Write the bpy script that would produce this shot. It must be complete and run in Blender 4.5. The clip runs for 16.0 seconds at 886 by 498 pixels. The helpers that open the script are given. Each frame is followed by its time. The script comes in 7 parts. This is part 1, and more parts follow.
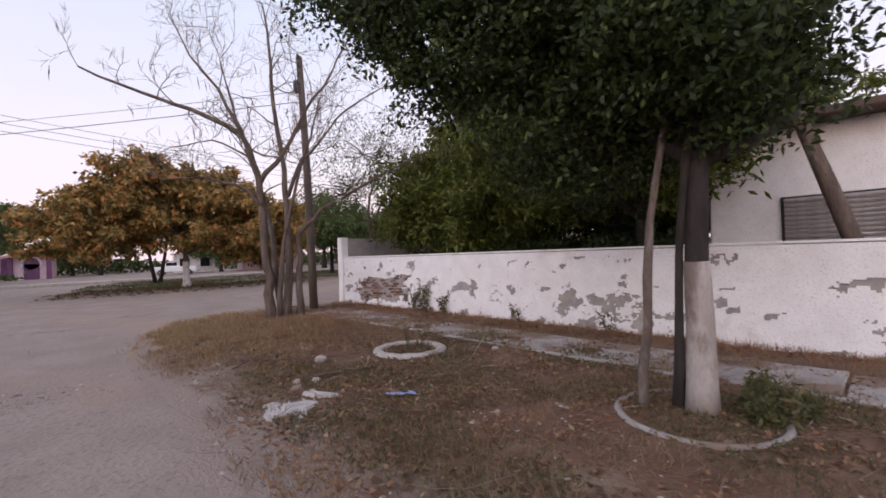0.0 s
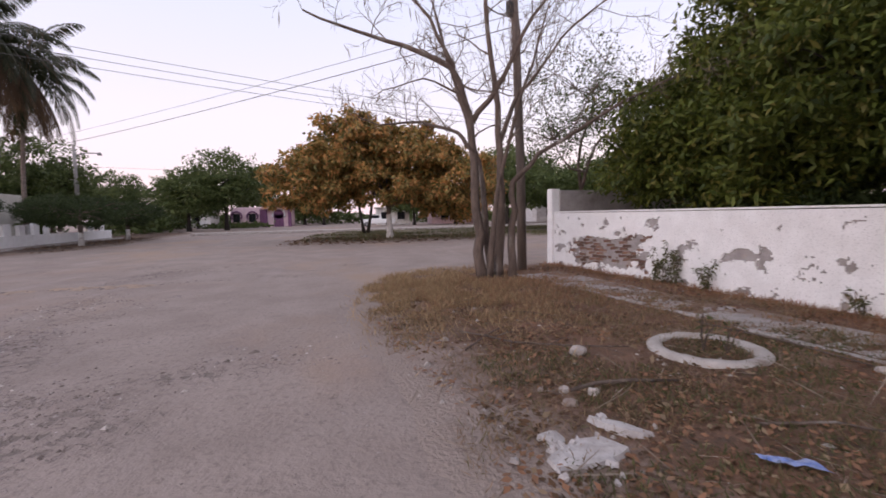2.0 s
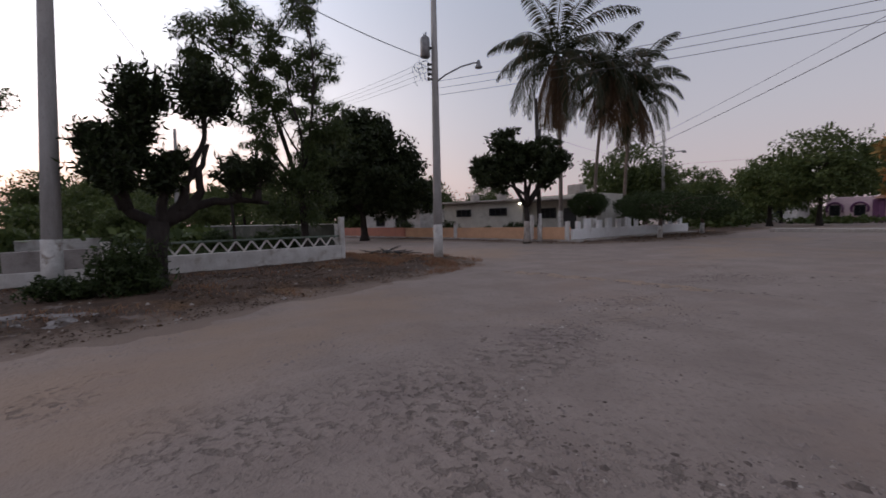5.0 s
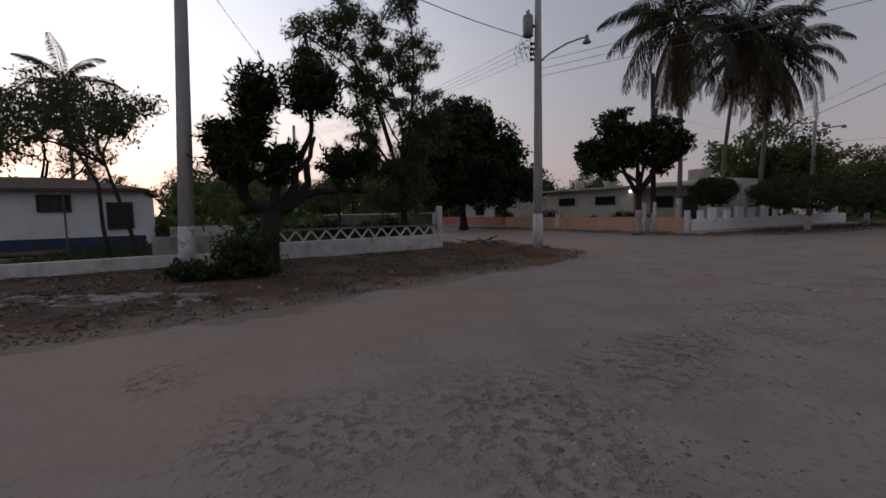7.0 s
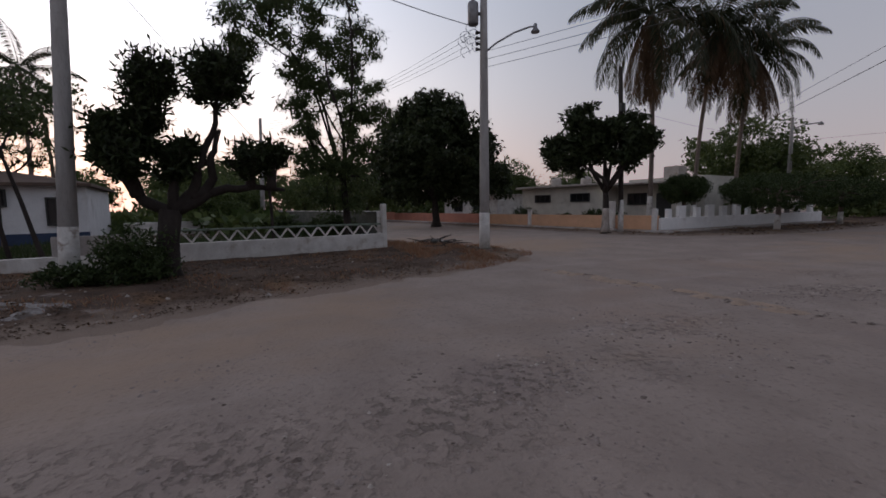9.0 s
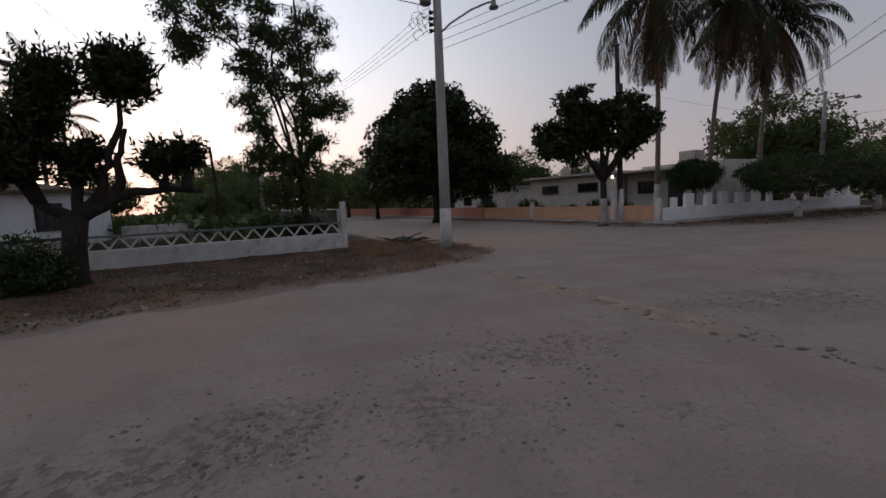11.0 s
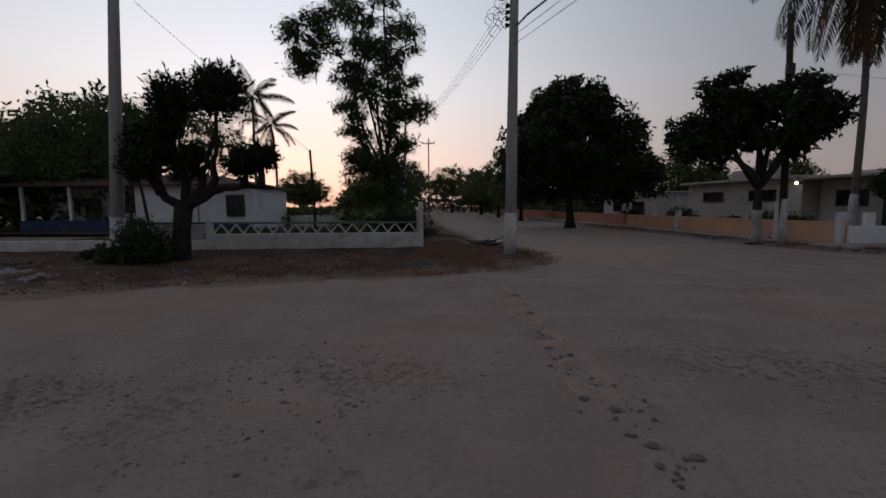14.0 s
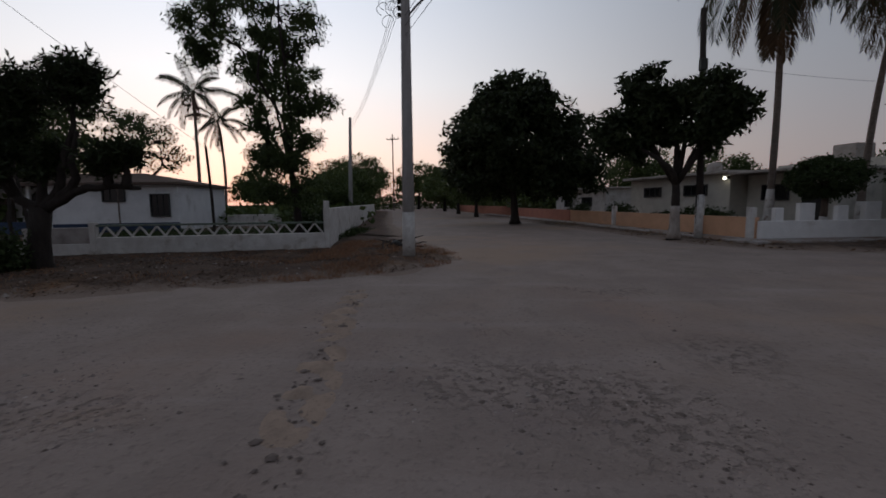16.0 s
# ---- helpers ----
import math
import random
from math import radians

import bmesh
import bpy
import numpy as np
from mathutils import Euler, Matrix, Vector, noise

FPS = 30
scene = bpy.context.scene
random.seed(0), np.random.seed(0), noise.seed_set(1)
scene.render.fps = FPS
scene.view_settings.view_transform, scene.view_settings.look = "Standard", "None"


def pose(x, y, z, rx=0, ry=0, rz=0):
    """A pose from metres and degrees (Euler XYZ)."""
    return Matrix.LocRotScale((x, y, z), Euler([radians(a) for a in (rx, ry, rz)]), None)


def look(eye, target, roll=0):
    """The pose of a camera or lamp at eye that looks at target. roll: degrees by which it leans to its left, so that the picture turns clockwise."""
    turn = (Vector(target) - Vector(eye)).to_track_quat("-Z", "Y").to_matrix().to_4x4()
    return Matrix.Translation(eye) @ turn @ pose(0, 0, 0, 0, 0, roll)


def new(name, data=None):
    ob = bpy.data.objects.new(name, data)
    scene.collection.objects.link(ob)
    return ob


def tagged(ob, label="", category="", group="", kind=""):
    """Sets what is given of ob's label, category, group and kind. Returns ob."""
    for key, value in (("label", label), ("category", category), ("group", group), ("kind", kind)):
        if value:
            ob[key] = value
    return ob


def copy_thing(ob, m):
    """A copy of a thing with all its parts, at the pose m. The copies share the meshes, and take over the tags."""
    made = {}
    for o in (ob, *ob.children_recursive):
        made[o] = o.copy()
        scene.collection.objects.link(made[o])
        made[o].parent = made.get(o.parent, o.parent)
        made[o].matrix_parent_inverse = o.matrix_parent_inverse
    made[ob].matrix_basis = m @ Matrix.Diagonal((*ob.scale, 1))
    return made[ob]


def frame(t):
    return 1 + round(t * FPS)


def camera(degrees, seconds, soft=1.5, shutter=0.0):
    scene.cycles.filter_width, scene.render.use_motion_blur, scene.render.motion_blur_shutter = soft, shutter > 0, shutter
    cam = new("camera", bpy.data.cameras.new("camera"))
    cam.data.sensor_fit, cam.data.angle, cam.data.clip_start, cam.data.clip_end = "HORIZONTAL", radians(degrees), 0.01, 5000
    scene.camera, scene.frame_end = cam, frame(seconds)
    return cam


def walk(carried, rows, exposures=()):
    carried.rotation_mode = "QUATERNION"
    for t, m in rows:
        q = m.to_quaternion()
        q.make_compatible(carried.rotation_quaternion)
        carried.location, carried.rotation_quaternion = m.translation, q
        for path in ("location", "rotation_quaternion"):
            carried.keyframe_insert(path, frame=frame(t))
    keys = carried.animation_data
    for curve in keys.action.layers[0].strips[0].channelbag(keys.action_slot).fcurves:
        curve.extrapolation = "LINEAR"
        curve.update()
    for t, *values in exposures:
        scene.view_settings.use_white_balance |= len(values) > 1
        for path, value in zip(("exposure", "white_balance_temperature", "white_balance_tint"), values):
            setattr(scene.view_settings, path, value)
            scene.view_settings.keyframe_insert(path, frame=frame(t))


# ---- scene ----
cam = camera(91.1, 16.0, soft=1.6, shutter=0.2)
PATH = [
    (0, (1.051, 0.177, 1.482), (2.163, 1.84, 1.5), -2.1),
    (0.5, (0.964, 0.671, 1.522), (1.935, 2.419, 1.521), -2.6),
    (1, (0.983, 1.273, 1.484), (1.726, 3.127, 1.387), -2.7),
    (1.5, (0.905, 1.784, 1.458), (1.53, 3.679, 1.319), -0.8),
    (2, (0.861, 2.28, 1.446), (1.233, 4.239, 1.288), -1.1),
    (2.5, (0.789, 2.745, 1.458), (0.929, 4.731, 1.267), 0.7),
    (3, (0.697, 3.243, 1.46), (0.552, 5.228, 1.262), -1.0),
    (3.5, (0.56, 3.618, 1.425), (0.048, 5.54, 1.216), -0.1),
    (4, (0.461, 3.978, 1.441), (-0.329, 5.809, 1.282), -0.0),
    (4.5, (0.305, 4.135, 1.476), (-0.903, 5.719, 1.293), -0.3),
    (5, (0.334, 4.19, 1.455), (-1.33, 5.291, 1.322), -1.3),
    (7.5, (-0.036, 4.699, 1.448), (-1.906, 5.388, 1.276), -1.3),
    (8, (0.008, 5.179, 1.477), (-1.843, 5.921, 1.323), -1.1),
    (8.5, (-0.041, 5.752, 1.47), (-1.895, 6.484, 1.305), -1.8),
    (9, (-0.087, 6.364, 1.524), (-1.946, 7.076, 1.329), -1.0),
    (11.5, (-0.295, 9.407, 1.492), (-2.218, 9.917, 1.282), -2.2),
    (12, (-0.212, 9.909, 1.474), (-2.166, 10.297, 1.303), 0.7),
    (12.5, (-0.254, 10.449, 1.469), (-2.222, 10.77, 1.322), -1.3),
    (13, (-0.27, 11.006, 1.477), (-2.262, 11.119, 1.339), -3.5),
    (13.5, (-0.286, 11.535, 1.496), (-2.272, 11.417, 1.294), -1.8),
    (14, (-0.373, 12.079, 1.498), (-2.353, 11.875, 1.302), -0.3),
    (14.5, (-0.544, 12.656, 1.492), (-2.502, 12.302, 1.282), -2.1),
    (15, (-0.644, 13.221, 1.54), (-2.615, 12.95, 1.334), -1.1),
    (15.5, (-0.862, 13.784, 1.551), (-2.834, 13.558, 1.307), -1.3),
    (16, (-1.085, 14.235, 1.558), (-3.071, 14.137, 1.343), -0.8),
]
EXPOSURES = [(0.0, -0.07, 6780, 17), (1.5, -0.03, 6800, 18), (3.0, -0.13, 6930, 16), (4.0, -0.48, 6760, 14), (4.5, -0.56, 6680, 13), (5.0, -1.06, 6650, 12), (7.5, -1.6, 6620, 10), (9.0, -1.33, 6620, 10), (11.5, -1.51, 6560, 8), (13.5, -1.98, 6520, 7), (14.5, -2.16, 6470, 7), (15.2, -2.08, 6450, 6), (16.0, -1.99, 6430, 6)]
walk(cam, [(t, look(eye, target, roll)) for t, eye, target, roll in PATH], EXPOSURES)

# ---------------------------------------------------------------- world and light: dusk, afterglow in the west
WEST = Vector((-0.89, -0.456, 0.0))
world = bpy.data.worlds.new("dusk_sky")
scene.world = world
world.use_nodes = True
wn, wl = world.node_tree.nodes, world.node_tree.links
wn.clear()


def wnode(kind, **values):
    n = wn.new(kind)
    for key, value in values.items():
        n.inputs[int(key[1:])].default_value = value
    return n


w_out, w_bg = wn.new("ShaderNodeOutputWorld"), wn.new("ShaderNodeBackground")
w_tc, w_sep = wn.new("ShaderNodeTexCoord"), wn.new("ShaderNodeSeparateXYZ")
wl.new(w_tc.outputs["Generated"], w_sep.inputs[0])
w_dot = wn.new("ShaderNodeVectorMath")
w_dot.operation = "DOT_PRODUCT"
w_dot.inputs[1].default_value = WEST
wl.new(w_tc.outputs["Generated"], w_dot.inputs[0])
w_side = wn.new("ShaderNodeMapRange")
wl.new(w_dot.outputs["Value"], w_side.inputs[0])
w_pow = wn.new("ShaderNodeMath")
w_pow.operation = "POWER"
w_pow.inputs[1].default_value = 3.3
wl.new(w_side.outputs[0], w_pow.inputs[0])


def sky_ramp(stops):
    r = wn.new("ShaderNodeValToRGB")
    while len(r.color_ramp.elements) < len(stops):
        r.color_ramp.elements.new(0.5)
    for e, (at_, col) in zip(r.color_ramp.elements, stops):
        e.position, e.color = at_, (*[c / 5 for c in col], 1)
    wl.new(w_sep.outputs["Z"], r.inputs[0])
    return r


east = sky_ramp([(0.0, (1.06, 0.89, 0.98)), (0.2, (0.93, 0.92, 1.07)), (0.5, (0.74, 0.84, 1.07)), (1.0, (0.8, 0.8, 0.95))])
west = sky_ramp([(0.0, (4.2, 2.75, 2.45)), (0.1, (4.6, 3.5, 3.15)), (0.25, (4.4, 4.2, 4.35)), (0.5, (3.7, 4.0, 4.8)), (1.0, (1.4, 1.55, 1.95))])
w_mix = wn.new("ShaderNodeMix")
w_mix.data_type = "RGBA"
wl.new(w_pow.outputs[0], w_mix.inputs[0])
wl.new(east.outputs[0], w_mix.inputs[6])
wl.new(west.outputs[0], w_mix.inputs[7])
w_sky = wn.new("ShaderNodeTexSky")
w_sky.sky_type, w_sky.sun_disc = "NISHITA", False
w_sky.sun_elevation, w_sky.sun_rotation = radians(1.0), radians(-117)
w_blend = wn.new("ShaderNodeMix")
w_blend.data_type = "RGBA"
w_blend.inputs[0].default_value = 0.02
wl.new(w_mix.outputs[2], w_blend.inputs[6])
wl.new(w_sky.outputs[0], w_blend.inputs[7])
wl.new(w_blend.outputs[2], w_bg.inputs[0])
w_bg.inputs[1].default_value = 5.0
wl.new(w_bg.outputs[0], w_out.inputs[0])
sun = new("sun", bpy.data.lights.new("sun", "SUN"))
sun.data.energy, sun.data.angle, sun.data.color = 0.35, radians(25), (1.0, 0.78, 0.62)
sun.matrix_world = look((-35.6, -18.2, 9), (0, 0, 0))

# ---------------------------------------------------------------- materials


def stuff(name, c1, c2, scale=6.0, rough=0.9, bump=0.25, fine=60.0, c3=None, c3scale=1.2, c3cut=(0.55, 0.7), rnd=0.0, metal=0.0, bumpdist=0.02, stretch=None, extras=(), edge=None, lumps=0.0):
    """A surface with two scales of variation, an optional third colour in stains, and relief."""
    m = bpy.data.materials.new(name)
    m.use_nodes = True
    n, l = m.node_tree.nodes, m.node_tree.links
    b = n["Principled BSDF"]
    b.inputs["Roughness"].default_value, b.inputs["Metallic"].default_value = rough, metal
    b.inputs["Specular IOR Level"].default_value = 0.3
    tc = n.new("ShaderNodeTexCoord")
    co = tc.outputs["Object"]
    if stretch:
        mp = n.new("ShaderNodeMapping")
        mp.inputs["Scale"].default_value = stretch
        l.new(co, mp.inputs[0])
        co = mp.outputs[0]

    def tex(s, detail=6.0):
        t = n.new("ShaderNodeTexNoise")
        t.inputs["Scale"].default_value, t.inputs["Detail"].default_value, t.inputs["Roughness"].default_value = s, detail, 0.62
        l.new(co, t.inputs["Vector"])
        return t

    def mix(fac, a, bb, blend="MIX"):
        x = n.new("ShaderNodeMix")
        x.data_type, x.blend_type = "RGBA", blend
        for sock, v in ((0, fac), (6, a), (7, bb)):
            if hasattr(v, "is_linked"):
                l.new(v, x.inputs[sock])
            else:
                x.inputs[sock].default_value = v if sock == 0 else (*v, 1)
        return x.outputs[2]

    def cut(sock, lo, hi):
        r = n.new("ShaderNodeMapRange")
        r.interpolation_type = "SMOOTHSTEP"
        r.inputs[1].default_value, r.inputs[2].default_value = lo, hi
        l.new(sock, r.inputs[0])
        return r.outputs[0]

    t1, t2 = tex(scale), tex(fine, 3.0)
    col = mix(cut(t1.outputs["Fac"], 0.3, 0.7), c1, c2)
    dark = tuple(c * 0.6 for c in c1)
    col = mix(cut(t2.outputs["Fac"], 0.5, 0.8), col, dark)
    if c3:
        col = mix(cut(tex(c3scale, 8.0).outputs["Fac"], *c3cut), col, c3)
    for st, sc, lo, hi, ec, amount in extras:
        mp2 = n.new("ShaderNodeMapping")
        mp2.inputs["Scale"].default_value = st
        l.new(tc.outputs["Object"], mp2.inputs[0])
        tx = tex(sc, 5.0)
        l.new(mp2.outputs[0], tx.inputs["Vector"])
        mm = n.new("ShaderNodeMath")
        mm.operation = "MULTIPLY"
        mm.inputs[1].default_value = amount
        l.new(cut(tx.outputs["Fac"], lo, hi), mm.inputs[0])
        col = mix(mm.outputs[0], col, ec)
    if edge:
        at_e = n.new("ShaderNodeAttribute")
        at_e.attribute_name = "inset"
        wob = n.new("ShaderNodeMath")
        wob.operation = "ADD"
        l.new(at_e.outputs["Fac"], wob.inputs[0])
        off = n.new("ShaderNodeMapRange")
        off.inputs[3].default_value, off.inputs[4].default_value = -0.55, 0.55
        l.new(tex(2.6, 7.0).outputs["Fac"], off.inputs[0])
        l.new(off.outputs[0], wob.inputs[1])
        col = mix(cut(wob.outputs[0], 0.1, 0.75), edge, col)
    if rnd:
        oi = n.new("ShaderNodeObjectInfo")
        h = n.new("ShaderNodeHueSaturation")
        mr = n.new("ShaderNodeMapRange")
        mr.inputs[3].default_value, mr.inputs[4].default_value = 1 - rnd, 1 + rnd
        l.new(oi.outputs["Random"], mr.inputs[0])
        l.new(mr.outputs[0], h.inputs["Value"])
        l.new(col, h.inputs["Color"])
        col = h.outputs[0]
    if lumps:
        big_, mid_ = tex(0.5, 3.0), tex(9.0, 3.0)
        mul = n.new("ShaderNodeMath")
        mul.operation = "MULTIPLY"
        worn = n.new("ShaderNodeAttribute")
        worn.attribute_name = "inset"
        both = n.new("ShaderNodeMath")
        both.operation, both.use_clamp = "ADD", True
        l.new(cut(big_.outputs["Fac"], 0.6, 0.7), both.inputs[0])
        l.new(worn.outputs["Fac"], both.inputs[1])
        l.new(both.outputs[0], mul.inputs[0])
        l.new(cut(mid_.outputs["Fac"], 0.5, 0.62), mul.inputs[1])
        # shade of the dents is painted into the base colour
        dent_dark = n.new("ShaderNodeMath")
        dent_dark.operation = "MULTIPLY"
        dent_dark.inputs[1].default_value = 0.6
        l.new(mul.outputs[0], dent_dark.inputs[0])
        col = mix(dent_dark.outputs[0], col, tuple(c * 0.45 for c in c2))
    l.new(col, b.inputs["Base Color"])
    if bump:
        bp = n.new("ShaderNodeBump")
        bp.inputs["Strength"].default_value, bp.inputs["Distance"].default_value = bump, bumpdist
        add = n.new("ShaderNodeMath")
        l.new(t1.outputs["Fac"], add.inputs[0])
        l.new(t2.outputs["Fac"], add.inputs[1])
        high = add.outputs[0]
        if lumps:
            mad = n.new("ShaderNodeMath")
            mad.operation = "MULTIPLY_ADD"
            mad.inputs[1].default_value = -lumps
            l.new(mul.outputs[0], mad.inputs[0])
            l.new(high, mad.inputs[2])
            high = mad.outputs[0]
        l.new(high, bp.inputs["Height"])
        l.new(bp.outputs[0], b.inputs["Normal"])
    return m


def leafy(name, c1, c2, c3=None, part3=0.25, rough=0.55):
    """Leaves: each island takes its own tint, with some light passing through."""
    m = bpy.data.materials.new(name)
    m.use_nodes = True
    n, l = m.node_tree.nodes, m.node_tree.links
    b = n["Principled BSDF"]
    b.inputs["Roughness"].default_value = rough
    b.inputs["Specular IOR Level"].default_value = 0.25
    g = n.new("ShaderNodeNewGeometry")
    r = n.new("ShaderNodeValToRGB")
    e = r.color_ramp.elements
    e[0].color, e[1].color = (*c1, 1), (*c2, 1)
    if c3:
        e[1].position = 1 - part3
        x = e.new(1.0)
        x.color = (*c3, 1)
        y = e.new(1 - part3 * 0.6)
        y.color = (*c3, 1)
    l.new(g.outputs["Random Per Island"], r.inputs[0])
    l.new(r.outputs[0], b.inputs["Base Color"])
    tr = n.new("ShaderNodeBsdfTranslucent")
    l.new(r.outputs[0], tr.inputs[0])
    ms = n.new("ShaderNodeMixShader")
    ms.inputs[0].default_value = 0.22
    l.new(b.outputs[0], ms.inputs[1])
    l.new(tr.outputs[0], ms.inputs[2])
    l.new(ms.outputs[0], n["Material Output"].inputs["Surface"])
    return m


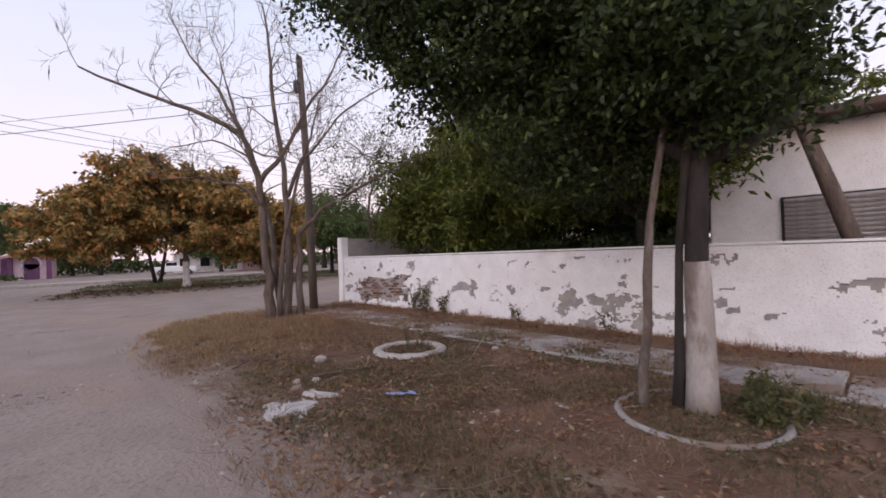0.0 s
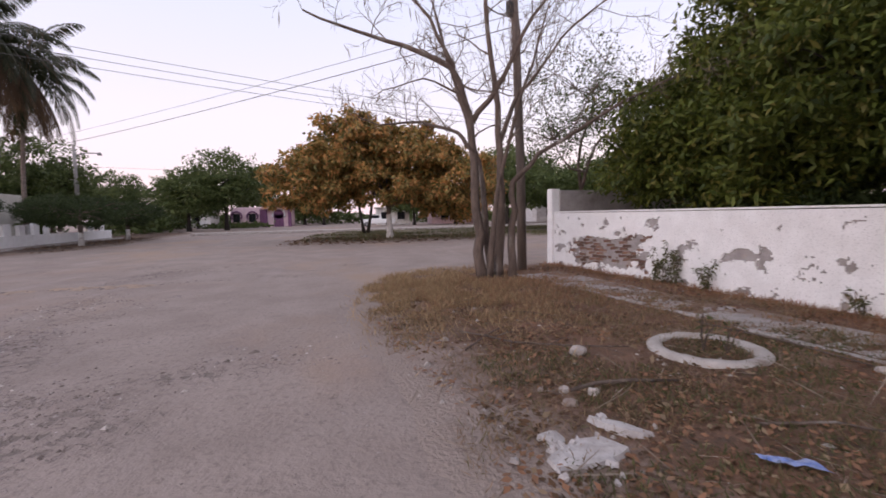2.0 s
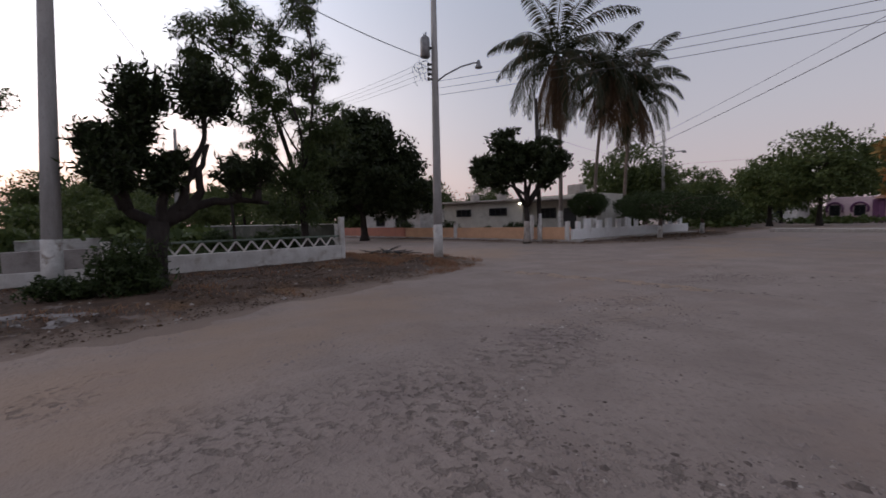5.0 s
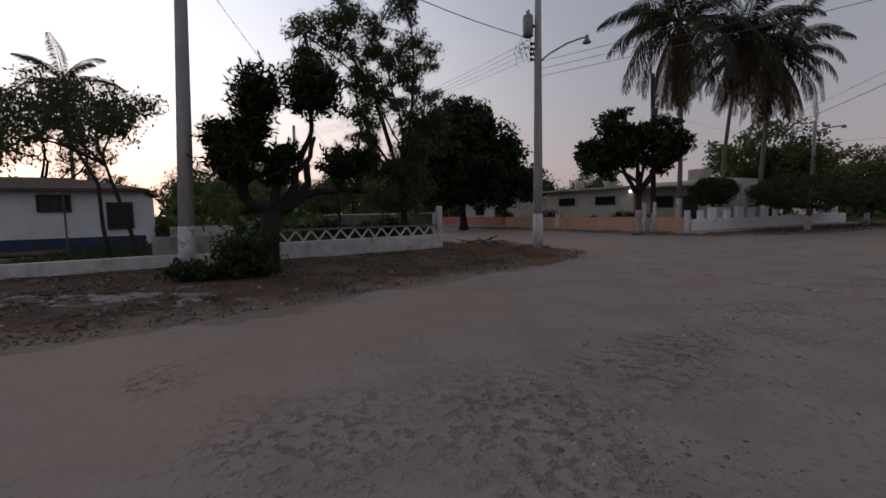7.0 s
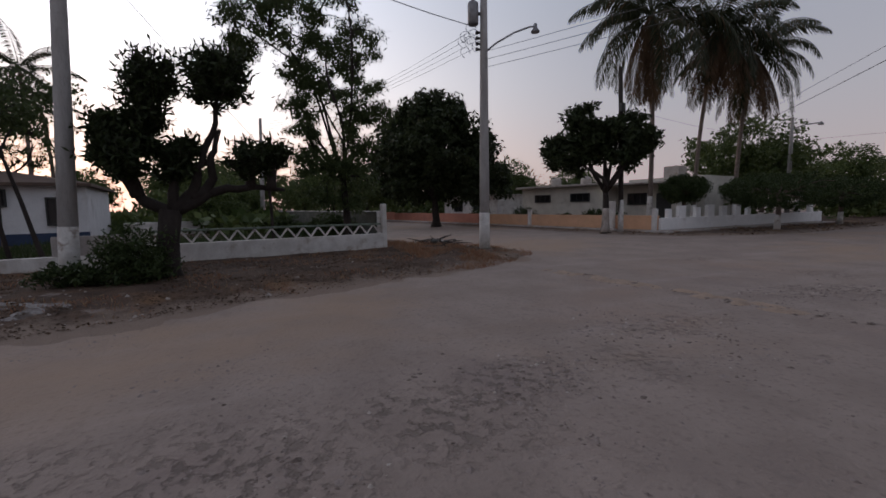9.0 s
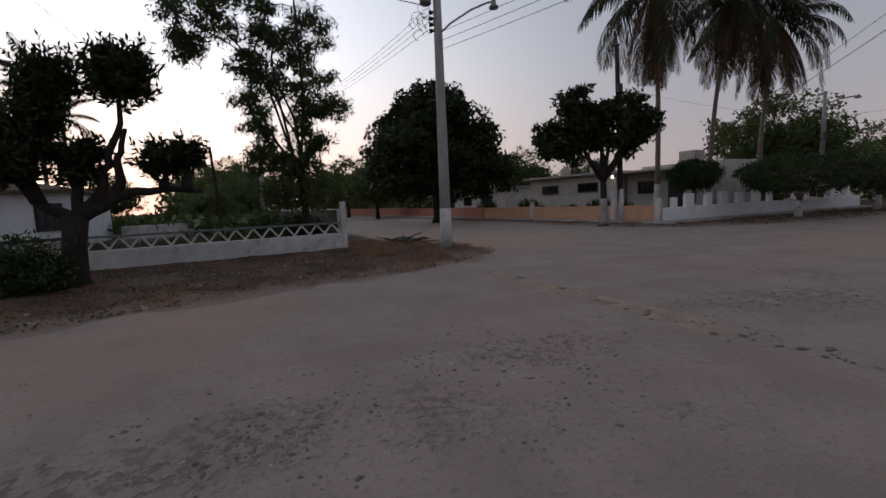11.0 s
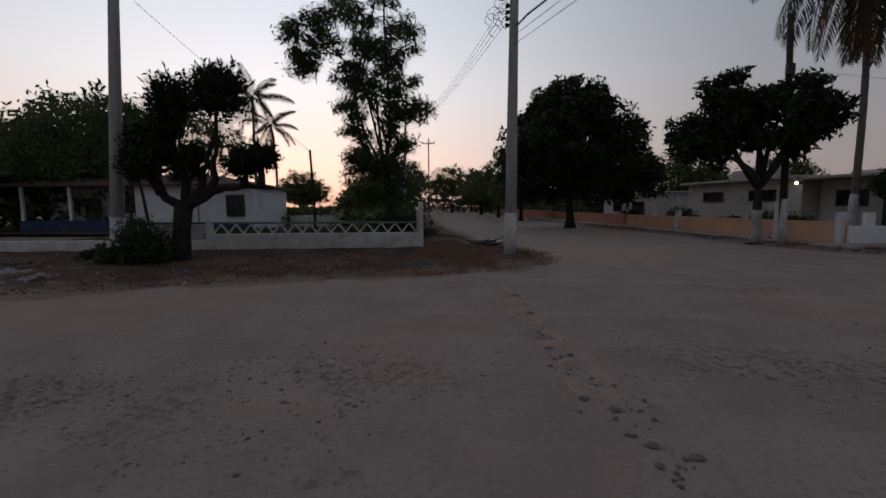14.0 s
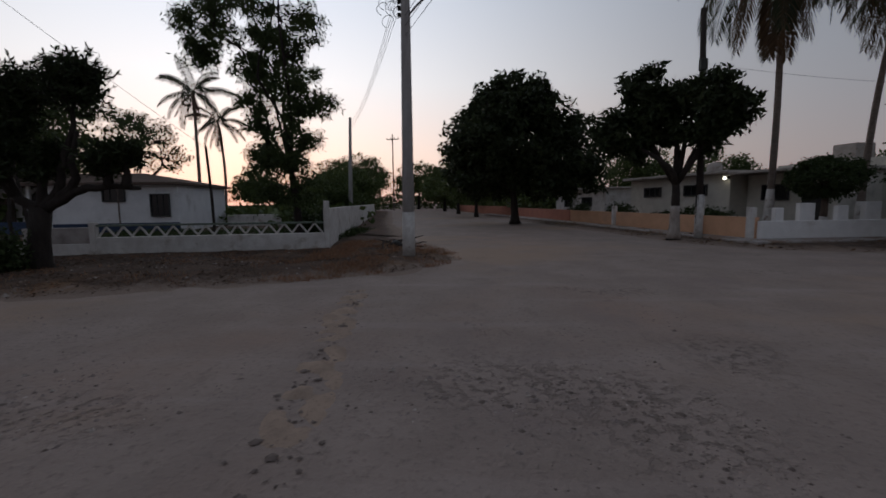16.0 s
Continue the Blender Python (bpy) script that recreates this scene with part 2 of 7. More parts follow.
M = {
    "carwhite": stuff("white_car_paint", (0.75, 0.75, 0.75), (0.7, 0.7, 0.7), 3, 0.35, 0.0, 30),
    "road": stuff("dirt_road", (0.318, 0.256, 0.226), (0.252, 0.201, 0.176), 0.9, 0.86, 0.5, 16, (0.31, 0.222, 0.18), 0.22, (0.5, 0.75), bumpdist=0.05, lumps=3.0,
                  extras=[((1.6, 0.12, 1), 1.0, 0.55, 0.75, (0.35, 0.288, 0.265), 0.6), ((1, 1, 1), 0.45, 0.54, 0.68, (0.25, 0.2, 0.185), 0.6), ((0.8, 1.6, 1), 2.2, 0.58, 0.72, (0.21, 0.17, 0.15), 0.55), ((1, 0.7, 1), 0.16, 0.5, 0.66, (0.34, 0.24, 0.175), 0.75)]),
    "verge": stuff("verge_dirt", (0.205, 0.118, 0.08), (0.13, 0.076, 0.05), 2.2, 0.97, 0.8, 26, (0.27, 0.195, 0.15), 0.7, (0.54, 0.7), bumpdist=0.05, edge=(0.3, 0.238, 0.205),
                   extras=[((1, 1, 1), 5.0, 0.55, 0.7, (0.08, 0.06, 0.045), 0.7), ((1, 1, 1), 1.1, 0.56, 0.66, (0.22, 0.105, 0.06), 0.5)]),
    "vergeL": stuff("verge_soil", (0.12, 0.076, 0.054), (0.068, 0.046, 0.036), 2.2, 0.97, 0.8, 26, (0.2, 0.115, 0.062), 0.5, (0.52, 0.68), bumpdist=0.05, edge=(0.25, 0.19, 0.155),
                    extras=[((1, 1, 1), 4.0, 0.52, 0.68, (0.05, 0.038, 0.03), 0.8), ((1, 1, 1), 1.7, 0.62, 0.7, (0.34, 0.29, 0.27), 0.5)]),
    "lawn": stuff("lawn_soil", (0.12, 0.11, 0.06), (0.16, 0.12, 0.085), 1.2, 0.97, 0.4, 25, (0.22, 0.165, 0.13), 0.25, (0.5, 0.65), edge=(0.27, 0.21, 0.18)),
    "white": stuff("white_plaster", (0.85, 0.84, 0.84), (0.77, 0.755, 0.75), 3.0, 0.9, 0.2, 45, (0.6, 0.56, 0.54), 1.1, (0.6, 0.76), bumpdist=0.006),
    "oldwhite": stuff("old_whitewash", (0.72, 0.7, 0.68), (0.55, 0.52, 0.5), 2.5, 0.92, 0.25, 40, (0.38, 0.33, 0.29), 1.7, (0.55, 0.72), bumpdist=0.006),
    "render": stuff("grey_render", (0.4, 0.365, 0.36), (0.28, 0.25, 0.24), 6, 0.95, 0.5, 60, (0.42, 0.34, 0.29), 2.0, bumpdist=0.01),
    "greywall": stuff("bare_cement_wall", (0.42, 0.385, 0.37), (0.3, 0.27, 0.26), 2, 0.95, 0.3, 40, (0.14, 0.12, 0.11), 0.9, (0.5, 0.75), bumpdist=0.006),
    "brick": stuff("old_brick", (0.225, 0.125, 0.092), (0.14, 0.088, 0.07), 12, 0.95, 0.9, 60, (0.29, 0.235, 0.2), 5.0, (0.46, 0.62), rnd=0.4, bumpdist=0.008),
    "orange": stuff("orange_paint", (0.7, 0.42, 0.27), (0.6, 0.36, 0.23), 1.5, 0.88, 0.15, 40, (0.5, 0.33, 0.24), 0.7, (0.58, 0.75), bumpdist=0.005),
    "salmon": stuff("faded_red_paint", (0.55, 0.24, 0.17), (0.45, 0.2, 0.15), 1.5, 0.9, 0.15, 40),
    "concrete": stuff("concrete", (0.4, 0.365, 0.35), (0.3, 0.27, 0.255), 4, 0.93, 0.3, 50, (0.22, 0.155, 0.12), 1.3, (0.46, 0.62), rnd=0.12, bumpdist=0.008),
    "paleconc": stuff("pale_concrete", (0.47, 0.43, 0.4), (0.37, 0.33, 0.3), 5, 0.92, 0.3, 50, (0.26, 0.21, 0.18), 2.2, (0.55, 0.7)),
    "pole": stuff("pole_concrete", (0.4, 0.385, 0.38), (0.3, 0.285, 0.28), 5, 0.9, 0.25, 60, (0.22, 0.2, 0.19), 2.0, stretch=(1, 1, 0.2)),
    "wood": stuff("weathered_wood", (0.17, 0.135, 0.115), (0.1, 0.08, 0.07), 7, 0.92, 0.5, 50, stretch=(1, 1, 0.12)),
    "bark": stuff("bark", (0.165, 0.122, 0.1), (0.09, 0.068, 0.058), 9, 0.95, 0.8, 45, (0.27, 0.235, 0.21), 3.0, stretch=(1, 1, 0.3), bumpdist=0.03),
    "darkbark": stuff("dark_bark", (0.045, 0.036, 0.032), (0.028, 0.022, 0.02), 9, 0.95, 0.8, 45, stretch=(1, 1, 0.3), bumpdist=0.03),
    "palmbark": stuff("palm_bark", (0.23, 0.185, 0.16), (0.13, 0.1, 0.085), 5, 0.95, 0.6, 40, stretch=(1, 1, 5)),
    "greylime": stuff("worn_lime_wash", (0.44, 0.39, 0.36), (0.28, 0.24, 0.215), 5, 0.93, 0.6, 40, (0.17, 0.13, 0.11), 3.0, (0.5, 0.65), stretch=(1, 1, 0.35)),
    "ash": stuff("pale_ash", (0.3, 0.28, 0.275), (0.2, 0.18, 0.175), 4, 0.97, 0.6, 25, (0.1, 0.08, 0.07), 2.0, (0.48, 0.6)),
    "lime": stuff("lime_wash", (0.66, 0.64, 0.62), (0.5, 0.47, 0.45), 6, 0.93, 0.5, 40, (0.27, 0.22, 0.19), 3.5, (0.55, 0.68)),
    "metal": stuff("galvanised_metal", (0.3, 0.3, 0.31), (0.2, 0.2, 0.21), 8, 0.55, 0.1, 60, metal=0.6),
    "darkmetal": stuff("dark_metal", (0.05, 0.05, 0.05), (0.03, 0.03, 0.03), 8, 0.6, 0.1, 60),
    "glass": stuff("window_dark", (0.02, 0.021, 0.024), (0.012, 0.012, 0.014), 3, 0.15, 0.0, 20),
    "tile": stuff("weathered_roof", (0.13, 0.088, 0.07), (0.085, 0.062, 0.052), 3, 0.9, 0.4, 30, (0.1, 0.075, 0.065), 1.0),
    "clay": stuff("clay_tiles", (0.4, 0.21, 0.15), (0.3, 0.16, 0.12), 3, 0.9, 0.3, 30),
    "blue": stuff("blue_paint", (0.04, 0.062, 0.12), (0.032, 0.048, 0.09), 2, 0.8, 0.1, 30),
    "housewhite": stuff("house_white", (0.74, 0.74, 0.76), (0.64, 0.64, 0.66), 1.5, 0.9, 0.15, 40, (0.4, 0.39, 0.39), 0.8, (0.58, 0.75)),
    "cream": stuff("cream_plaster", (0.62, 0.59, 0.53), (0.52, 0.49, 0.44), 1.5, 0.9, 0.15, 40, (0.38, 0.36, 0.32), 0.8, (0.58, 0.75)),
    "clod": stuff("soil_clods", (0.21, 0.168, 0.15), (0.12, 0.094, 0.083), 6, 0.97, 0.4, 60),
    "darklitter": leafy("dark_leaf_litter", (0.1, 0.06, 0.04), (0.05, 0.034, 0.025), (0.17, 0.12, 0.08), 0.15, 0.95),
    "pink": stuff("pink_paint", (0.68, 0.5, 0.54), (0.58, 0.42, 0.46), 2, 0.85, 0.1, 30),
    "purple": stuff("purple_paint", (0.2, 0.085, 0.17), (0.14, 0.06, 0.13), 2, 0.8, 0.1, 30),
    "green_paint": stuff("green_rail_paint", (0.2, 0.24, 0.2), (0.14, 0.17, 0.14), 6, 0.85, 0.2, 40, (0.1, 0.085, 0.07), 3.0),
    "stone": stuff("pale_stone", (0.46, 0.41, 0.375), (0.32, 0.275, 0.245), 9, 0.95, 0.5, 50, rnd=0.15),
    "pebble": stuff("road_pebbles", (0.22, 0.18, 0.167), (0.34, 0.285, 0.265), 3, 0.95, 0.3, 60),
    "cable": stuff("overhead_cable", (0.13, 0.125, 0.13), (0.1, 0.095, 0.1), 8, 0.7, 0.0, 40),
    "rubble": stuff("plaster_rubble", (0.54, 0.51, 0.5), (0.4, 0.36, 0.34), 9, 0.95, 0.5, 50),
    "blueplastic": stuff("blue_plastic", (0.12, 0.2, 0.5), (0.35, 0.38, 0.5), 20, 0.4, 0.2, 60),
    "sand": stuff("sand_streak", (0.39, 0.29, 0.225), (0.28, 0.212, 0.168), 3, 0.97, 0.6, 25),
    "straw": leafy("dry_grass", (0.44, 0.31, 0.18), (0.33, 0.225, 0.13), (0.2, 0.15, 0.08), 0.25, 0.9),
    "brownstraw": leafy("brown_dry_grass", (0.3, 0.2, 0.125), (0.2, 0.135, 0.085), (0.14, 0.12, 0.06), 0.3, 0.95),
    "ruststraw": leafy("rusty_dry_grass", (0.33, 0.17, 0.1), (0.24, 0.13, 0.08), (0.34, 0.24, 0.15), 0.2, 0.95),
    "litter": leafy("leaf_litter", (0.16, 0.09, 0.05), (0.085, 0.055, 0.035), (0.28, 0.2, 0.13), 0.2, 0.95),
    "weed": leafy("weed_leaves", (0.062, 0.07, 0.028), (0.12, 0.118, 0.048), (0.14, 0.1, 0.05), 0.25),
    "leaf_big": leafy("shade_tree_leaves", (0.016, 0.025, 0.008), (0.038, 0.055, 0.015), (0.08, 0.11, 0.03), 0.14),
    "leaf_yard": leafy("yard_tree_leaves", (0.04, 0.06, 0.011), (0.13, 0.155, 0.028), (0.165, 0.15, 0.035), 0.14),
    "leaf_gold": leafy("golden_leaves", (0.075, 0.085, 0.028), (0.37, 0.235, 0.075), (0.45, 0.225, 0.08), 0.3),
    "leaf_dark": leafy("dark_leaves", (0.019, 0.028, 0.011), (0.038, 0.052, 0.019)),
    "leaf_feather": leafy("feathery_leaves", (0.04, 0.06, 0.02), (0.075, 0.1, 0.035)),
    "leaf_far": leafy("far_leaves", (0.045, 0.07, 0.02), (0.11, 0.14, 0.045)),
    "leaf_palm": leafy("palm_leaflets", (0.016, 0.022, 0.009), (0.036, 0.044, 0.017), (0.09, 0.058, 0.03), 0.14),
    "leaf_palmdry": leafy("dry_palm_leaflets", (0.12, 0.075, 0.042), (0.07, 0.046, 0.03), None, 0.2, 0.9),
    "darkrender": stuff("dark_greenish_render", (0.085, 0.09, 0.075), (0.05, 0.055, 0.045), 3, 0.95, 0.3, 40, (0.14, 0.13, 0.115), 0.9, (0.55, 0.7)),
    "stalk": leafy("dry_stalks", (0.3, 0.24, 0.19), (0.16, 0.12, 0.09), (0.42, 0.35, 0.29), 0.2, 0.95),
    "leaf_hedge": leafy("hedge_leaves", (0.026, 0.042, 0.014), (0.052, 0.076, 0.024)),
    "pods": leafy("dry_pods", (0.25, 0.2, 0.17), (0.17, 0.13, 0.11), None, 0.2, 0.9),
}
lamp_glow = bpy.data.materials.new("lit_bulb")
lamp_glow.use_nodes = True
lamp_glow.node_tree.nodes["Principled BSDF"].inputs["Emission Color"].default_value = (1, 0.93, 0.75, 1)
lamp_glow.node_tree.nodes["Principled BSDF"].inputs["Emission Strength"].default_value = 14

# ---------------------------------------------------------------- geometry helpers


class Geo:
    """Collects corners and faces of one mesh."""

    def __init__(self):
        self.v, self.f = [], []

    def add(self, verts, faces):
        k = len(self.v)
        self.v.extend(tuple(p) for p in verts)
        self.f.extend(tuple(i + k for i in f) for f in faces)
        return self

    def box(self, m, size, c=0.01):
        """A box with cut edges, centred on the pose m."""
        h = [s / 2 for s in size]
        c = min(c, min(h) * 0.6)
        idx, vs = {}, []
        for sx in (-1, 1):
            for sy in (-1, 1):
                for sz in (-1, 1):
                    s = (sx, sy, sz)
                    for k in range(3):
                        idx[s, k] = len(vs)
                        vs.append(m @ Vector([s[i] * (h[i] if i == k else h[i] - c) for i in range(3)]))
        fs = []

        def face(ids, out):
            a, b, d = (vs[i] for i in ids[:3])
            mid = sum((vs[i] for i in ids), Vector()) / len(ids)
            fs.append(ids if (b - a).cross(d - b).dot(mid - m.translation) > 0 else ids[::-1])

        for k in range(3):
            a, b = (k + 1) % 3, (k + 2) % 3
            for s in (-1, 1):
                ids = []
                for sa, sb in ((-1, -1), (1, -1), (1, 1), (-1, 1)):
                    q = [0, 0, 0]
                    q[k], q[a], q[b] = s, sa, sb
                    ids.append(idx[tuple(q), k])
                face(ids, k)
            for sa in (-1, 1):
                for sb in (-1, 1):
                    lo, hi = [0, 0, 0], [0, 0, 0]
                    lo[k], lo[a], lo[b] = -1, sa, sb
                    hi[k], hi[a], hi[b] = 1, sa, sb
                    lo, hi = tuple(lo), tuple(hi)
                    face([idx[lo, a], idx[hi, a], idx[hi, b], idx[lo, b]], k)
        for sx in (-1, 1):
            for sy in (-1, 1):
                for sz in (-1, 1):
                    face([idx[(sx, sy, sz), k] for k in range(3)], 0)
        return self.add(vs, fs)

    def tube(self, pts, radii, n=8, cap=True):
        pts = [Vector(p) for p in pts]
        vs, fs = [], []
        ref = None
        for i, p in enumerate(pts):
            d = (pts[min(i + 1, len(pts) - 1)] - pts[max(i - 1, 0)]).normalized()
            if ref is None:
                ref = d.orthogonal().normalized()
            ref = (ref - d * ref.dot(d)).normalized()
            o = d.cross(ref)
            r = radii[i] if hasattr(radii, "__len__") else radii
            for k in range(n):
                a = 2 * math.pi * k / n
                vs.append(p + (ref * math.cos(a) + o * math.sin(a)) * r)
        for i in range(len(pts) - 1):
            for k in range(n):
                a, b = i * n + k, i * n + (k + 1) % n
                fs.append((a, b, b + n, a + n))
        if cap:
            fs.append(tuple(range(n))[::-1])
            fs.append(tuple(range(len(vs) - n, len(vs))))
        return self.add(vs, fs)

    def lathe(self, centre, profile, n=24, wob=0.0):
        """profile: (radius, height) from the bottom up."""
        vs, fs = [], []
        for r, z in profile:
            for k in range(n):
                a = 2 * math.pi * k / n
                w = 1 + wob * noise.noise(Vector((math.cos(a) * 2, math.sin(a) * 2, z * 3 + r)))
                vs.append((centre[0] + r * w * math.cos(a), centre[1] + r * w * math.sin(a), centre[2] + z))
        for i in range(len(profile) - 1):
            for k in range(n):
                a, b = i * n + k, i * n + (k + 1) % n
                fs.append((a, b, b + n, a + n))
        fs += [tuple(range(n))[::-1], tuple(range(len(vs) - n, len(vs)))]
        return self.add(vs, fs)

    def rock(self, centre, r, seed, squash=0.7):
        bm = bmesh.new()
        bmesh.ops.create_icosphere(bm, subdivisions=2, radius=1)
        vs = []
        for v in bm.verts:
            k = 1 + 0.35 * noise.noise(v.co * 1.3 + Vector((seed * 7.1, seed * 3.3, 0)))
            vs.append(Vector(centre) + Vector((v.co.x * r * k, v.co.y * r * k * 0.85, v.co.z * r * k * squash)))
        fs = [tuple(x.index for x in f.verts) for f in bm.faces]
        bm.free()
        return self.add(vs, fs)

    def mesh(self, name, mat, smooth=False):
        me = bpy.data.meshes.new(name)
        me.from_pydata(self.v, [], self.f)
        me.materials.append(mat)
        if smooth:
            me.polygons.foreach_set("use_smooth", [True] * len(me.polygons))
        me.update()
        return me


def part(name, geo, mat, parent=None, label="", smooth=False):
    ob = new(name, geo if isinstance(geo, bpy.types.Mesh) else geo.mesh(name, mat, smooth))
    if parent:
        ob.parent = parent
        ob.matrix_parent_inverse = Matrix.Translation(-parent.location)
    return tagged(ob, label)


def thing(name, at_, label, category, group="", kind=""):
    ob = new(name)
    ob.location = at_
    ob.empty_display_size = 0.2
    return tagged(ob, label, category, group, kind)


def cloud_mesh(name, corners, mat):
    """Many loose quads: corners is an array (n, 4, 3)."""
    n = len(corners)
    me = bpy.data.meshes.new(name)
    me.vertices.add(n * 4)
    me.vertices.foreach_set("co", np.ascontiguousarray(corners, dtype=np.float32).ravel())
    me.loops.add(n * 4)
    me.loops.foreach_set("vertex_index", np.arange(n * 4, dtype=np.int32))
    me.polygons.add(n)
    me.polygons.foreach_set("loop_start", np.arange(0, n * 4, 4, dtype=np.int32))
    me.materials.append(mat)
    me.update(calc_edges=True)
    return me


def unit(a):
    return a / np.maximum(np.linalg.norm(a, axis=-1, keepdims=True), 1e-9)


def leaves(rng, at_, length, width, droop=0.3, along=None):
    """Diamond leaves at the places given, each turned its own way."""
    n = len(at_)
    d = rng.normal(size=(n, 3)) if along is None else along + 0.5 * rng.normal(size=(n, 3))
    d[:, 2] -= droop
    d = unit(d)
    s = unit(np.cross(d, rng.normal(size=(n, 3))))
    k = rng.uniform(0.65, 1.35, (n, 1))
    L, W = d * length * k, s * width * k * 0.5
    return np.stack([at_, at_ + L * 0.45 + W, at_ + L, at_ + L * 0.45 - W], 1)


def crown_points(rng, blobs, clumps, per, clump_r, hollow=0.5):
    """Places of leaves in uneven clumps near the outside of the blobs; also the clump centres."""
    vol = np.array([b[3] * b[4] * b[5] for b in blobs]) ** 0.67
    which = rng.choice(len(blobs), clumps, p=vol / vol.sum())
    b = np.array(blobs)[which]
    d = unit(rng.normal(size=(clumps, 3)))
    lump = np.array([noise.noise(Vector(q * 2.3) + Vector((w * 5.0, 3.0, 1.0))) for q, w in zip(d, which)])
    r = (hollow + (1 - hollow) * rng.uniform(0, 1, clumps) ** 0.6) * (1 + 0.3 * lump)
    cen = b[:, :3] + d * b[:, 3:6] * r[:, None]
    size = clump_r * rng.uniform(0.6, 1.4, (clumps, 1, 1))
    pts = cen[:, None, :] + np.clip(rng.normal(size=(clumps, per, 3)), -1.35, 1.35) * size * np.array([1, 1, 0.7]) * 0.6
    return pts.reshape(-1, 3), cen


def limb(geo, rng, a, b, r0, r1, n=7, bend=0.12, steps=6):
    a, b = np.array(a, float), np.array(b, float)
    L = np.linalg.norm(b - a)
    off = rng.normal(size=(2, 3)) * L * bend
    pts, rad = [], []
    for i in range(steps + 1):
        t = i / steps
        pts.append(a + (b - a) * t + off[0] * math.sin(math.pi * t) + off[1] * math.sin(2 * math.pi * t) * 0.4 + np.array([0, 0, L * 0.08 * math.sin(math.pi * t)]))
        rad.append(r0 + (r1 - r0) * t)
    geo.tube(pts, rad, n)
    return pts


def make_tree(name, label, base, fork, r0, blobs, leafmat, barkmat, clumps, per, clump_r, leaf, seed, paint=0.0, hollow=0.5, droop=0.3, limbs_to=None, twigs=40, group="", paintmat="lime", flare=0.45, arm=0.6):
    """A tree: flared trunk up to the fork, limbs to the crown's parts, twigs to the clumps, and leaves."""
    rng = np.random.default_rng(seed)
    root = thing(name, base, label, "tree", group)
    base, fork = np.array(base, float), np.array(fork, float)
    g = Geo()
    pts = [base + (fork - base) * t + np.array([noise.noise(Vector((seed, t * 2.5, 0))), noise.noise(Vector((seed, 9, t * 2.5))), 0]) * r0 * 0.5 * t for t in np.linspace(-0.04, 1, 9)]
    rad = [r0 * (1 - 0.35 * t + flare * max(0, 0.18 - t) / 0.18) for t in np.linspace(0, 1, 9)]
    g.tube(pts, rad, 12)
    part("trunk", g, M[barkmat], root, smooth=True)
    if paint:
        h = fork[2] - base[2]
        keep = [(p, r) for p, r in zip(pts, rad)]
        ps, rs = [], []
        for t in np.linspace(0, paint / h, 6):
            x = (t + 0.04) / 1.04 * 8
            i = min(int(x), 7)
            q = x - i
            ps.append(keep[i][0] * (1 - q) + keep[i + 1][0] * q)
            rs.append((keep[i][1] * (1 - q) + keep[i + 1][1] * q) + 0.006)
        part("painted_base", Geo().tube(ps, rs, 14), M[paintmat], root, "flaking white lime wash", smooth=True)
    P, cen = crown_points(rng, blobs, clumps, per, clump_r, hollow)
    ends = []
    for b in limbs_to or [b[:3] for b in blobs]:
        g = Geo()
        ends.append(limb(g, rng, pts[-1], b, r0 * arm, r0 * 0.16))
        part("limb", g, M[barkmat], root, smooth=True)
    g = Geo()
    nodes = np.array([p for e in ends for p in e[2:]])
    for c in cen[rng.choice(len(cen), min(twigs, len(cen)), replace=False)]:
        j = np.argmin(np.linalg.norm(nodes - c, axis=1))
        limb(g, rng, nodes[j], c, r0 * 0.12 + 0.006, 0.006, 5, 0.08, 4)
    tagged(part("twig_tangle", g, M[barkmat], root, smooth=True), kind="stuff")
    part("crown", cloud_mesh("crown", leaves(rng, P, leaf[0], leaf[1], droop), M[leafmat]), None, root)
    return root


def poly_dist(P, poly):
    """Signed distance to a closed outline, positive inside. P: (n, 2)."""
    poly = np.array(poly, float)
    d = np.full(len(P), 1e9)
    inside = np.zeros(len(P), bool)
    for a, b in zip(poly, np.roll(poly, -1, 0)):
        e = b - a
        t = np.clip(((P - a) @ e) / (e @ e), 0, 1)
        d = np.minimum(d, np.linalg.norm(P - a - t[:, None] * e, axis=1))
        c = ((a[1] > P[:, 1]) != (b[1] > P[:, 1])) & (P[:, 0] < (b[0] - a[0]) * (P[:, 1] - a[1]) / (b[1] - a[1] + 1e-12) + a[0])
        inside ^= c
    return np.where(inside, d, -d)


def fbm(x, y, s, seed=0.0):
    return np.array([noise.fractal(Vector((a * s, b * s, seed)), 1.0, 2.0, 3) for a, b in zip(x, y)])


def along(p, q, t):
    return (p[0] + (q[0] - p[0]) * t, p[1] + (q[1] - p[1]) * t)

# ---------------------------------------------------------------- ground
VERGE_R = [(1.6, -14), (1.4, 0), (1.32, 3.5), (1.25, 5), (1.0, 6.3), (0.75, 8.2), (0.75, 9.5), (0.95, 11), (1.5, 12.5), (2.6, 13.7), (4.2, 14.3), (6.1, 14.5), (14, 15.8), (45, 21), (45, -14)]
VERGE_L = [(-5.8, -30), (-6.0, 1.0), (-6.35, 2.7), (-6.85, 3.9), (-7.5, 5.5), (-8.6, 8.1), (-9.6, 11), (-10.5, 12.7), (-11.8, 13.8), (-13.3, 14.2), (-15.5, 13.4), (-17.5, 12.2), (-35, 8.6), (-80, 1.0), (-80, -30)]
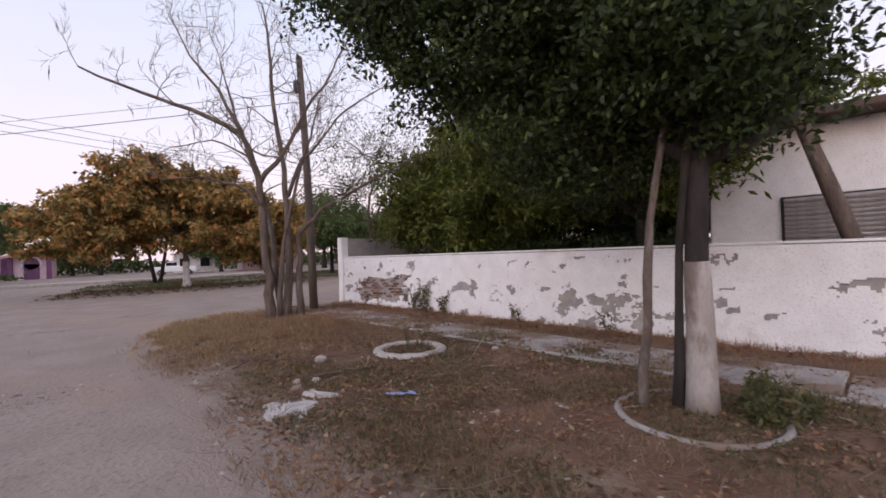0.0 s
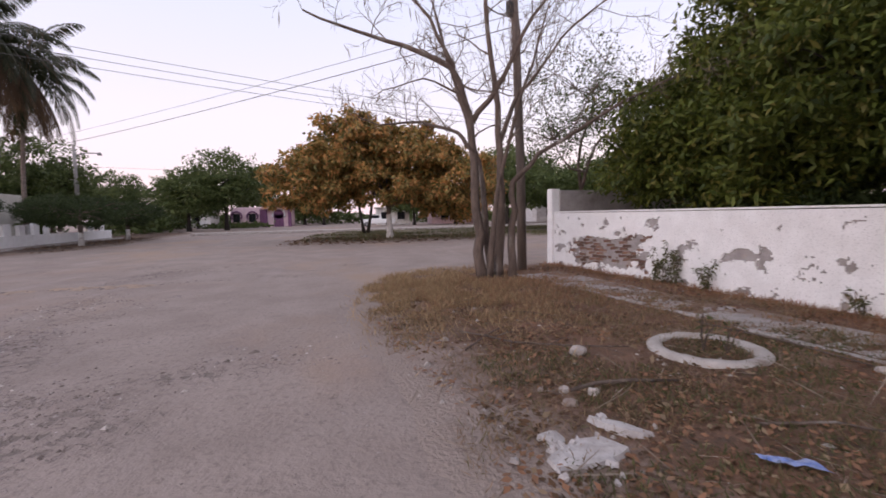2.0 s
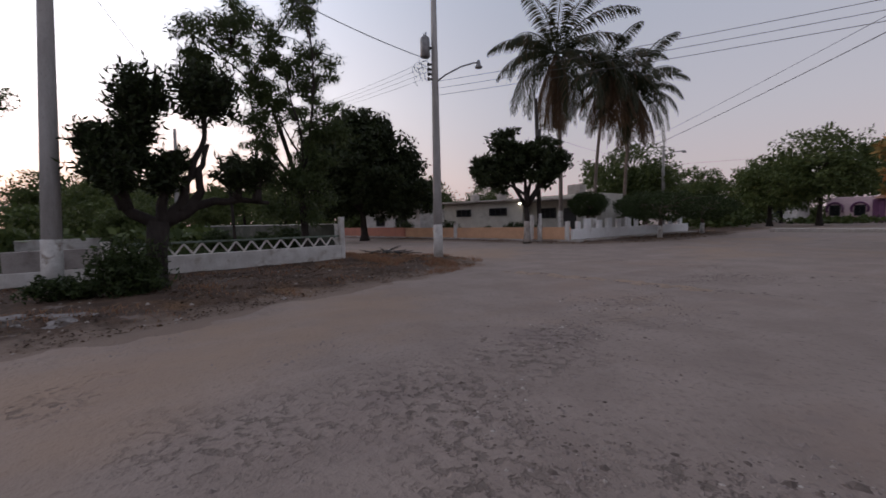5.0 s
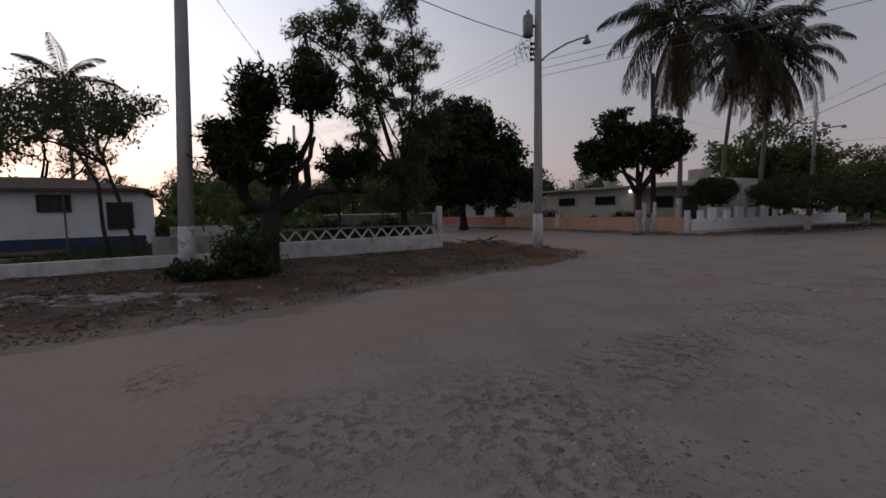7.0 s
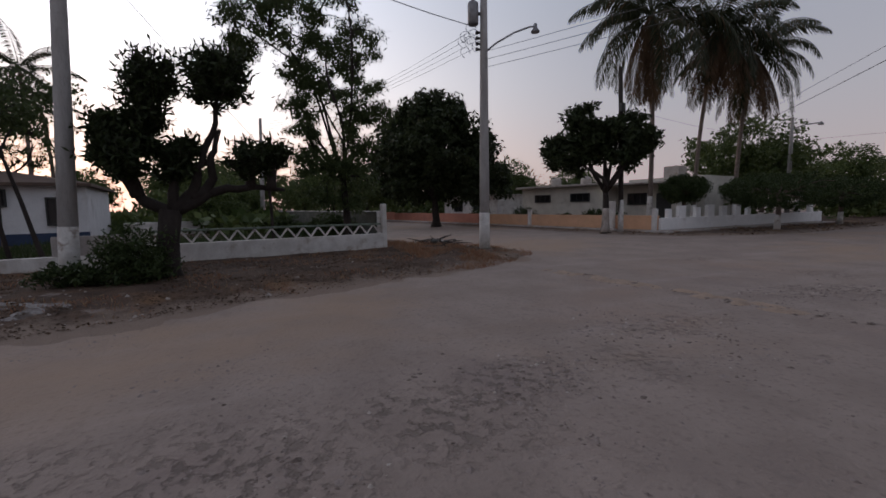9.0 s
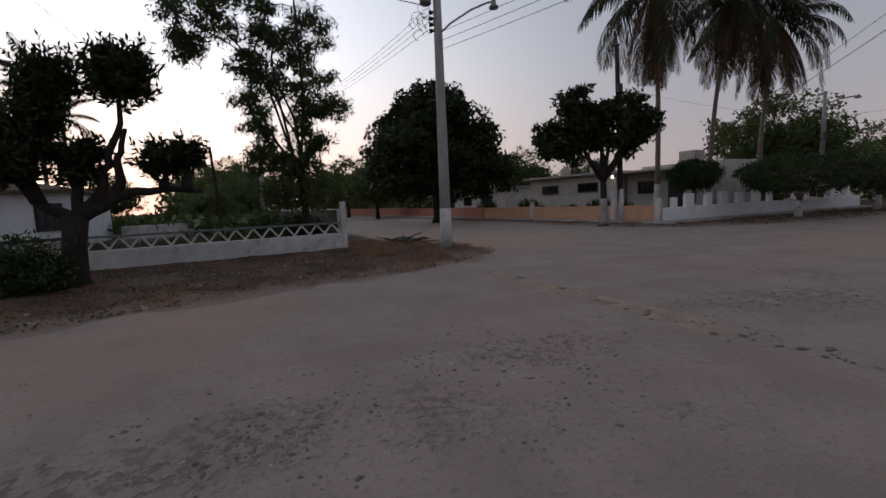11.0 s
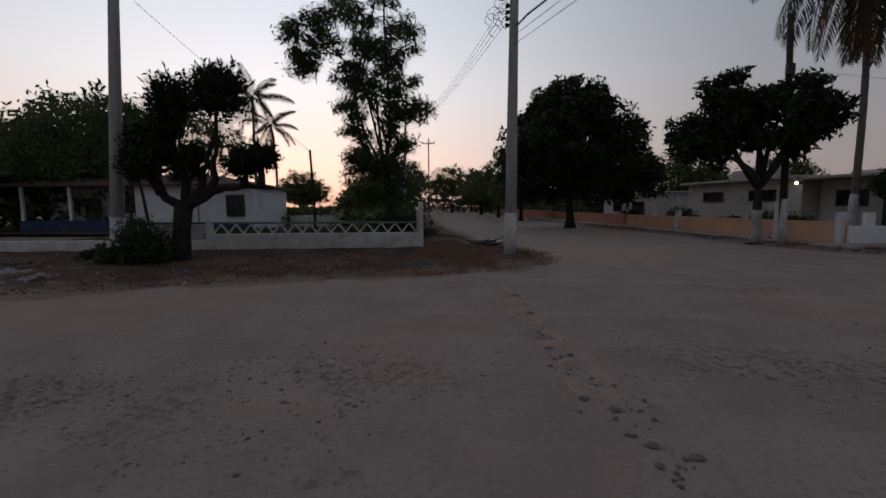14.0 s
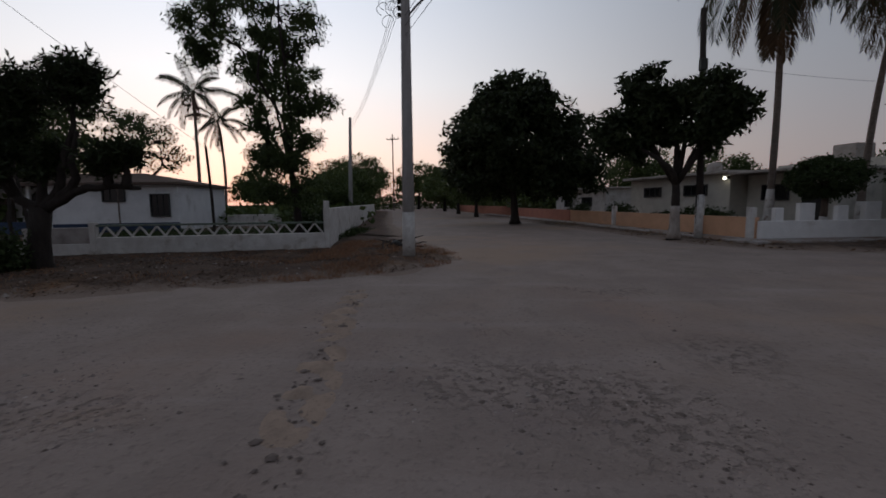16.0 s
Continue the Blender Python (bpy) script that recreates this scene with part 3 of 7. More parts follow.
VERGE_NW = [(-80, 10.5), (-30, 19.6), (-20, 21.4), (-16.2, 22.4), (-14.2, 23.9), (-13.2, 27), (-13.1, 30), (-14.4, 40), (-16, 52), (-80, 60)]
LAWN = [(-2.6, 25.9), (3.5, 26.2), (8.6, 27), (40, 32.5), (70, 37.5), (70, 52), (40, 47.5), (10, 43.4), (-1.5, 41.5), (-3.2, 34)]


def ground_z(x, y):
    return 0.03 * fbm(x, y, 0.35, 2.0) * np.exp(-((x**2 + (y - 8) ** 2) / 900)) + 0.012 * fbm(x, y, 1.7, 5.0) - 0.01


def sheet(name, xs, ys, mat, zfun, keep=None, inset=None):
    X, Y = np.meshgrid(xs, ys, indexing="ij")
    x, y = X.ravel(), Y.ravel()
    z = zfun(x, y)
    nx, ny = len(xs), len(ys)
    i, j = np.meshgrid(np.arange(nx - 1), np.arange(ny - 1), indexing="ij")
    a = (i * ny + j).ravel()
    F = np.stack([a, a + ny, a + ny + 1, a + 1], 1)
    if keep is not None:
        k = keep(x, y)
        F = F[k[F].any(1)]
    used, inv = np.unique(F, return_inverse=True)
    me = bpy.data.meshes.new(name)
    me.from_pydata(np.stack([x, y, z], 1)[used].tolist(), [], inv.reshape(F.shape).tolist())
    me.materials.append(mat)
    me.polygons.foreach_set("use_smooth", [True] * len(me.polygons))
    if inset is not None:
        a = me.attributes.new("inset", "FLOAT", "POINT")
        a.data.foreach_set("value", inset(x[used], y[used]).astype(np.float32))
    me.update()
    return new(name, me)


def spread(lo, hi, near_lo, near_hi, fine, coarse):
    """Grid lines: fine between near_lo and near_hi, widening outside."""
    mid = np.arange(near_lo, near_hi + 1e-6, fine)
    out = [np.linspace(0, 1, coarse)[1:] ** 2]
    return np.concatenate([(near_lo - out[0] * (near_lo - lo))[::-1], mid, near_hi + out[0] * (hi - near_hi)])


WORN = [(-2.6, 6.0, 1.0, 0.9), (-3.0, 7.6, 0.7, 0.8), (-1.3, 5.6, 0.8, 0.5), (-0.6, 6.65, 0.8, 0.25), (-3.4, 8.4, 0.5, 0.6), (-4.1, 11.0, 0.5, 0.8), (-3.2, 9.6, 0.5, 0.5), (-4.8, 14.6, 0.6, 0.8), (-4.2, 15.6, 0.8, 0.6), (-5.6, 16.9, 0.7, 0.5), (-3.0, 4.6, 0.7, 0.7)]


def worn_road(x, y):
    """How far the road's crust is broken up: strongest in a few patches."""
    m = np.zeros(len(x))
    for cx, cy, rx, ry in WORN:
        m = np.maximum(m, np.exp(-((x - cx) / rx) ** 2 - ((y - cy) / ry) ** 2))
    return np.clip(1.5 * m + 0.5 * fbm(x, y, 1.4, 31.0) * (m > 0.05) - 0.35, 0, 1)


def ground_sheet_z(x, y):
    """The road's surface, dipping under the east verge that lies level with it."""
    return ground_z(x, y) - 0.1 * np.clip((poly_dist(np.stack([x, y], 1), VERGE_R) - 0.05) / 0.7, 0, 1)


ground = sheet("ground", spread(-900, 900, -14, 8, 0.16, 22), spread(-900, 900, 0, 24, 0.16, 22), M["road"], ground_sheet_z, inset=worn_road)
tagged(ground, "pale packed dirt road with faint tyre tracks and gravel", "ground", kind="structure")


def verge(name, poly, box, step, mat, high, label, soft=0.9, reach=1.3, ragged=0.22):
    def zf(x, y):
        d = poly_dist(np.stack([x, y], 1), poly) + ragged * fbm(x, y, 1.3, 8.0)
        s = np.clip(d / soft, -0.6, 1)
        return np.where(s > 0, high * (s * s * (3 - 2 * s)), 0.12 * s) + 0.03 * np.clip(s, 0, 1) * fbm(x, y, 1.1, 3.0) + 0.012 * np.clip(s, 0, 1) * fbm(x, y, 5.0, 4.0) - 0.004
    ob = sheet(name, np.arange(box[0], box[1], step), np.arange(box[2], box[3], step), mat, zf, lambda x, y: poly_dist(np.stack([x, y], 1), poly) > -0.45,
               lambda x, y: np.clip(poly_dist(np.stack([x, y], 1), poly) / reach, -0.5, 2.0))
    return tagged(ob, label, "ground", kind="structure"), zf


verge_r, zr = verge("verge_east", VERGE_R, (0, 12, -6, 16.6), 0.12, M["verge"], 0.02, "bare brown earth verge with leaf litter beside the wall", reach=1.9)
verge_r2, _ = verge("yard_ground", VERGE_R, (12, 45, -12, 21.5), 0.9, M["verge"], 0.02, "bare earth of the walled yard")
verge_l, zl = verge("verge_west", VERGE_L, (-20, -4.8, -6, 15), 0.15, M["vergeL"], 0.14, "dark soil verge with dry grass beside the fence", 1.6, 1.5, 0.1)
verge_l2, _ = verge("plot_ground", VERGE_L, (-81, -20, -30, 12.6), 1.2, M["vergeL"], 0.14, "dark soil of the fenced plot", 1.6)
verge_n, zn = verge("verge_north", VERGE_NW, (-50, -11.5, 12, 56), 0.4, M["vergeL"], 0.1, "dark soil strip before the orange wall")
lawn, zlawn = verge("lawn", LAWN, (-5, 71, 24, 54), 0.5, M["lawn"], 0.1, "worn lawn with bare patches under the golden tree")


def one_z(zf, x, y):
    return float(zf(np.array([x]), np.array([y]))[0])


# ---------------------------------------------------------------- white wall of the east plot
WA, WB = Vector((9.39, -5.5)), Vector((6.13, 13.5))
wdir = (WB - WA).normalized()
wnorm = Vector((-wdir.y, wdir.x))
wlen = (WB - WA).length
WH = 1.44


def on_wall(u, z, out=0.0):
    p = WA + wdir * u + wnorm * out
    return Vector((p.x, p.y, z))


def wall_pose(u, z, out=0.0):
    p = on_wall(u, z, out)
    return Matrix.Translation(p) @ Matrix.Rotation(math.atan2(wdir.y, wdir.x), 4, "Z")


wall_e = thing("wall_east", (WA.x, WA.y, 0), "low white plastered boundary wall with peeling paint and bare brick", "wall", kind="structure")
core = Geo().box(wall_pose(wlen / 2, WH / 2 - 0.1, -0.1), (wlen, 0.16, WH + 0.18), 0.01)
part("core", core, M["render"], wall_e, "grey cement render under the paint")
U_HOLE, Z_HOLE = wlen - 2.05, 0.52


def brick_hole(u, z):
    a = abs(u - U_HOLE) / 1.22
    b = abs(z - Z_HOLE) / 0.36
    return max(a, b) ** 2 + 0.75 * noise.fractal(Vector((u * 2.6, z * 2.6, 4)), 0.8, 2, 4) < 0.85


def niche(u, z):
    du, dz = u - (wlen - 5.25), z - 0.6
    return dz > 0 and (du / 0.24) ** 2 + (dz / 0.2) ** 2 < 1


def peeled(u, z):
    if brick_hole(u, z) or niche(u, z):
        return True
    if z > WH - 0.12:
        return False
    mid = 0.5 + 0.22 * noise.noise(Vector((u * 0.45, 0, 7)))
    band = math.exp(-(((z - mid) / 0.27) ** 2)) + 0.75 * math.exp(-((z / 0.12) ** 2))
    n = noise.fractal(Vector((u * 3.1 + z * 0.9, z * 4.4, 1.5)), 0.75, 2.1, 6)
    spread_ = 0.12 * noise.noise(Vector((u * 0.55, z * 0.5, 3.0)))
    far = 0.2 if u < 8.6 else 0.0
    high = 0.07 if u < 8 and 0.85 < z < 1.2 else 0.0
    return n > 0.51 + far - 0.36 * band - high - spread_


cell = 0.025
nu, nz = int(wlen / cell), int((WH + 0.1) / cell)
skin, ids = Geo(), {}
flags = [[not peeled(i * cell, j * cell - 0.1) for j in range(nz)] for i in range(nu)]


def skin_vert(i, j, o):
    key = (i, j, o)
    if key not in ids:
        ids[key] = len(skin.v)
        w = 0.006 * noise.noise(Vector((i * 0.03, j * 0.03, 2.0)))
        jx, jz = (0.008 * noise.noise(Vector((i * 0.9, j * 0.9, 5.0 + k))) for k in (0, 9))
        skin.v.append(tuple(on_wall(i * cell + jx, j * cell - 0.1 + jz, (0.012 + w) if o else -0.021)))
    return ids[key]


for i in range(nu):
    for j in range(nz):
        if not flags[i][j]:
            continue
        skin.f.append((skin_vert(i, j, 1), skin_vert(i, j + 1, 1), skin_vert(i + 1, j + 1, 1), skin_vert(i + 1, j, 1)))
        for di, dj, a, b in ((-1, 0, (i, j), (i, j + 1)), (1, 0, (i + 1, j + 1), (i + 1, j)), (0, -1, (i + 1, j), (i, j)), (0, 1, (i, j + 1), (i + 1, j + 1))):
            ii, jj = i + di, j + dj
            if not (0 <= ii < nu and 0 <= jj < nz) or not flags[ii][jj]:
                skin.f.append((skin_vert(*a, 1), skin_vert(*a, 0), skin_vert(*b, 0), skin_vert(*b, 1)))
part("plaster", skin, M["white"], wall_e, "white paint flaking off in patches")
part("coping", Geo().box(wall_pose(wlen / 2, WH + 0.015, -0.09), (wlen, 0.21, 0.035), 0.008), M["white"], wall_e)
pil = Geo().box(Matrix.Translation((6.16, 13.62, 1.02)) @ Matrix.Rotation(math.atan2(wdir.y, wdir.x), 4, "Z"), (0.24, 0.26, 2.14), 0.015)
part("corner_pillar", pil, M["white"], wall_e)
wall_n = thing("wall_north", (11, 14.4, 0), "bare grey cement wall closing the yard", "wall", kind="structure")
ang_n = math.atan2(0.17, 0.985)
part("masonry", Geo().box(Matrix.Translation((11.3, 14.42, 1.0)) @ Matrix.Rotation(ang_n, 4, "Z"), (10.2, 0.16, 2.1), 0.01), M["greywall"], wall_n)

# sidewalk slabs along the wall
walk_e = thing("pavement_east", (6, 8, 0), "broken concrete sidewalk partly buried in soil", "pavement", kind="structure")
slab_meshes = []
for k in range(3):
    slab_meshes.append(Geo().box(Matrix(), (1.46, 0.98, 0.1), 0.012).mesh("slab", M["concrete"]))
rng = np.random.default_rng(5)
for k in range(11):
    u = 2.2 + k * 1.49
    ob = part("slab", slab_meshes[k % 3], None, walk_e)
    tilt = Matrix.Rotation(rng.normal() * 0.007, 4, "X") @ Matrix.Rotation(rng.normal() * 0.006, 4, "Y")
    ob.matrix_parent_inverse = Matrix.Translation(-walk_e.location)
    ob.matrix_basis = wall_pose(u, -0.013 + rng.normal() * 0.008, 1.38) @ tilt
kerb_mesh = Geo().box(Matrix(), (0.95, 0.1, 0.16), 0.015).mesh("kerbstone", M["concrete"])
for k in range(17):
    ob = part("kerbstone", kerb_mesh, None, walk_e)
    ob.matrix_parent_inverse = Matrix.Translation(-walk_e.location)
    ob.matrix_basis = wall_pose(2.0 + k * 0.97, -0.042 + rng.normal() * 0.012, 1.96) @ Matrix.Rotation(rng.normal() * 0.02, 4, "Y")

# concrete rings
def ring(name, label, cx, cy, z, r, seed, high=0.085, w=0.15, mat="paleconc"):
    prof = [(r - w, -0.05), (r - w, high * 0.75), (r - w * 0.75, high), (r - w * 0.2, high * 0.95), (r, high * 0.7), (r + 0.01, -0.05)]
    g = Geo()
    vs, fs, n = [], [], 40
    for k in range(n):
        a = 2 * math.pi * k / n
        wob = 1 + 0.03 * noise.noise(Vector((math.cos(a) * 1.5, math.sin(a) * 1.5, seed)))
        for rr, zz in prof:
            vs.append((cx + rr * wob * math.cos(a), cy + rr * wob * math.sin(a), z + zz * (1 + 0.15 * noise.noise(Vector((math.cos(a) * 4, math.sin(a) * 4, seed + 3))))))
    m = len(prof)
    for k in range(n):
        for i in range(m - 1):
            a, b = k * m + i, (k + 1) % n * m + i
            fs.append((a, a + 1, b + 1, b))
    ob = part(name, g.add(vs, fs), M[mat], smooth=True)
    return tagged(ob, label, "planter")


ring("planter_ring", "weathered concrete planter ring lying on the verge", 4.3, 6.05, -0.025, 0.56, 1)
ring("planter_ring", "half-buried concrete ring round the shade tree", 4.9, 2.1, -0.01, 0.66, 2, 0.05, 0.06, "concrete")

# ---------------------------------------------------------------- shade tree and yard trees
big = make_tree("shade_tree", "large dense shade tree with a lime-washed trunk", (5.02, 2.12, -0.02), (5.05, 2.1, 2.2), 0.125,
                [(4.8, 2.5, 4.4, 1.7, 1.7, 1.6), (4.7, 3.3, 4.3, 1.4, 1.3, 1.1), (6.1, 1.2, 4.6, 0.6, 0.6, 0.4), (5.3, 2.6, 3.2, 1.2, 1.0, 0.8), (3.3, 4.8, 4.8, 1.1, 1.1, 0.7), (3.5, 4.5, 4.0, 0.8, 0.7, 0.5), (4.1, 4.1, 3.6, 1.0, 0.9, 0.7), (6.4, 3.1, 3.3, 0.9, 0.9, 0.8), (5.0, 2.0, 2.9, 1.1, 1.1, 0.6), (4.9, 3.4, 2.7, 1.0, 0.9, 0.6), (5.9, 3.4, 2.6, 0.9, 0.9, 0.6)],
                "leaf_big", "darkbark", 1180, 100, 0.27, (0.075, 0.036), 11, 1.35, 0.3, 0.5, limbs_to=[(5.1, 2.3, 4.6), (4.7, 3.3, 4.5), (6.5, 2.5, 3.8), (6.1, 1.0, 4.4)], twigs=150, paintmat="greylime", flare=0.2)
g = Geo().tube([(4.93, 2.29, -0.12), (4.92, 2.25, 0.4), (4.95, 2.25, 0.9), (4.95, 2.23, 1.4), (4.99, 2.2, 1.9), (5.03, 2.13, 2.6)], [0.06, 0.045, 0.035, 0.032, 0.035, 0.04], 10)
part("dark_stem", g, M["darkbark"], big, "dark stem grown against the trunk", smooth=True)
g = Geo().tube([(4.78, 2.52, -0.12), (4.76, 2.5, 0.35), (4.82, 2.47, 0.75), (4.79, 2.44, 1.2), (4.85, 2.43, 1.7), (4.93, 2.3, 2.6)], [0.06, 0.045, 0.038, 0.042, 0.034, 0.03], 9)
part("second_stem", g, M["bark"], big, "thin brown second stem", smooth=True)
yard = [("yard_tree", (8.9, 10.6, 0.1), [(8.4, 11.0, 3.4, 2.0, 2.0, 1.6), (9.6, 9.8, 4.4, 2.3, 2.3, 1.9), (7.9, 12.0, 2.5, 1.2, 1.3, 0.9), (8.6, 9.4, 2.5, 1.7, 1.7, 1.3), (10.5, 11.5, 2.2, 2.0, 2.0, 1.6)]),
        ("yard_tree", (10.4, 6.6, 0.1), [(9.8, 7.0, 4.8, 2.6, 2.6, 2.4), (10.6, 5.2, 5.6, 2.5, 2.5, 2.2), (8.9, 7.4, 3.0, 1.6, 1.6, 1.0), (8.2, 7.8, 3.5, 1.3, 1.5, 1.1), (9.4, 8.0, 7.2, 2.0, 2.1, 1.5), (9.2, 6.4, 6.4, 1.9, 2.0, 1.6), (8.6, 9.2, 6.2, 1.2, 1.3, 0.9)]),
        ("yard_tree", (13.5, 11.5, 0.1), [(13.0, 12.0, 5.0, 2.9, 2.9, 2.6), (14.5, 9.8, 4.2, 2.9, 2.9, 2.4), (11.8, 13.2, 3.0, 1.9, 1.9, 1.6), (12.5, 9.0, 2.4, 2.0, 2.4, 1.8)]),
        ("yard_tree", (15.5, 7.0, 0.1), [(15.0, 7.5, 4.6, 3.0, 3.0, 2.6), (16.5, 5.0, 4.2, 2.8, 2.8, 2.4), (14.4, 6.5, 2.2, 2.4, 2.6, 1.8)])]
for k, (nm, b, blobs) in enumerate(yard):
    make_tree(nm, "leafy green yard tree leaning over the white wall", b, (b[0], b[1], 1.9), 0.16, blobs, "leaf_yard", "darkbark", 640, 95, 0.4, (0.17, 0.055), 20 + k, 0, 0.3, 0.7, twigs=60, group="yard trees")
make_tree("yard_tree", "dark dense tree behind the white wall beside the shade tree", (9.0, 5.0, 0.0), (8.9, 5.0, 2.0), 0.15,
          [(9.2, 5.3, 3.5, 1.5, 1.7, 1.1), (8.3, 5.2, 4.4, 1.5, 1.8, 1.3), (8.5, 4.2, 3.2, 1.2, 1.4, 0.9), (8.4, 4.0, 5.2, 1.5, 1.5, 1.2), (9.0, 6.5, 3.1, 1.4, 1.5, 1.0)], "leaf_yard", "darkbark", 620, 90, 0.38, (0.15, 0.055), 25, 0, 0.3, 0.6, twigs=60, group="yard trees")
stem_tree = thing("yard_sapling", (9.0, 1.9, 0.1), "slim pale trunk behind the white wall", "tree")
part("trunk", Geo().tube([(9.3, 2.0, -0.05), (9.3, 2.05, 1.4), (9.15, 2.25, 2.2), (8.95, 2.5, 3.2), (8.8, 2.7, 4.4)], [0.14, 0.12, 0.11, 0.09, 0.07], 9), M["bark"], stem_tree, smooth=True)
rng = np.random.default_rng(77)
P, _ = crown_points(rng, [(8.6, 3.2, 5.2, 1.4, 1.4, 1.0)], 60, 60, 0.3, 0.3)
part("crown", cloud_mesh("crown", leaves(rng, P, 0.09, 0.045, 0.5), M["leaf_big"]), None, stem_tree)

# ---------------------------------------------------------------- bare tree
def bare_tree():
    rng = np.random.default_rng(3)
    root = thing("bare_tree", (3.7, 11.5, 0.0), "leafless multi-stemmed tree with hanging dry pods", "tree")
    stems = [
        [(3.5, 11.54, -0.12), (3.42, 11.56, 1.0), (3.35, 11.58, 2.2), (3.29, 11.6, 3.5), (2.97, 11.67, 4.6), (1.88, 11.84, 5.06), (0.94, 11.88, 5.3), (-0.14, 11.83, 5.65)],
        [(3.82, 11.45, -0.12), (3.9, 11.42, 1.2), (3.92, 11.42, 2.2), (3.88, 11.44, 3.7), (3.66, 11.5, 5.4), (3.62, 11.5, 6.8), (3.5, 11.6, 7.9)],
        [(4.1, 11.3, -0.12), (4.16, 11.34, 1.2), (4.16, 11.34, 2.1), (4.66, 11.16, 2.7), (6.13, 10.43, 3.65), (7.2, 10.0, 4.1)],
        [(3.3, 11.6, 3.4), (3.82, 11.45, 4.1), (4.32, 11.29, 5.1), (5.04, 11.0, 6.3), (5.5, 10.8, 7.3)],
        [(2.97, 11.67, 4.6), (2.5, 11.76, 5.6), (1.91, 11.83, 6.3), (1.5, 11.9, 7.2)],
        [(3.38, 11.55, 2.8), (3.03, 11.65, 3.2), (2.24, 11.85, 3.5), (1.37, 11.98, 3.4), (0.9, 12.1, 3.6)],
        [(3.29, 11.6, 3.6), (3.06, 11.64, 4.05), (2.28, 11.84, 4.4), (1.44, 11.97, 4.15)],
        [(3.9, 11.43, 3.0), (4.3, 11.3, 4.0), (4.7, 11.1, 4.5), (5.3, 10.9, 5.3), (6.5, 10.2, 6.1)],
        [(3.75, 11.6, -0.12), (3.65, 11.75, 1.3), (3.55, 11.9, 2.6), (3.2, 12.3, 4.2), (2.9, 12.7, 5.6), (2.7, 13.0, 6.8)],
        [(3.6, 11.35, -0.12), (3.62, 11.2, 1.1), (3.75, 11.0, 2.3), (4.1, 10.5, 3.9), (4.4, 10.1, 5.2)],
    ]
    r0s = [0.13, 0.12, 0.1, 0.07, 0.05, 0.055, 0.04, 0.055, 0.09, 0.08]
    twig = Geo()
    tips = []

    def twigs(p, d, length, r, depth):
        pts = [np.array(p)]
        d = unit(np.array(d, float)[None])[0]
        n = 4
        for i in range(n):
            d = unit((d + rng.normal(size=3) * 0.22 + np.array([0, 0, 0.06]))[None])[0]
            pts.append(pts[-1] + d * length / n)
        twig.tube(pts, [r * (1 - 0.7 * i / n) for i in range(n + 1)], 4 if depth else 5, False)
        if depth == 0:
            tips.append(pts[-1])
            return
        for i in range(1, n + 1):
            for _ in range(1 if i < n else 2):
                q = d + rng.normal(size=3) * 0.75
                twigs(pts[i], q, length * rng.uniform(0.45, 0.7), max(r * 0.5, 0.004), depth - 1)

    for s, r0 in zip(stems, r0s):
        g = Geo()
        fine = []
        for a, b in zip(s[:-1], s[1:]):
            for t in (0, 0.33, 0.67):
                q = np.array(a) * (1 - t) + np.array(b) * t
                fine.append(q + rng.normal(size=3) * 0.02)
        fine.append(np.array(s[-1]))
        n = len(fine)
        rad = [max(r0 * (1 - 0.85 * (i / (n - 1)) ** 0.9), 0.012) * (1.25 if i == 0 and s[0][2] < 0 else 1) for i in range(n)]
        g.tube(fine, rad, 9)
        part("stem", g, M["bark"], root, smooth=True)
        for i in range(3, n):
            if fine[i][2] > 2.7 and rng.uniform() < 0.85:
                d = (fine[i] - fine[i - 1]) / max(np.linalg.norm(fine[i] - fine[i - 1]), 1e-6)
                low = abs(s[-1][2] - s[-3][2]) < 1.0
                twigs(fine[i], d + rng.normal(size=3) * 0.6 + np.array([0, 0, 0.0 if low else 0.25]), rng.uniform(0.8, 1.7) * (1 - 0.55 * i / n if low else 1), max(rad[i] * 0.45, 0.008), 2)
    tagged(part("twig_tangle", twig, M["bark"], root), kind="stuff")
    T = np.array(tips)
    T = T[rng.choice(len(T), min(len(T), 260), replace=False)]
    tagged(part("pod_tangle", cloud_mesh("pods", leaves(rng, T, 0.28, 0.02, 6.0), M["pods"]), None, root, "thin brown hanging pods"), kind="stuff")


bare_tree()
# thin-leaved tree behind the corner
make_tree("thin_leaved_tree", "sparse tree with fine leaves behind the corner of the wall", (8.2, 15.8, 0.05), (8.1, 15.7, 2.2), 0.1,
          [(7.6, 15.0, 5.2, 1.7, 1.5, 1.9), (6.6, 14.6, 3.6, 1.6, 1.3, 0.8), (9.2, 15.2, 4.6, 1.6, 1.5, 1.7)], "leaf_feather", "bark", 200, 40, 0.34, (0.1, 0.035), 31, 0, 0.3, 0.3, twigs=90)

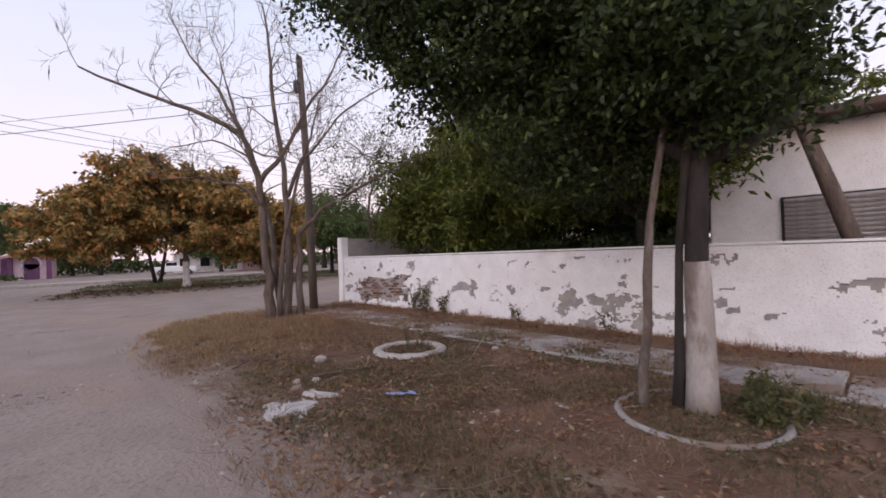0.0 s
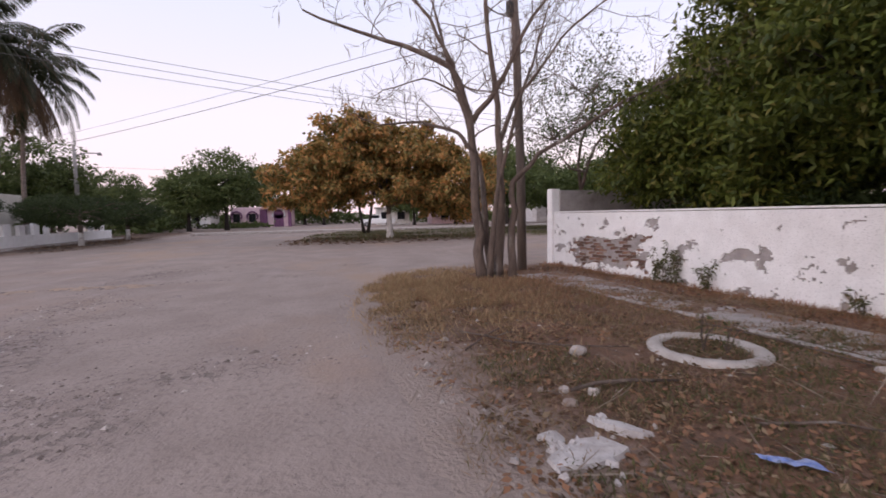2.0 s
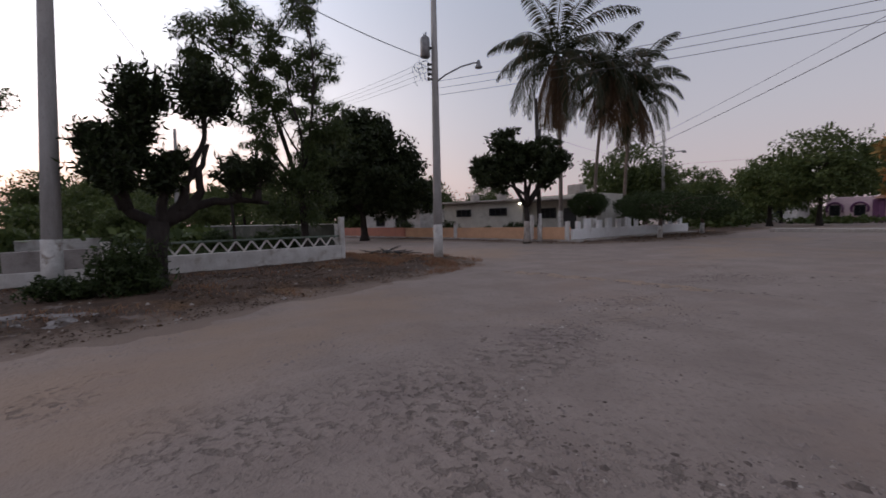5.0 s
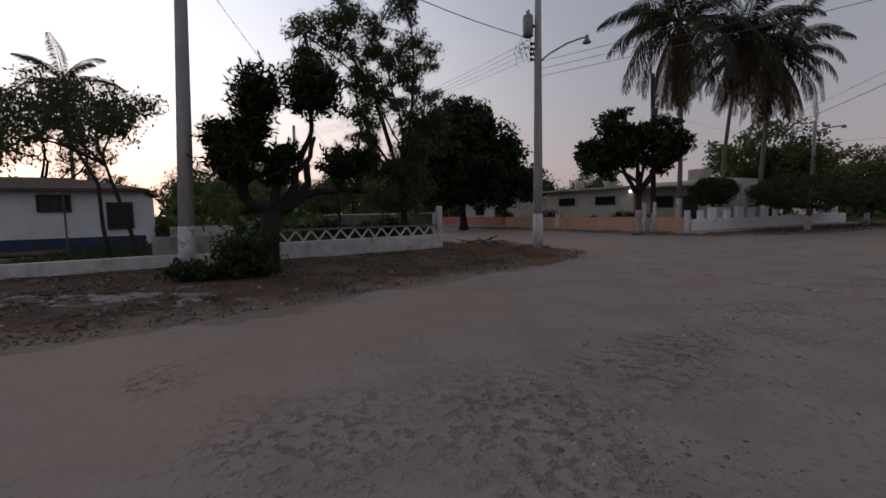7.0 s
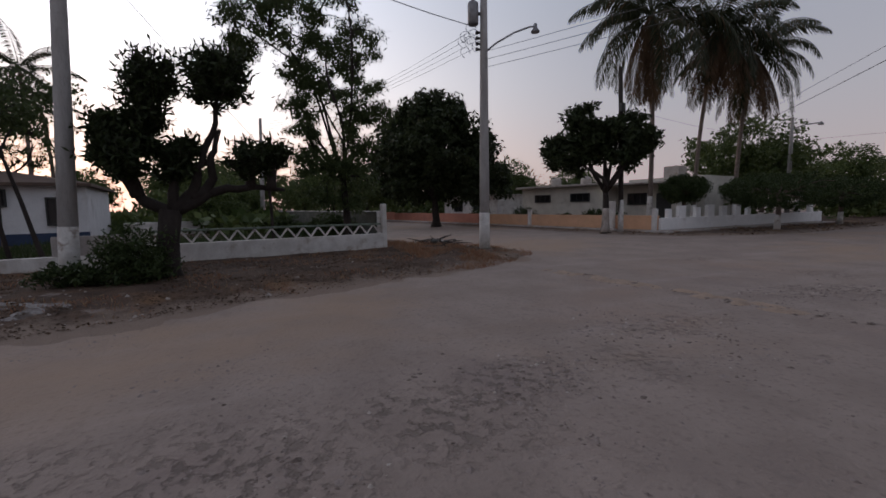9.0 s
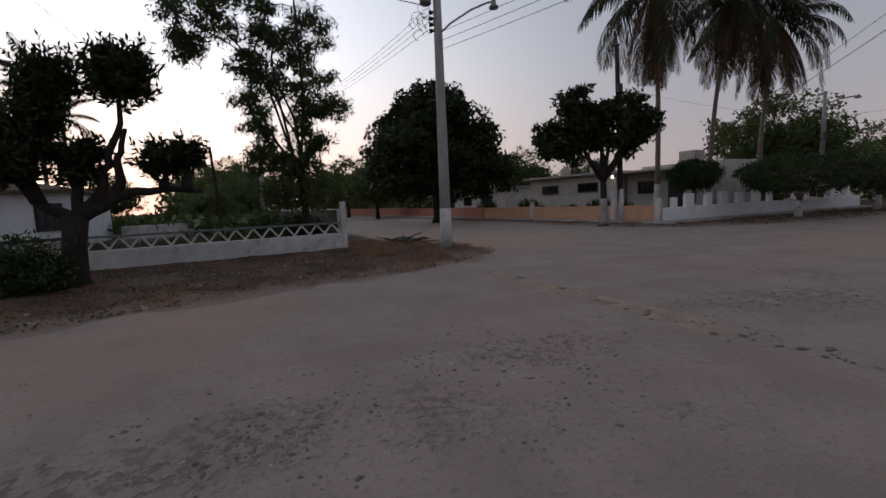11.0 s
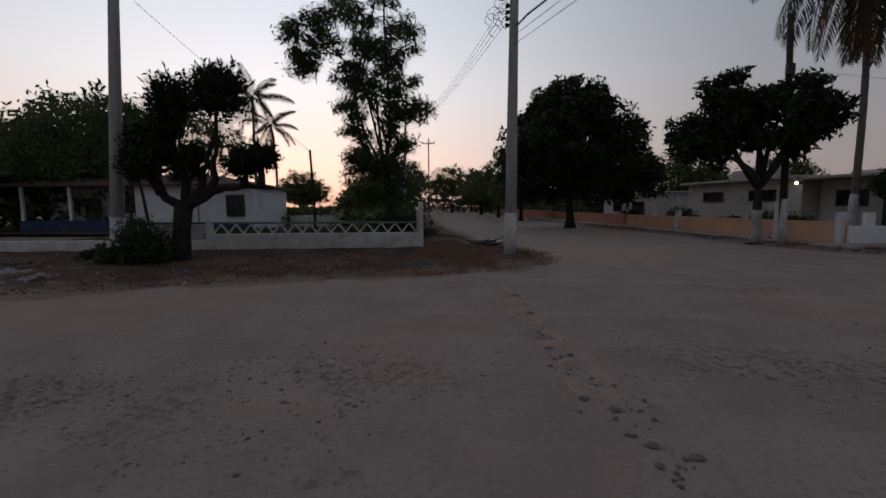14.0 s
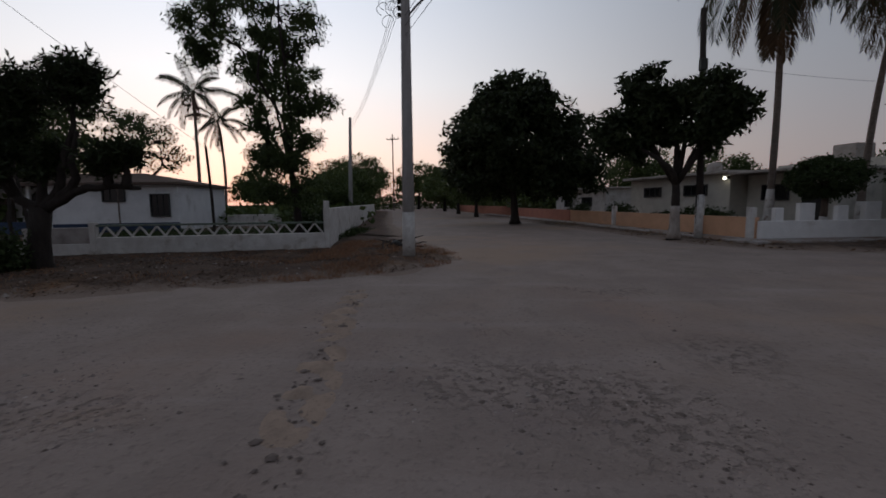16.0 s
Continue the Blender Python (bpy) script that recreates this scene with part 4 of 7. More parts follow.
# ---------------------------------------------------------------- poles
def wood_pole():
    root = thing("utility_pole", (4.88, 12.7, 0.05), "weathered wooden utility pole with a small dark fuse box", "pole")
    part("shaft", Geo().tube([(4.88, 12.7, -0.1), (4.86, 12.72, 2.5), (4.8, 12.76, 5), (4.72, 12.8, 7.3)], [0.12, 0.11, 0.1, 0.085], 12), M["wood"], root, smooth=True)
    part("fuse_box", Geo().tube([(4.6, 12.72, 6.2), (4.6, 12.72, 6.28), (4.6, 12.72, 6.5), (4.6, 12.72, 6.58)], [0.05, 0.09, 0.09, 0.04], 10), M["darkmetal"], root, "dark fuse canister")
    part("bracket", Geo().box(pose(4.68, 12.76, 6.55), (0.3, 0.05, 0.05), 0.008), M["darkmetal"], root)
    for z in (6.7, 6.95, 7.2):
        part("insulator", Geo().lathe((4.66, 12.7, z), [(0.03, 0), (0.05, 0.03), (0.035, 0.06), (0.045, 0.1), (0.02, 0.13)], 10), M["darkmetal"], root)


wood_pole()


def street_pole(base, top, label, with_lamp, with_trafo, paint, group=""):
    root = thing("utility_pole", base, label, "pole", group)
    b, t = np.array(base), np.array(top)
    f = lambda z: tuple(b + (t - b) * (z - b[2]) / (t[2] - b[2]))
    H = top[2]
    part("shaft", Geo().tube([tuple(b - (0, 0, 0.1)), f(H * 0.33), f(H * 0.66), top], [0.17, 0.15, 0.125, 0.1], 16), M["pole"], root, smooth=True)
    if paint:
        part("painted_base", Geo().tube([tuple(b - (0, 0, 0.05)), f(paint * 0.5), f(paint)], [0.176, 0.171, 0.166], 18), M["lime"], root, "white painted foot", smooth=True)
    if with_lamp:
        a = np.array(f(6.3))
        arm = [a, a + (0.14, 0.35, 0.3), a + (0.34, 0.9, 0.62), a + (0.52, 1.35, 0.78), a + (0.6, 1.5, 0.78)]
        lamp = part("lamp_arm", Geo().tube(arm, 0.028, 8), M["metal"], root, smooth=True)
        e = arm[-1]
        part("lamp_head", Geo().lathe((e[0], e[1], e[2] - 0.2), [(0.05, 0.0), (0.13, 0.02), (0.14, 0.06), (0.07, 0.14), (0.06, 0.26), (0.03, 0.3)], 16), M["metal"], lamp, "bell-shaped metal lamp head", smooth=True)
    if with_trafo:
        c = np.array(f(7.15)) + (-0.1, -0.32, 0)
        tr = part("transformer", Geo().lathe(c, [(0.14, 0), (0.17, 0.03), (0.17, 0.62), (0.15, 0.68), (0.05, 0.72)], 18), M["metal"], root, "grey drum transformer", smooth=True)
        part("transformer_bracket", Geo().box(Matrix.Translation(np.array(f(7.5)) + (-0.05, -0.16, 0)), (0.1, 0.3, 0.07), 0.01), M["darkmetal"], root)
        for k in range(2):
            part("bushing", Geo().lathe(c + (0.06 * (2 * k - 1), 0, 0.7), [(0.025, 0), (0.035, 0.04), (0.02, 0.08), (0.03, 0.12), (0.012, 0.16)], 8), M["darkmetal"], tr)
        for k in range(4):
            q = np.array(f(6.4 + k * 0.17))
            part("wire_spool", Geo().tube([q + (-0.12, -0.18, 0), q + (-0.12, -0.18, 0.09)], [0.05, 0.05], 8), M["darkmetal"], root)
            part("spool_bracket", Geo().box(Matrix.Translation(q + (-0.09, -0.12, 0.04)), (0.16, 0.2, 0.02), 0.004), M["darkmetal"], root)
        part("wire_loops", loops(np.array(f(6.7)) + (-0.2, -0.35, 0)), M["darkmetal"], root)
    return root


def loops(c):
    rng = np.random.default_rng(8)
    g = Geo()
    for k in range(9):
        a = c + rng.normal(size=3) * (0.05, 0.12, 0.25)
        pts = [a + np.array([0.02 * math.sin(q * 2), 0.16 * math.cos(q), 0.16 * math.sin(q)]) * (1 + 0.2 * k / 9) for q in np.linspace(0, 4.5, 10)]
        g.tube(pts, 0.008, 4)
    return g


street_pole((-12.86, 12.72, 0.1), (-12.9, 12.78, 9.2), "concrete street pole with lamp arm and transformer, white painted foot", True, True, 1.3)
street_pole((-10.7, 2.5, 0.14), (-10.98, 2.82, 9.0), "slightly leaning concrete utility pole with white foot", False, False, 1.25)
street_pole((-34.3, 5.5, 0.1), (-34.4, 5.7, 8.0), "thin distant concrete utility pole", False, False, 0)
far_pole = street_pole((-20.0, 39.9, 0.1), (-20.0, 39.9, 7.2), "distant street pole with short lamp arm", False, False, 0)
far_arm = part("lamp_arm", Geo().tube([(-20.0, 39.9, 6.4), (-19.3, 40.1, 6.6), (-18.6, 40.3, 6.62)], 0.04, 6), M["metal"], far_pole)
part("lamp_head", Geo().lathe((-18.5, 40.3, 6.45), [(0.06, 0), (0.16, 0.02), (0.16, 0.08), (0.06, 0.22)], 10), M["metal"], far_arm)


def t_pole(x, y, h):
    root = thing("utility_pole", (x, y, 0), "distant wooden pole with a crossarm", "pole")
    part("shaft", Geo().tube([(x, y, -0.1), (x, y, h)], [0.16, 0.11], 8), M["wood"], root)
    part("crossarm", Geo().box(pose(x, y, h - 1.0, 0, 0, 75), (2.6, 0.16, 0.16), 0.02), M["wood"], root)
    for k in (-1.2, -0.4, 0.4, 1.2):
        part("insulator", Geo().tube([(x + k * 0.26, y + k * 0.97, h - 0.95), (x + k * 0.26, y + k * 0.97, h - 0.6)], 0.08, 6), M["darkmetal"], root)


t_pole(-88.4, 0.2, 15.0)
post = thing("post", (-17.78, 23.0, 0.1), "dark slender wooden post with white painted foot", "pole")
part("shaft", Geo().tube([(-17.78, 23.0, -0.1), (-17.8, 22.95, 4), (-17.85, 22.84, 8.3)], [0.13, 0.12, 0.1], 12), M["darkbark"], post, smooth=True)
part("painted_base", Geo().tube([(-17.78, 23.0, -0.05), (-17.785, 22.99, 1.7)], [0.137, 0.132], 14), M["lime"], post, "white painted foot", smooth=True)
part("meter_box", Geo().box(pose(-17.62, 22.8, 6.3), (0.2, 0.25, 0.4), 0.02), M["darkmetal"], post)
lean = thing("post", (-14.6, 6.25, 0.1), "thin leaning dark post behind the fence", "pole")
part("shaft", Geo().tube([(-14.56, 6.3, -0.1), (-14.6, 6.25, 1.8), (-14.63, 6.15, 3.4)], [0.05, 0.045, 0.04], 8), M["darkbark"], lean)


def wire(a, b, sag, r=0.012, label="sagging black overhead cable"):
    a, b = np.array(a, float), np.array(b, float)
    n = 26
    pts = [a + (b - a) * t - np.array([0, 0, 4 * sag * t * (1 - t)]) for t in np.linspace(0, 1, n)]
    ob = part("overhead_cable", Geo().tube(pts, r * 0.6, 5), M["cable"])
    return tagged(ob, label, "cable", "overhead cables")


for k in range(3):
    wire((-12.8, 12.75, 5.85 + k * 0.24), (26.0, 27.1, 5.8 + k * 0.28), 0.75 + 0.04 * k, 0.012)
wire((-22.5, 36.3, 5.8), (4.75, 12.76, 6.0), 0.25, 0.02)
wire((-22.5, 36.3, 6.3), (4.75, 12.78, 6.3), 0.2, 0.013)
wire((-20.0, 39.9, 5.6), (30.0, 48.0, 7.0), 0.8, 0.012)
wire((-12.95, 12.5, 7.1), (-10.97, 2.8, 8.6), 0.35, 0.022)
for k in range(4):
    wire((-12.98, 12.55, 6.5 + k * 0.2), (-34.4, 5.7, 7.2 + k * 0.2), 0.5 + 0.08 * k, 0.01)
wire((-10.92, 2.74, 7.1), (-14.62, 6.15, 3.35), 0.05, 0.01)
wire((-10.97, 2.8, 8.7), (-4.0, -28.0, 8.5), 0.7, 0.012)
wire((-17.8, 22.9, 6.4), (-20.0, 39.9, 5.9), 0.4, 0.01)

# ---------------------------------------------------------------- golden tree on the lawn
make_tree("golden_tree", "broad tree with yellow-brown leaves and white painted trunk", (2.66, 28.95, 0.05), (2.6, 28.95, 2.0), 0.2,
          [(2.4, 28.9, 4.5, 4.2, 3.6, 2.6), (-1.6, 28.7, 3.6, 3.0, 2.8, 2.0), (6.6, 28.6, 3.5, 3.1, 3.0, 2.2), (0.6, 28.0, 5.3, 2.6, 2.4, 1.9), (4.6, 29.4, 5.0, 2.6, 2.4, 1.8)],
          "leaf_gold", "bark", 700, 82, 0.42, (0.28, 0.125), 41, 1.5, 0.4, 0.5, twigs=80)

# ---------------------------------------------------------------- west plot: fence, pruned tree, feathery tree
FA, FB = Vector((-12.6, -2.2)), Vector((-14.85, 9.78))
fdir = (FB - FA).normalized()
fang = math.atan2(fdir.y, fdir.x)
flen = (FB - FA).length


def on_fence(u, z, out=0.0):
    p = FA + fdir * u + Vector((fdir.y, -fdir.x)) * out
    return Matrix.Translation((p.x, p.y, z)) @ Matrix.Rotation(fang, 4, "Z")


U0 = flen - 6.75
fence = thing("fence", (FB.x, FB.y, 0.1), "low white plinth wall with a zigzag rail on top", "fence", kind="structure")
part("plinth", Geo().box(on_fence((U0 + flen) / 2, 0.33), (flen - U0, 0.16, 0.62), 0.015), M["oldwhite"], fence, "stained white plastered plinth")
part("low_wall", Geo().box(on_fence(U0 / 2 - 6, 0.22), (U0 + 12, 0.16, 0.5), 0.015), M["oldwhite"], fence)
part("grey_panel", Geo().box(on_fence(U0 - 0.95, 0.5), (1.9, 0.14, 0.9), 0.015), M["greywall"], fence, "bare grey cement panel")
part("end_post", Geo().box(on_fence(flen + 0.06, 0.8), (0.16, 0.2, 1.7), 0.015), M["oldwhite"], fence)
part("mid_post", Geo().box(on_fence(U0 - 0.02, 0.55), (0.18, 0.2, 1.1), 0.015), M["oldwhite"], fence)
part("top_rail", Geo().box(on_fence((U0 + flen) / 2, 0.98) @ Matrix.Rotation(0.004, 4, "Y"), (flen - U0 - 0.12, 0.11, 0.06), 0.01), M["green_paint"], fence, "greenish weathered top rail")
zz = 14
seg = (flen - U0 - 0.2) / zz
strut_len = math.hypot(seg * 0.5, 0.31)
strut_mesh = Geo().box(Matrix(), (strut_len, 0.05, 0.05), 0.006).mesh("strut", M["oldwhite"])
for k in range(zz):
    for s in (0, 1):
        ob = part("strut", strut_mesh, None, fence)
        ob.matrix_parent_inverse = Matrix.Translation(-fence.location)
        a = math.atan2(0.3, seg * 0.5) * (-1 if s == 0 else 1)
        ob.matrix_basis = on_fence(U0 + 0.1 + seg * (k + 0.25 + 0.5 * s), 0.8) @ Matrix.Rotation(a, 4, "Y")
side = thing("wall_plot_side", (FB.x - 4, FB.y - 1, 0), "white plastered side wall of the fenced plot", "wall", kind="structure")
sdir = Vector((-0.986, -0.168)).normalized()
sp = Vector((FB.x, FB.y)) + sdir * 21.2
inner = Vector((-sdir.y, sdir.x)) * 0.1
# the plot side gets its own thin sheet in a dark greenish colour
part("inner_face", Geo().box(Matrix.Translation((sp.x + inner.x, sp.y + inner.y, 0.69)) @ Matrix.Rotation(math.atan2(sdir.y, sdir.x), 4, "Z"), (41.9, 0.03, 1.4), 0.005), M["darkrender"], side, "dark greenish render on the plot side")
part("masonry", Geo().box(Matrix.Translation((sp.x, sp.y, 0.7)) @ Matrix.Rotation(math.atan2(sdir.y, sdir.x), 4, "Z"), (42.0, 0.16, 1.42), 0.015), M["oldwhite"], side)
back = thing("wall_plot_back", (-30, 2, 0), "pale low wall at the back of the fenced plot", "wall", kind="structure")
part("masonry", Geo().box(Matrix.Translation((-30.5, 2.2, 0.45)) @ Matrix.Rotation(math.atan2(0.985, -0.17), 4, "Z"), (8.0, 0.16, 0.9), 0.015), M["oldwhite"], back)


def pruned_tree():
    rng = np.random.default_rng(17)
    root = thing("pruned_tree", (-10.88, 4.26, 0.14), "pruned dark tree with tufts of upright leaves on thick limbs", "tree")
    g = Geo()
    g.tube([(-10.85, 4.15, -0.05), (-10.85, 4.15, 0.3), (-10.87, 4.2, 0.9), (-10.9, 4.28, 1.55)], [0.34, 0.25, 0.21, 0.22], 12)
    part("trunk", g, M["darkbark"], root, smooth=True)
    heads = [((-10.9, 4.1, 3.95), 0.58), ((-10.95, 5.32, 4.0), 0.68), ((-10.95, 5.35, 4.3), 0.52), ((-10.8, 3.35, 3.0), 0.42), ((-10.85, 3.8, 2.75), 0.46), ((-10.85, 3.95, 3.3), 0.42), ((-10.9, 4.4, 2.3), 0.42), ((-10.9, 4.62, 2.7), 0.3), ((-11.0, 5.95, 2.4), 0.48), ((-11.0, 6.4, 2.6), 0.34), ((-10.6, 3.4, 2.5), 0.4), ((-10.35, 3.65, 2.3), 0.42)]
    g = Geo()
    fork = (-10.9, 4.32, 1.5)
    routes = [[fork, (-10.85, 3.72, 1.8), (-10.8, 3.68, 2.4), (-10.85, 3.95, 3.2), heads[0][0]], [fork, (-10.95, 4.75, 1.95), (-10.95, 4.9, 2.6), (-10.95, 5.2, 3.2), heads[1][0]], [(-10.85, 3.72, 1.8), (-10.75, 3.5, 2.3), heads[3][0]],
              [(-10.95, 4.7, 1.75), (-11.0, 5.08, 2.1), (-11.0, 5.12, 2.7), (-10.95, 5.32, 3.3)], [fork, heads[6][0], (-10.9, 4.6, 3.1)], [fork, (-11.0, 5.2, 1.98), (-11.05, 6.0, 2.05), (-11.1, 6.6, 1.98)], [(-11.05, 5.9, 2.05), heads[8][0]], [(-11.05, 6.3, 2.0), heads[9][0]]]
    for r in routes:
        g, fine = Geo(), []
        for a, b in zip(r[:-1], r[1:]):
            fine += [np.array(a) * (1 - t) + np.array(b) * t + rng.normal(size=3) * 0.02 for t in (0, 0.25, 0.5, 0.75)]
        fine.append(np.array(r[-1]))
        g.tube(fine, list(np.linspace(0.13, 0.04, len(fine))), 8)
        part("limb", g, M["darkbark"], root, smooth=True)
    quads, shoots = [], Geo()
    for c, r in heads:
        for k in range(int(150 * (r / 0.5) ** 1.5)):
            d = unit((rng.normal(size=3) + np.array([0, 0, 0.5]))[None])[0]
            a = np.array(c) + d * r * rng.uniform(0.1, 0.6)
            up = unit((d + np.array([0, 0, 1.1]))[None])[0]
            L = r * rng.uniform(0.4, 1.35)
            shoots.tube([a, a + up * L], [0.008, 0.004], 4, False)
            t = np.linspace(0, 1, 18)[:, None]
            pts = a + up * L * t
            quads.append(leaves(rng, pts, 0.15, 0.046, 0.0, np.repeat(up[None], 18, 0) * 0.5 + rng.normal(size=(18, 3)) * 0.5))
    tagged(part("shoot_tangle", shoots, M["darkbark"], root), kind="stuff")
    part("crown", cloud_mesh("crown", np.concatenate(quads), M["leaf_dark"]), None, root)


pruned_tree()


def bush(name, label, c, r, mat, n, leaf, seed, cat="bush", up_=0.3):
    rng = np.random.default_rng(seed)
    root = thing(name, (c[0], c[1], c[2]), label, cat)
    P, cen = crown_points(rng, [(c[0], c[1], c[2] + r[2] * 0.8, *r)], n, 40, min(r) * 0.35, 0.2)
    P = P[P[:, 2] > c[2] + 0.02]
    g = Geo()
    for q in cen[:30]:
        limb(g, rng, (c[0], c[1], c[2] - 0.03), q, 0.015, 0.004, 4, 0.1, 3)
    tagged(part("stem_tangle", g, M["darkbark"], root), kind="stuff")
    part("leaves", cloud_mesh("leaves", leaves(rng, P, leaf[0], leaf[1], -up_), M[mat]), None, root)
    return root


# bushes added as dark backing for the deep shade under the yard canopy
for k, (x, y, r) in enumerate([(8.4, 10.6, 1.0), (8.9, 8.6, 1.1), (9.0, 6.9, 1.0), (9.3, 5.4, 1.0), (9.6, 9.6, 1.2), (8.3, 12.3, 0.8), (10.6, 11.8, 1.3), (10.8, 7.6, 1.3)]):
    bush("bush", "dark bushes added as backing behind the white wall", (x, y, 0.0), (r, r * 1.15, r), "leaf_hedge", 150, (0.14, 0.05), 340 + k)
for k, (x, y, r) in enumerate([(5.3, 1.75, 0.2), (5.5, 1.6, 0.15), (5.12, 1.7, 0.15)]):
    bush("weed_clump", "green weeds at the foot of the shade tree", (x, y, 0.0), (r, r, r * 0.8), "weed", 22, (0.07, 0.028), 360 + k, "plant")
bush("bush", "low dark bush at the foot of the pruned tree", (-10.15, 3.75, 0.1), (0.6, 0.62, 0.62), "leaf_hedge", 130, (0.1, 0.035), 61)
bush("bush", "low dark bush beside the leaning pole", (-10.25, 2.75, 0.1), (0.5, 0.75, 0.27), "leaf_hedge", 70, (0.09, 0.035), 62)
# clumps of the feathery tree: height and place along the fence
FEATHER = [(5.5, 7.3), (6.5, 7.7), (5.6, 6.6), (6.5, 7.0), (7.6, 7.8), (7.7, 7.1), (8.8, 8.4), (9.1, 7.5), (9.3, 6.8), (8.2, 6.8), (7.3, 6.2), (8.9, 6.2), (7.8, 5.7), (8.4, 5.4), (9.4, 5.4),
           (7.2, 5.0), (9.1, 4.7), (9.7, 4.7), (7.5, 4.3), (8.4, 4.1), (7.7, 3.5), (9.1, 3.7), (8.3, 2.9), (7.4, 2.9), (9.0, 2.6), (7.9, 2.0), (8.9, 1.9), (8.6, 9.0), (6.9, 8.4)]
make_tree("feathery_tree", "tall airy tree with drooping feathery clumps behind the fence", (-15.45, 8.75, 0.1), (-15.35, 8.6, 2.6), 0.15,
          [(-15.3 + 0.4 * math.sin(2.4 * k) + 0.7 * max(0, y - 8.9), y, z, 0.62, 0.66, 0.5) for k, (y, z) in enumerate(FEATHER)],
          "leaf_feather", "darkbark", 430, 100, 0.27, (0.15, 0.036), 51, 0, 0.15, 0.9, limbs_to=[(-15.3 + 0.5 * math.sin(2.4 * k), y, z) for k, (y, z) in enumerate(FEATHER) if k % 3 == 0], twigs=150, arm=0.34)
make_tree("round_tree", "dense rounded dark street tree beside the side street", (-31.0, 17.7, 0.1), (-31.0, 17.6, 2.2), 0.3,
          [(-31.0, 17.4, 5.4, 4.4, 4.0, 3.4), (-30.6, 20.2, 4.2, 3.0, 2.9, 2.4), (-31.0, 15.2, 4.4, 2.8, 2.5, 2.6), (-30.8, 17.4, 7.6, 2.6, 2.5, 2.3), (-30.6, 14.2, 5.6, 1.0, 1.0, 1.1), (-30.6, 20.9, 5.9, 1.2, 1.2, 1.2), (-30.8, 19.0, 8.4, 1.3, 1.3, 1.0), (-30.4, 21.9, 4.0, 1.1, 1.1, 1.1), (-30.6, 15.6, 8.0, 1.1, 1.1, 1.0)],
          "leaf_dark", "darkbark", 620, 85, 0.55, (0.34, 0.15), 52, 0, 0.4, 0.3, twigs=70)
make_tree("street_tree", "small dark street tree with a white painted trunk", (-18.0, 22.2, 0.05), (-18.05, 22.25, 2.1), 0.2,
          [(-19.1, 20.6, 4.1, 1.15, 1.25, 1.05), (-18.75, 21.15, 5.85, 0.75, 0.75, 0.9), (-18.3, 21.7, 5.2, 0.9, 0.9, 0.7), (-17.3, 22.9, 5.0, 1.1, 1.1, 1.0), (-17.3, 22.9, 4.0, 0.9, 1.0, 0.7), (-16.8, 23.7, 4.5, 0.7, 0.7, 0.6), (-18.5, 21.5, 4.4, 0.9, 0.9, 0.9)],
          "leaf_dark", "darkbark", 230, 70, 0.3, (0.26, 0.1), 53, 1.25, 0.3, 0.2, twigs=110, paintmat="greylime")

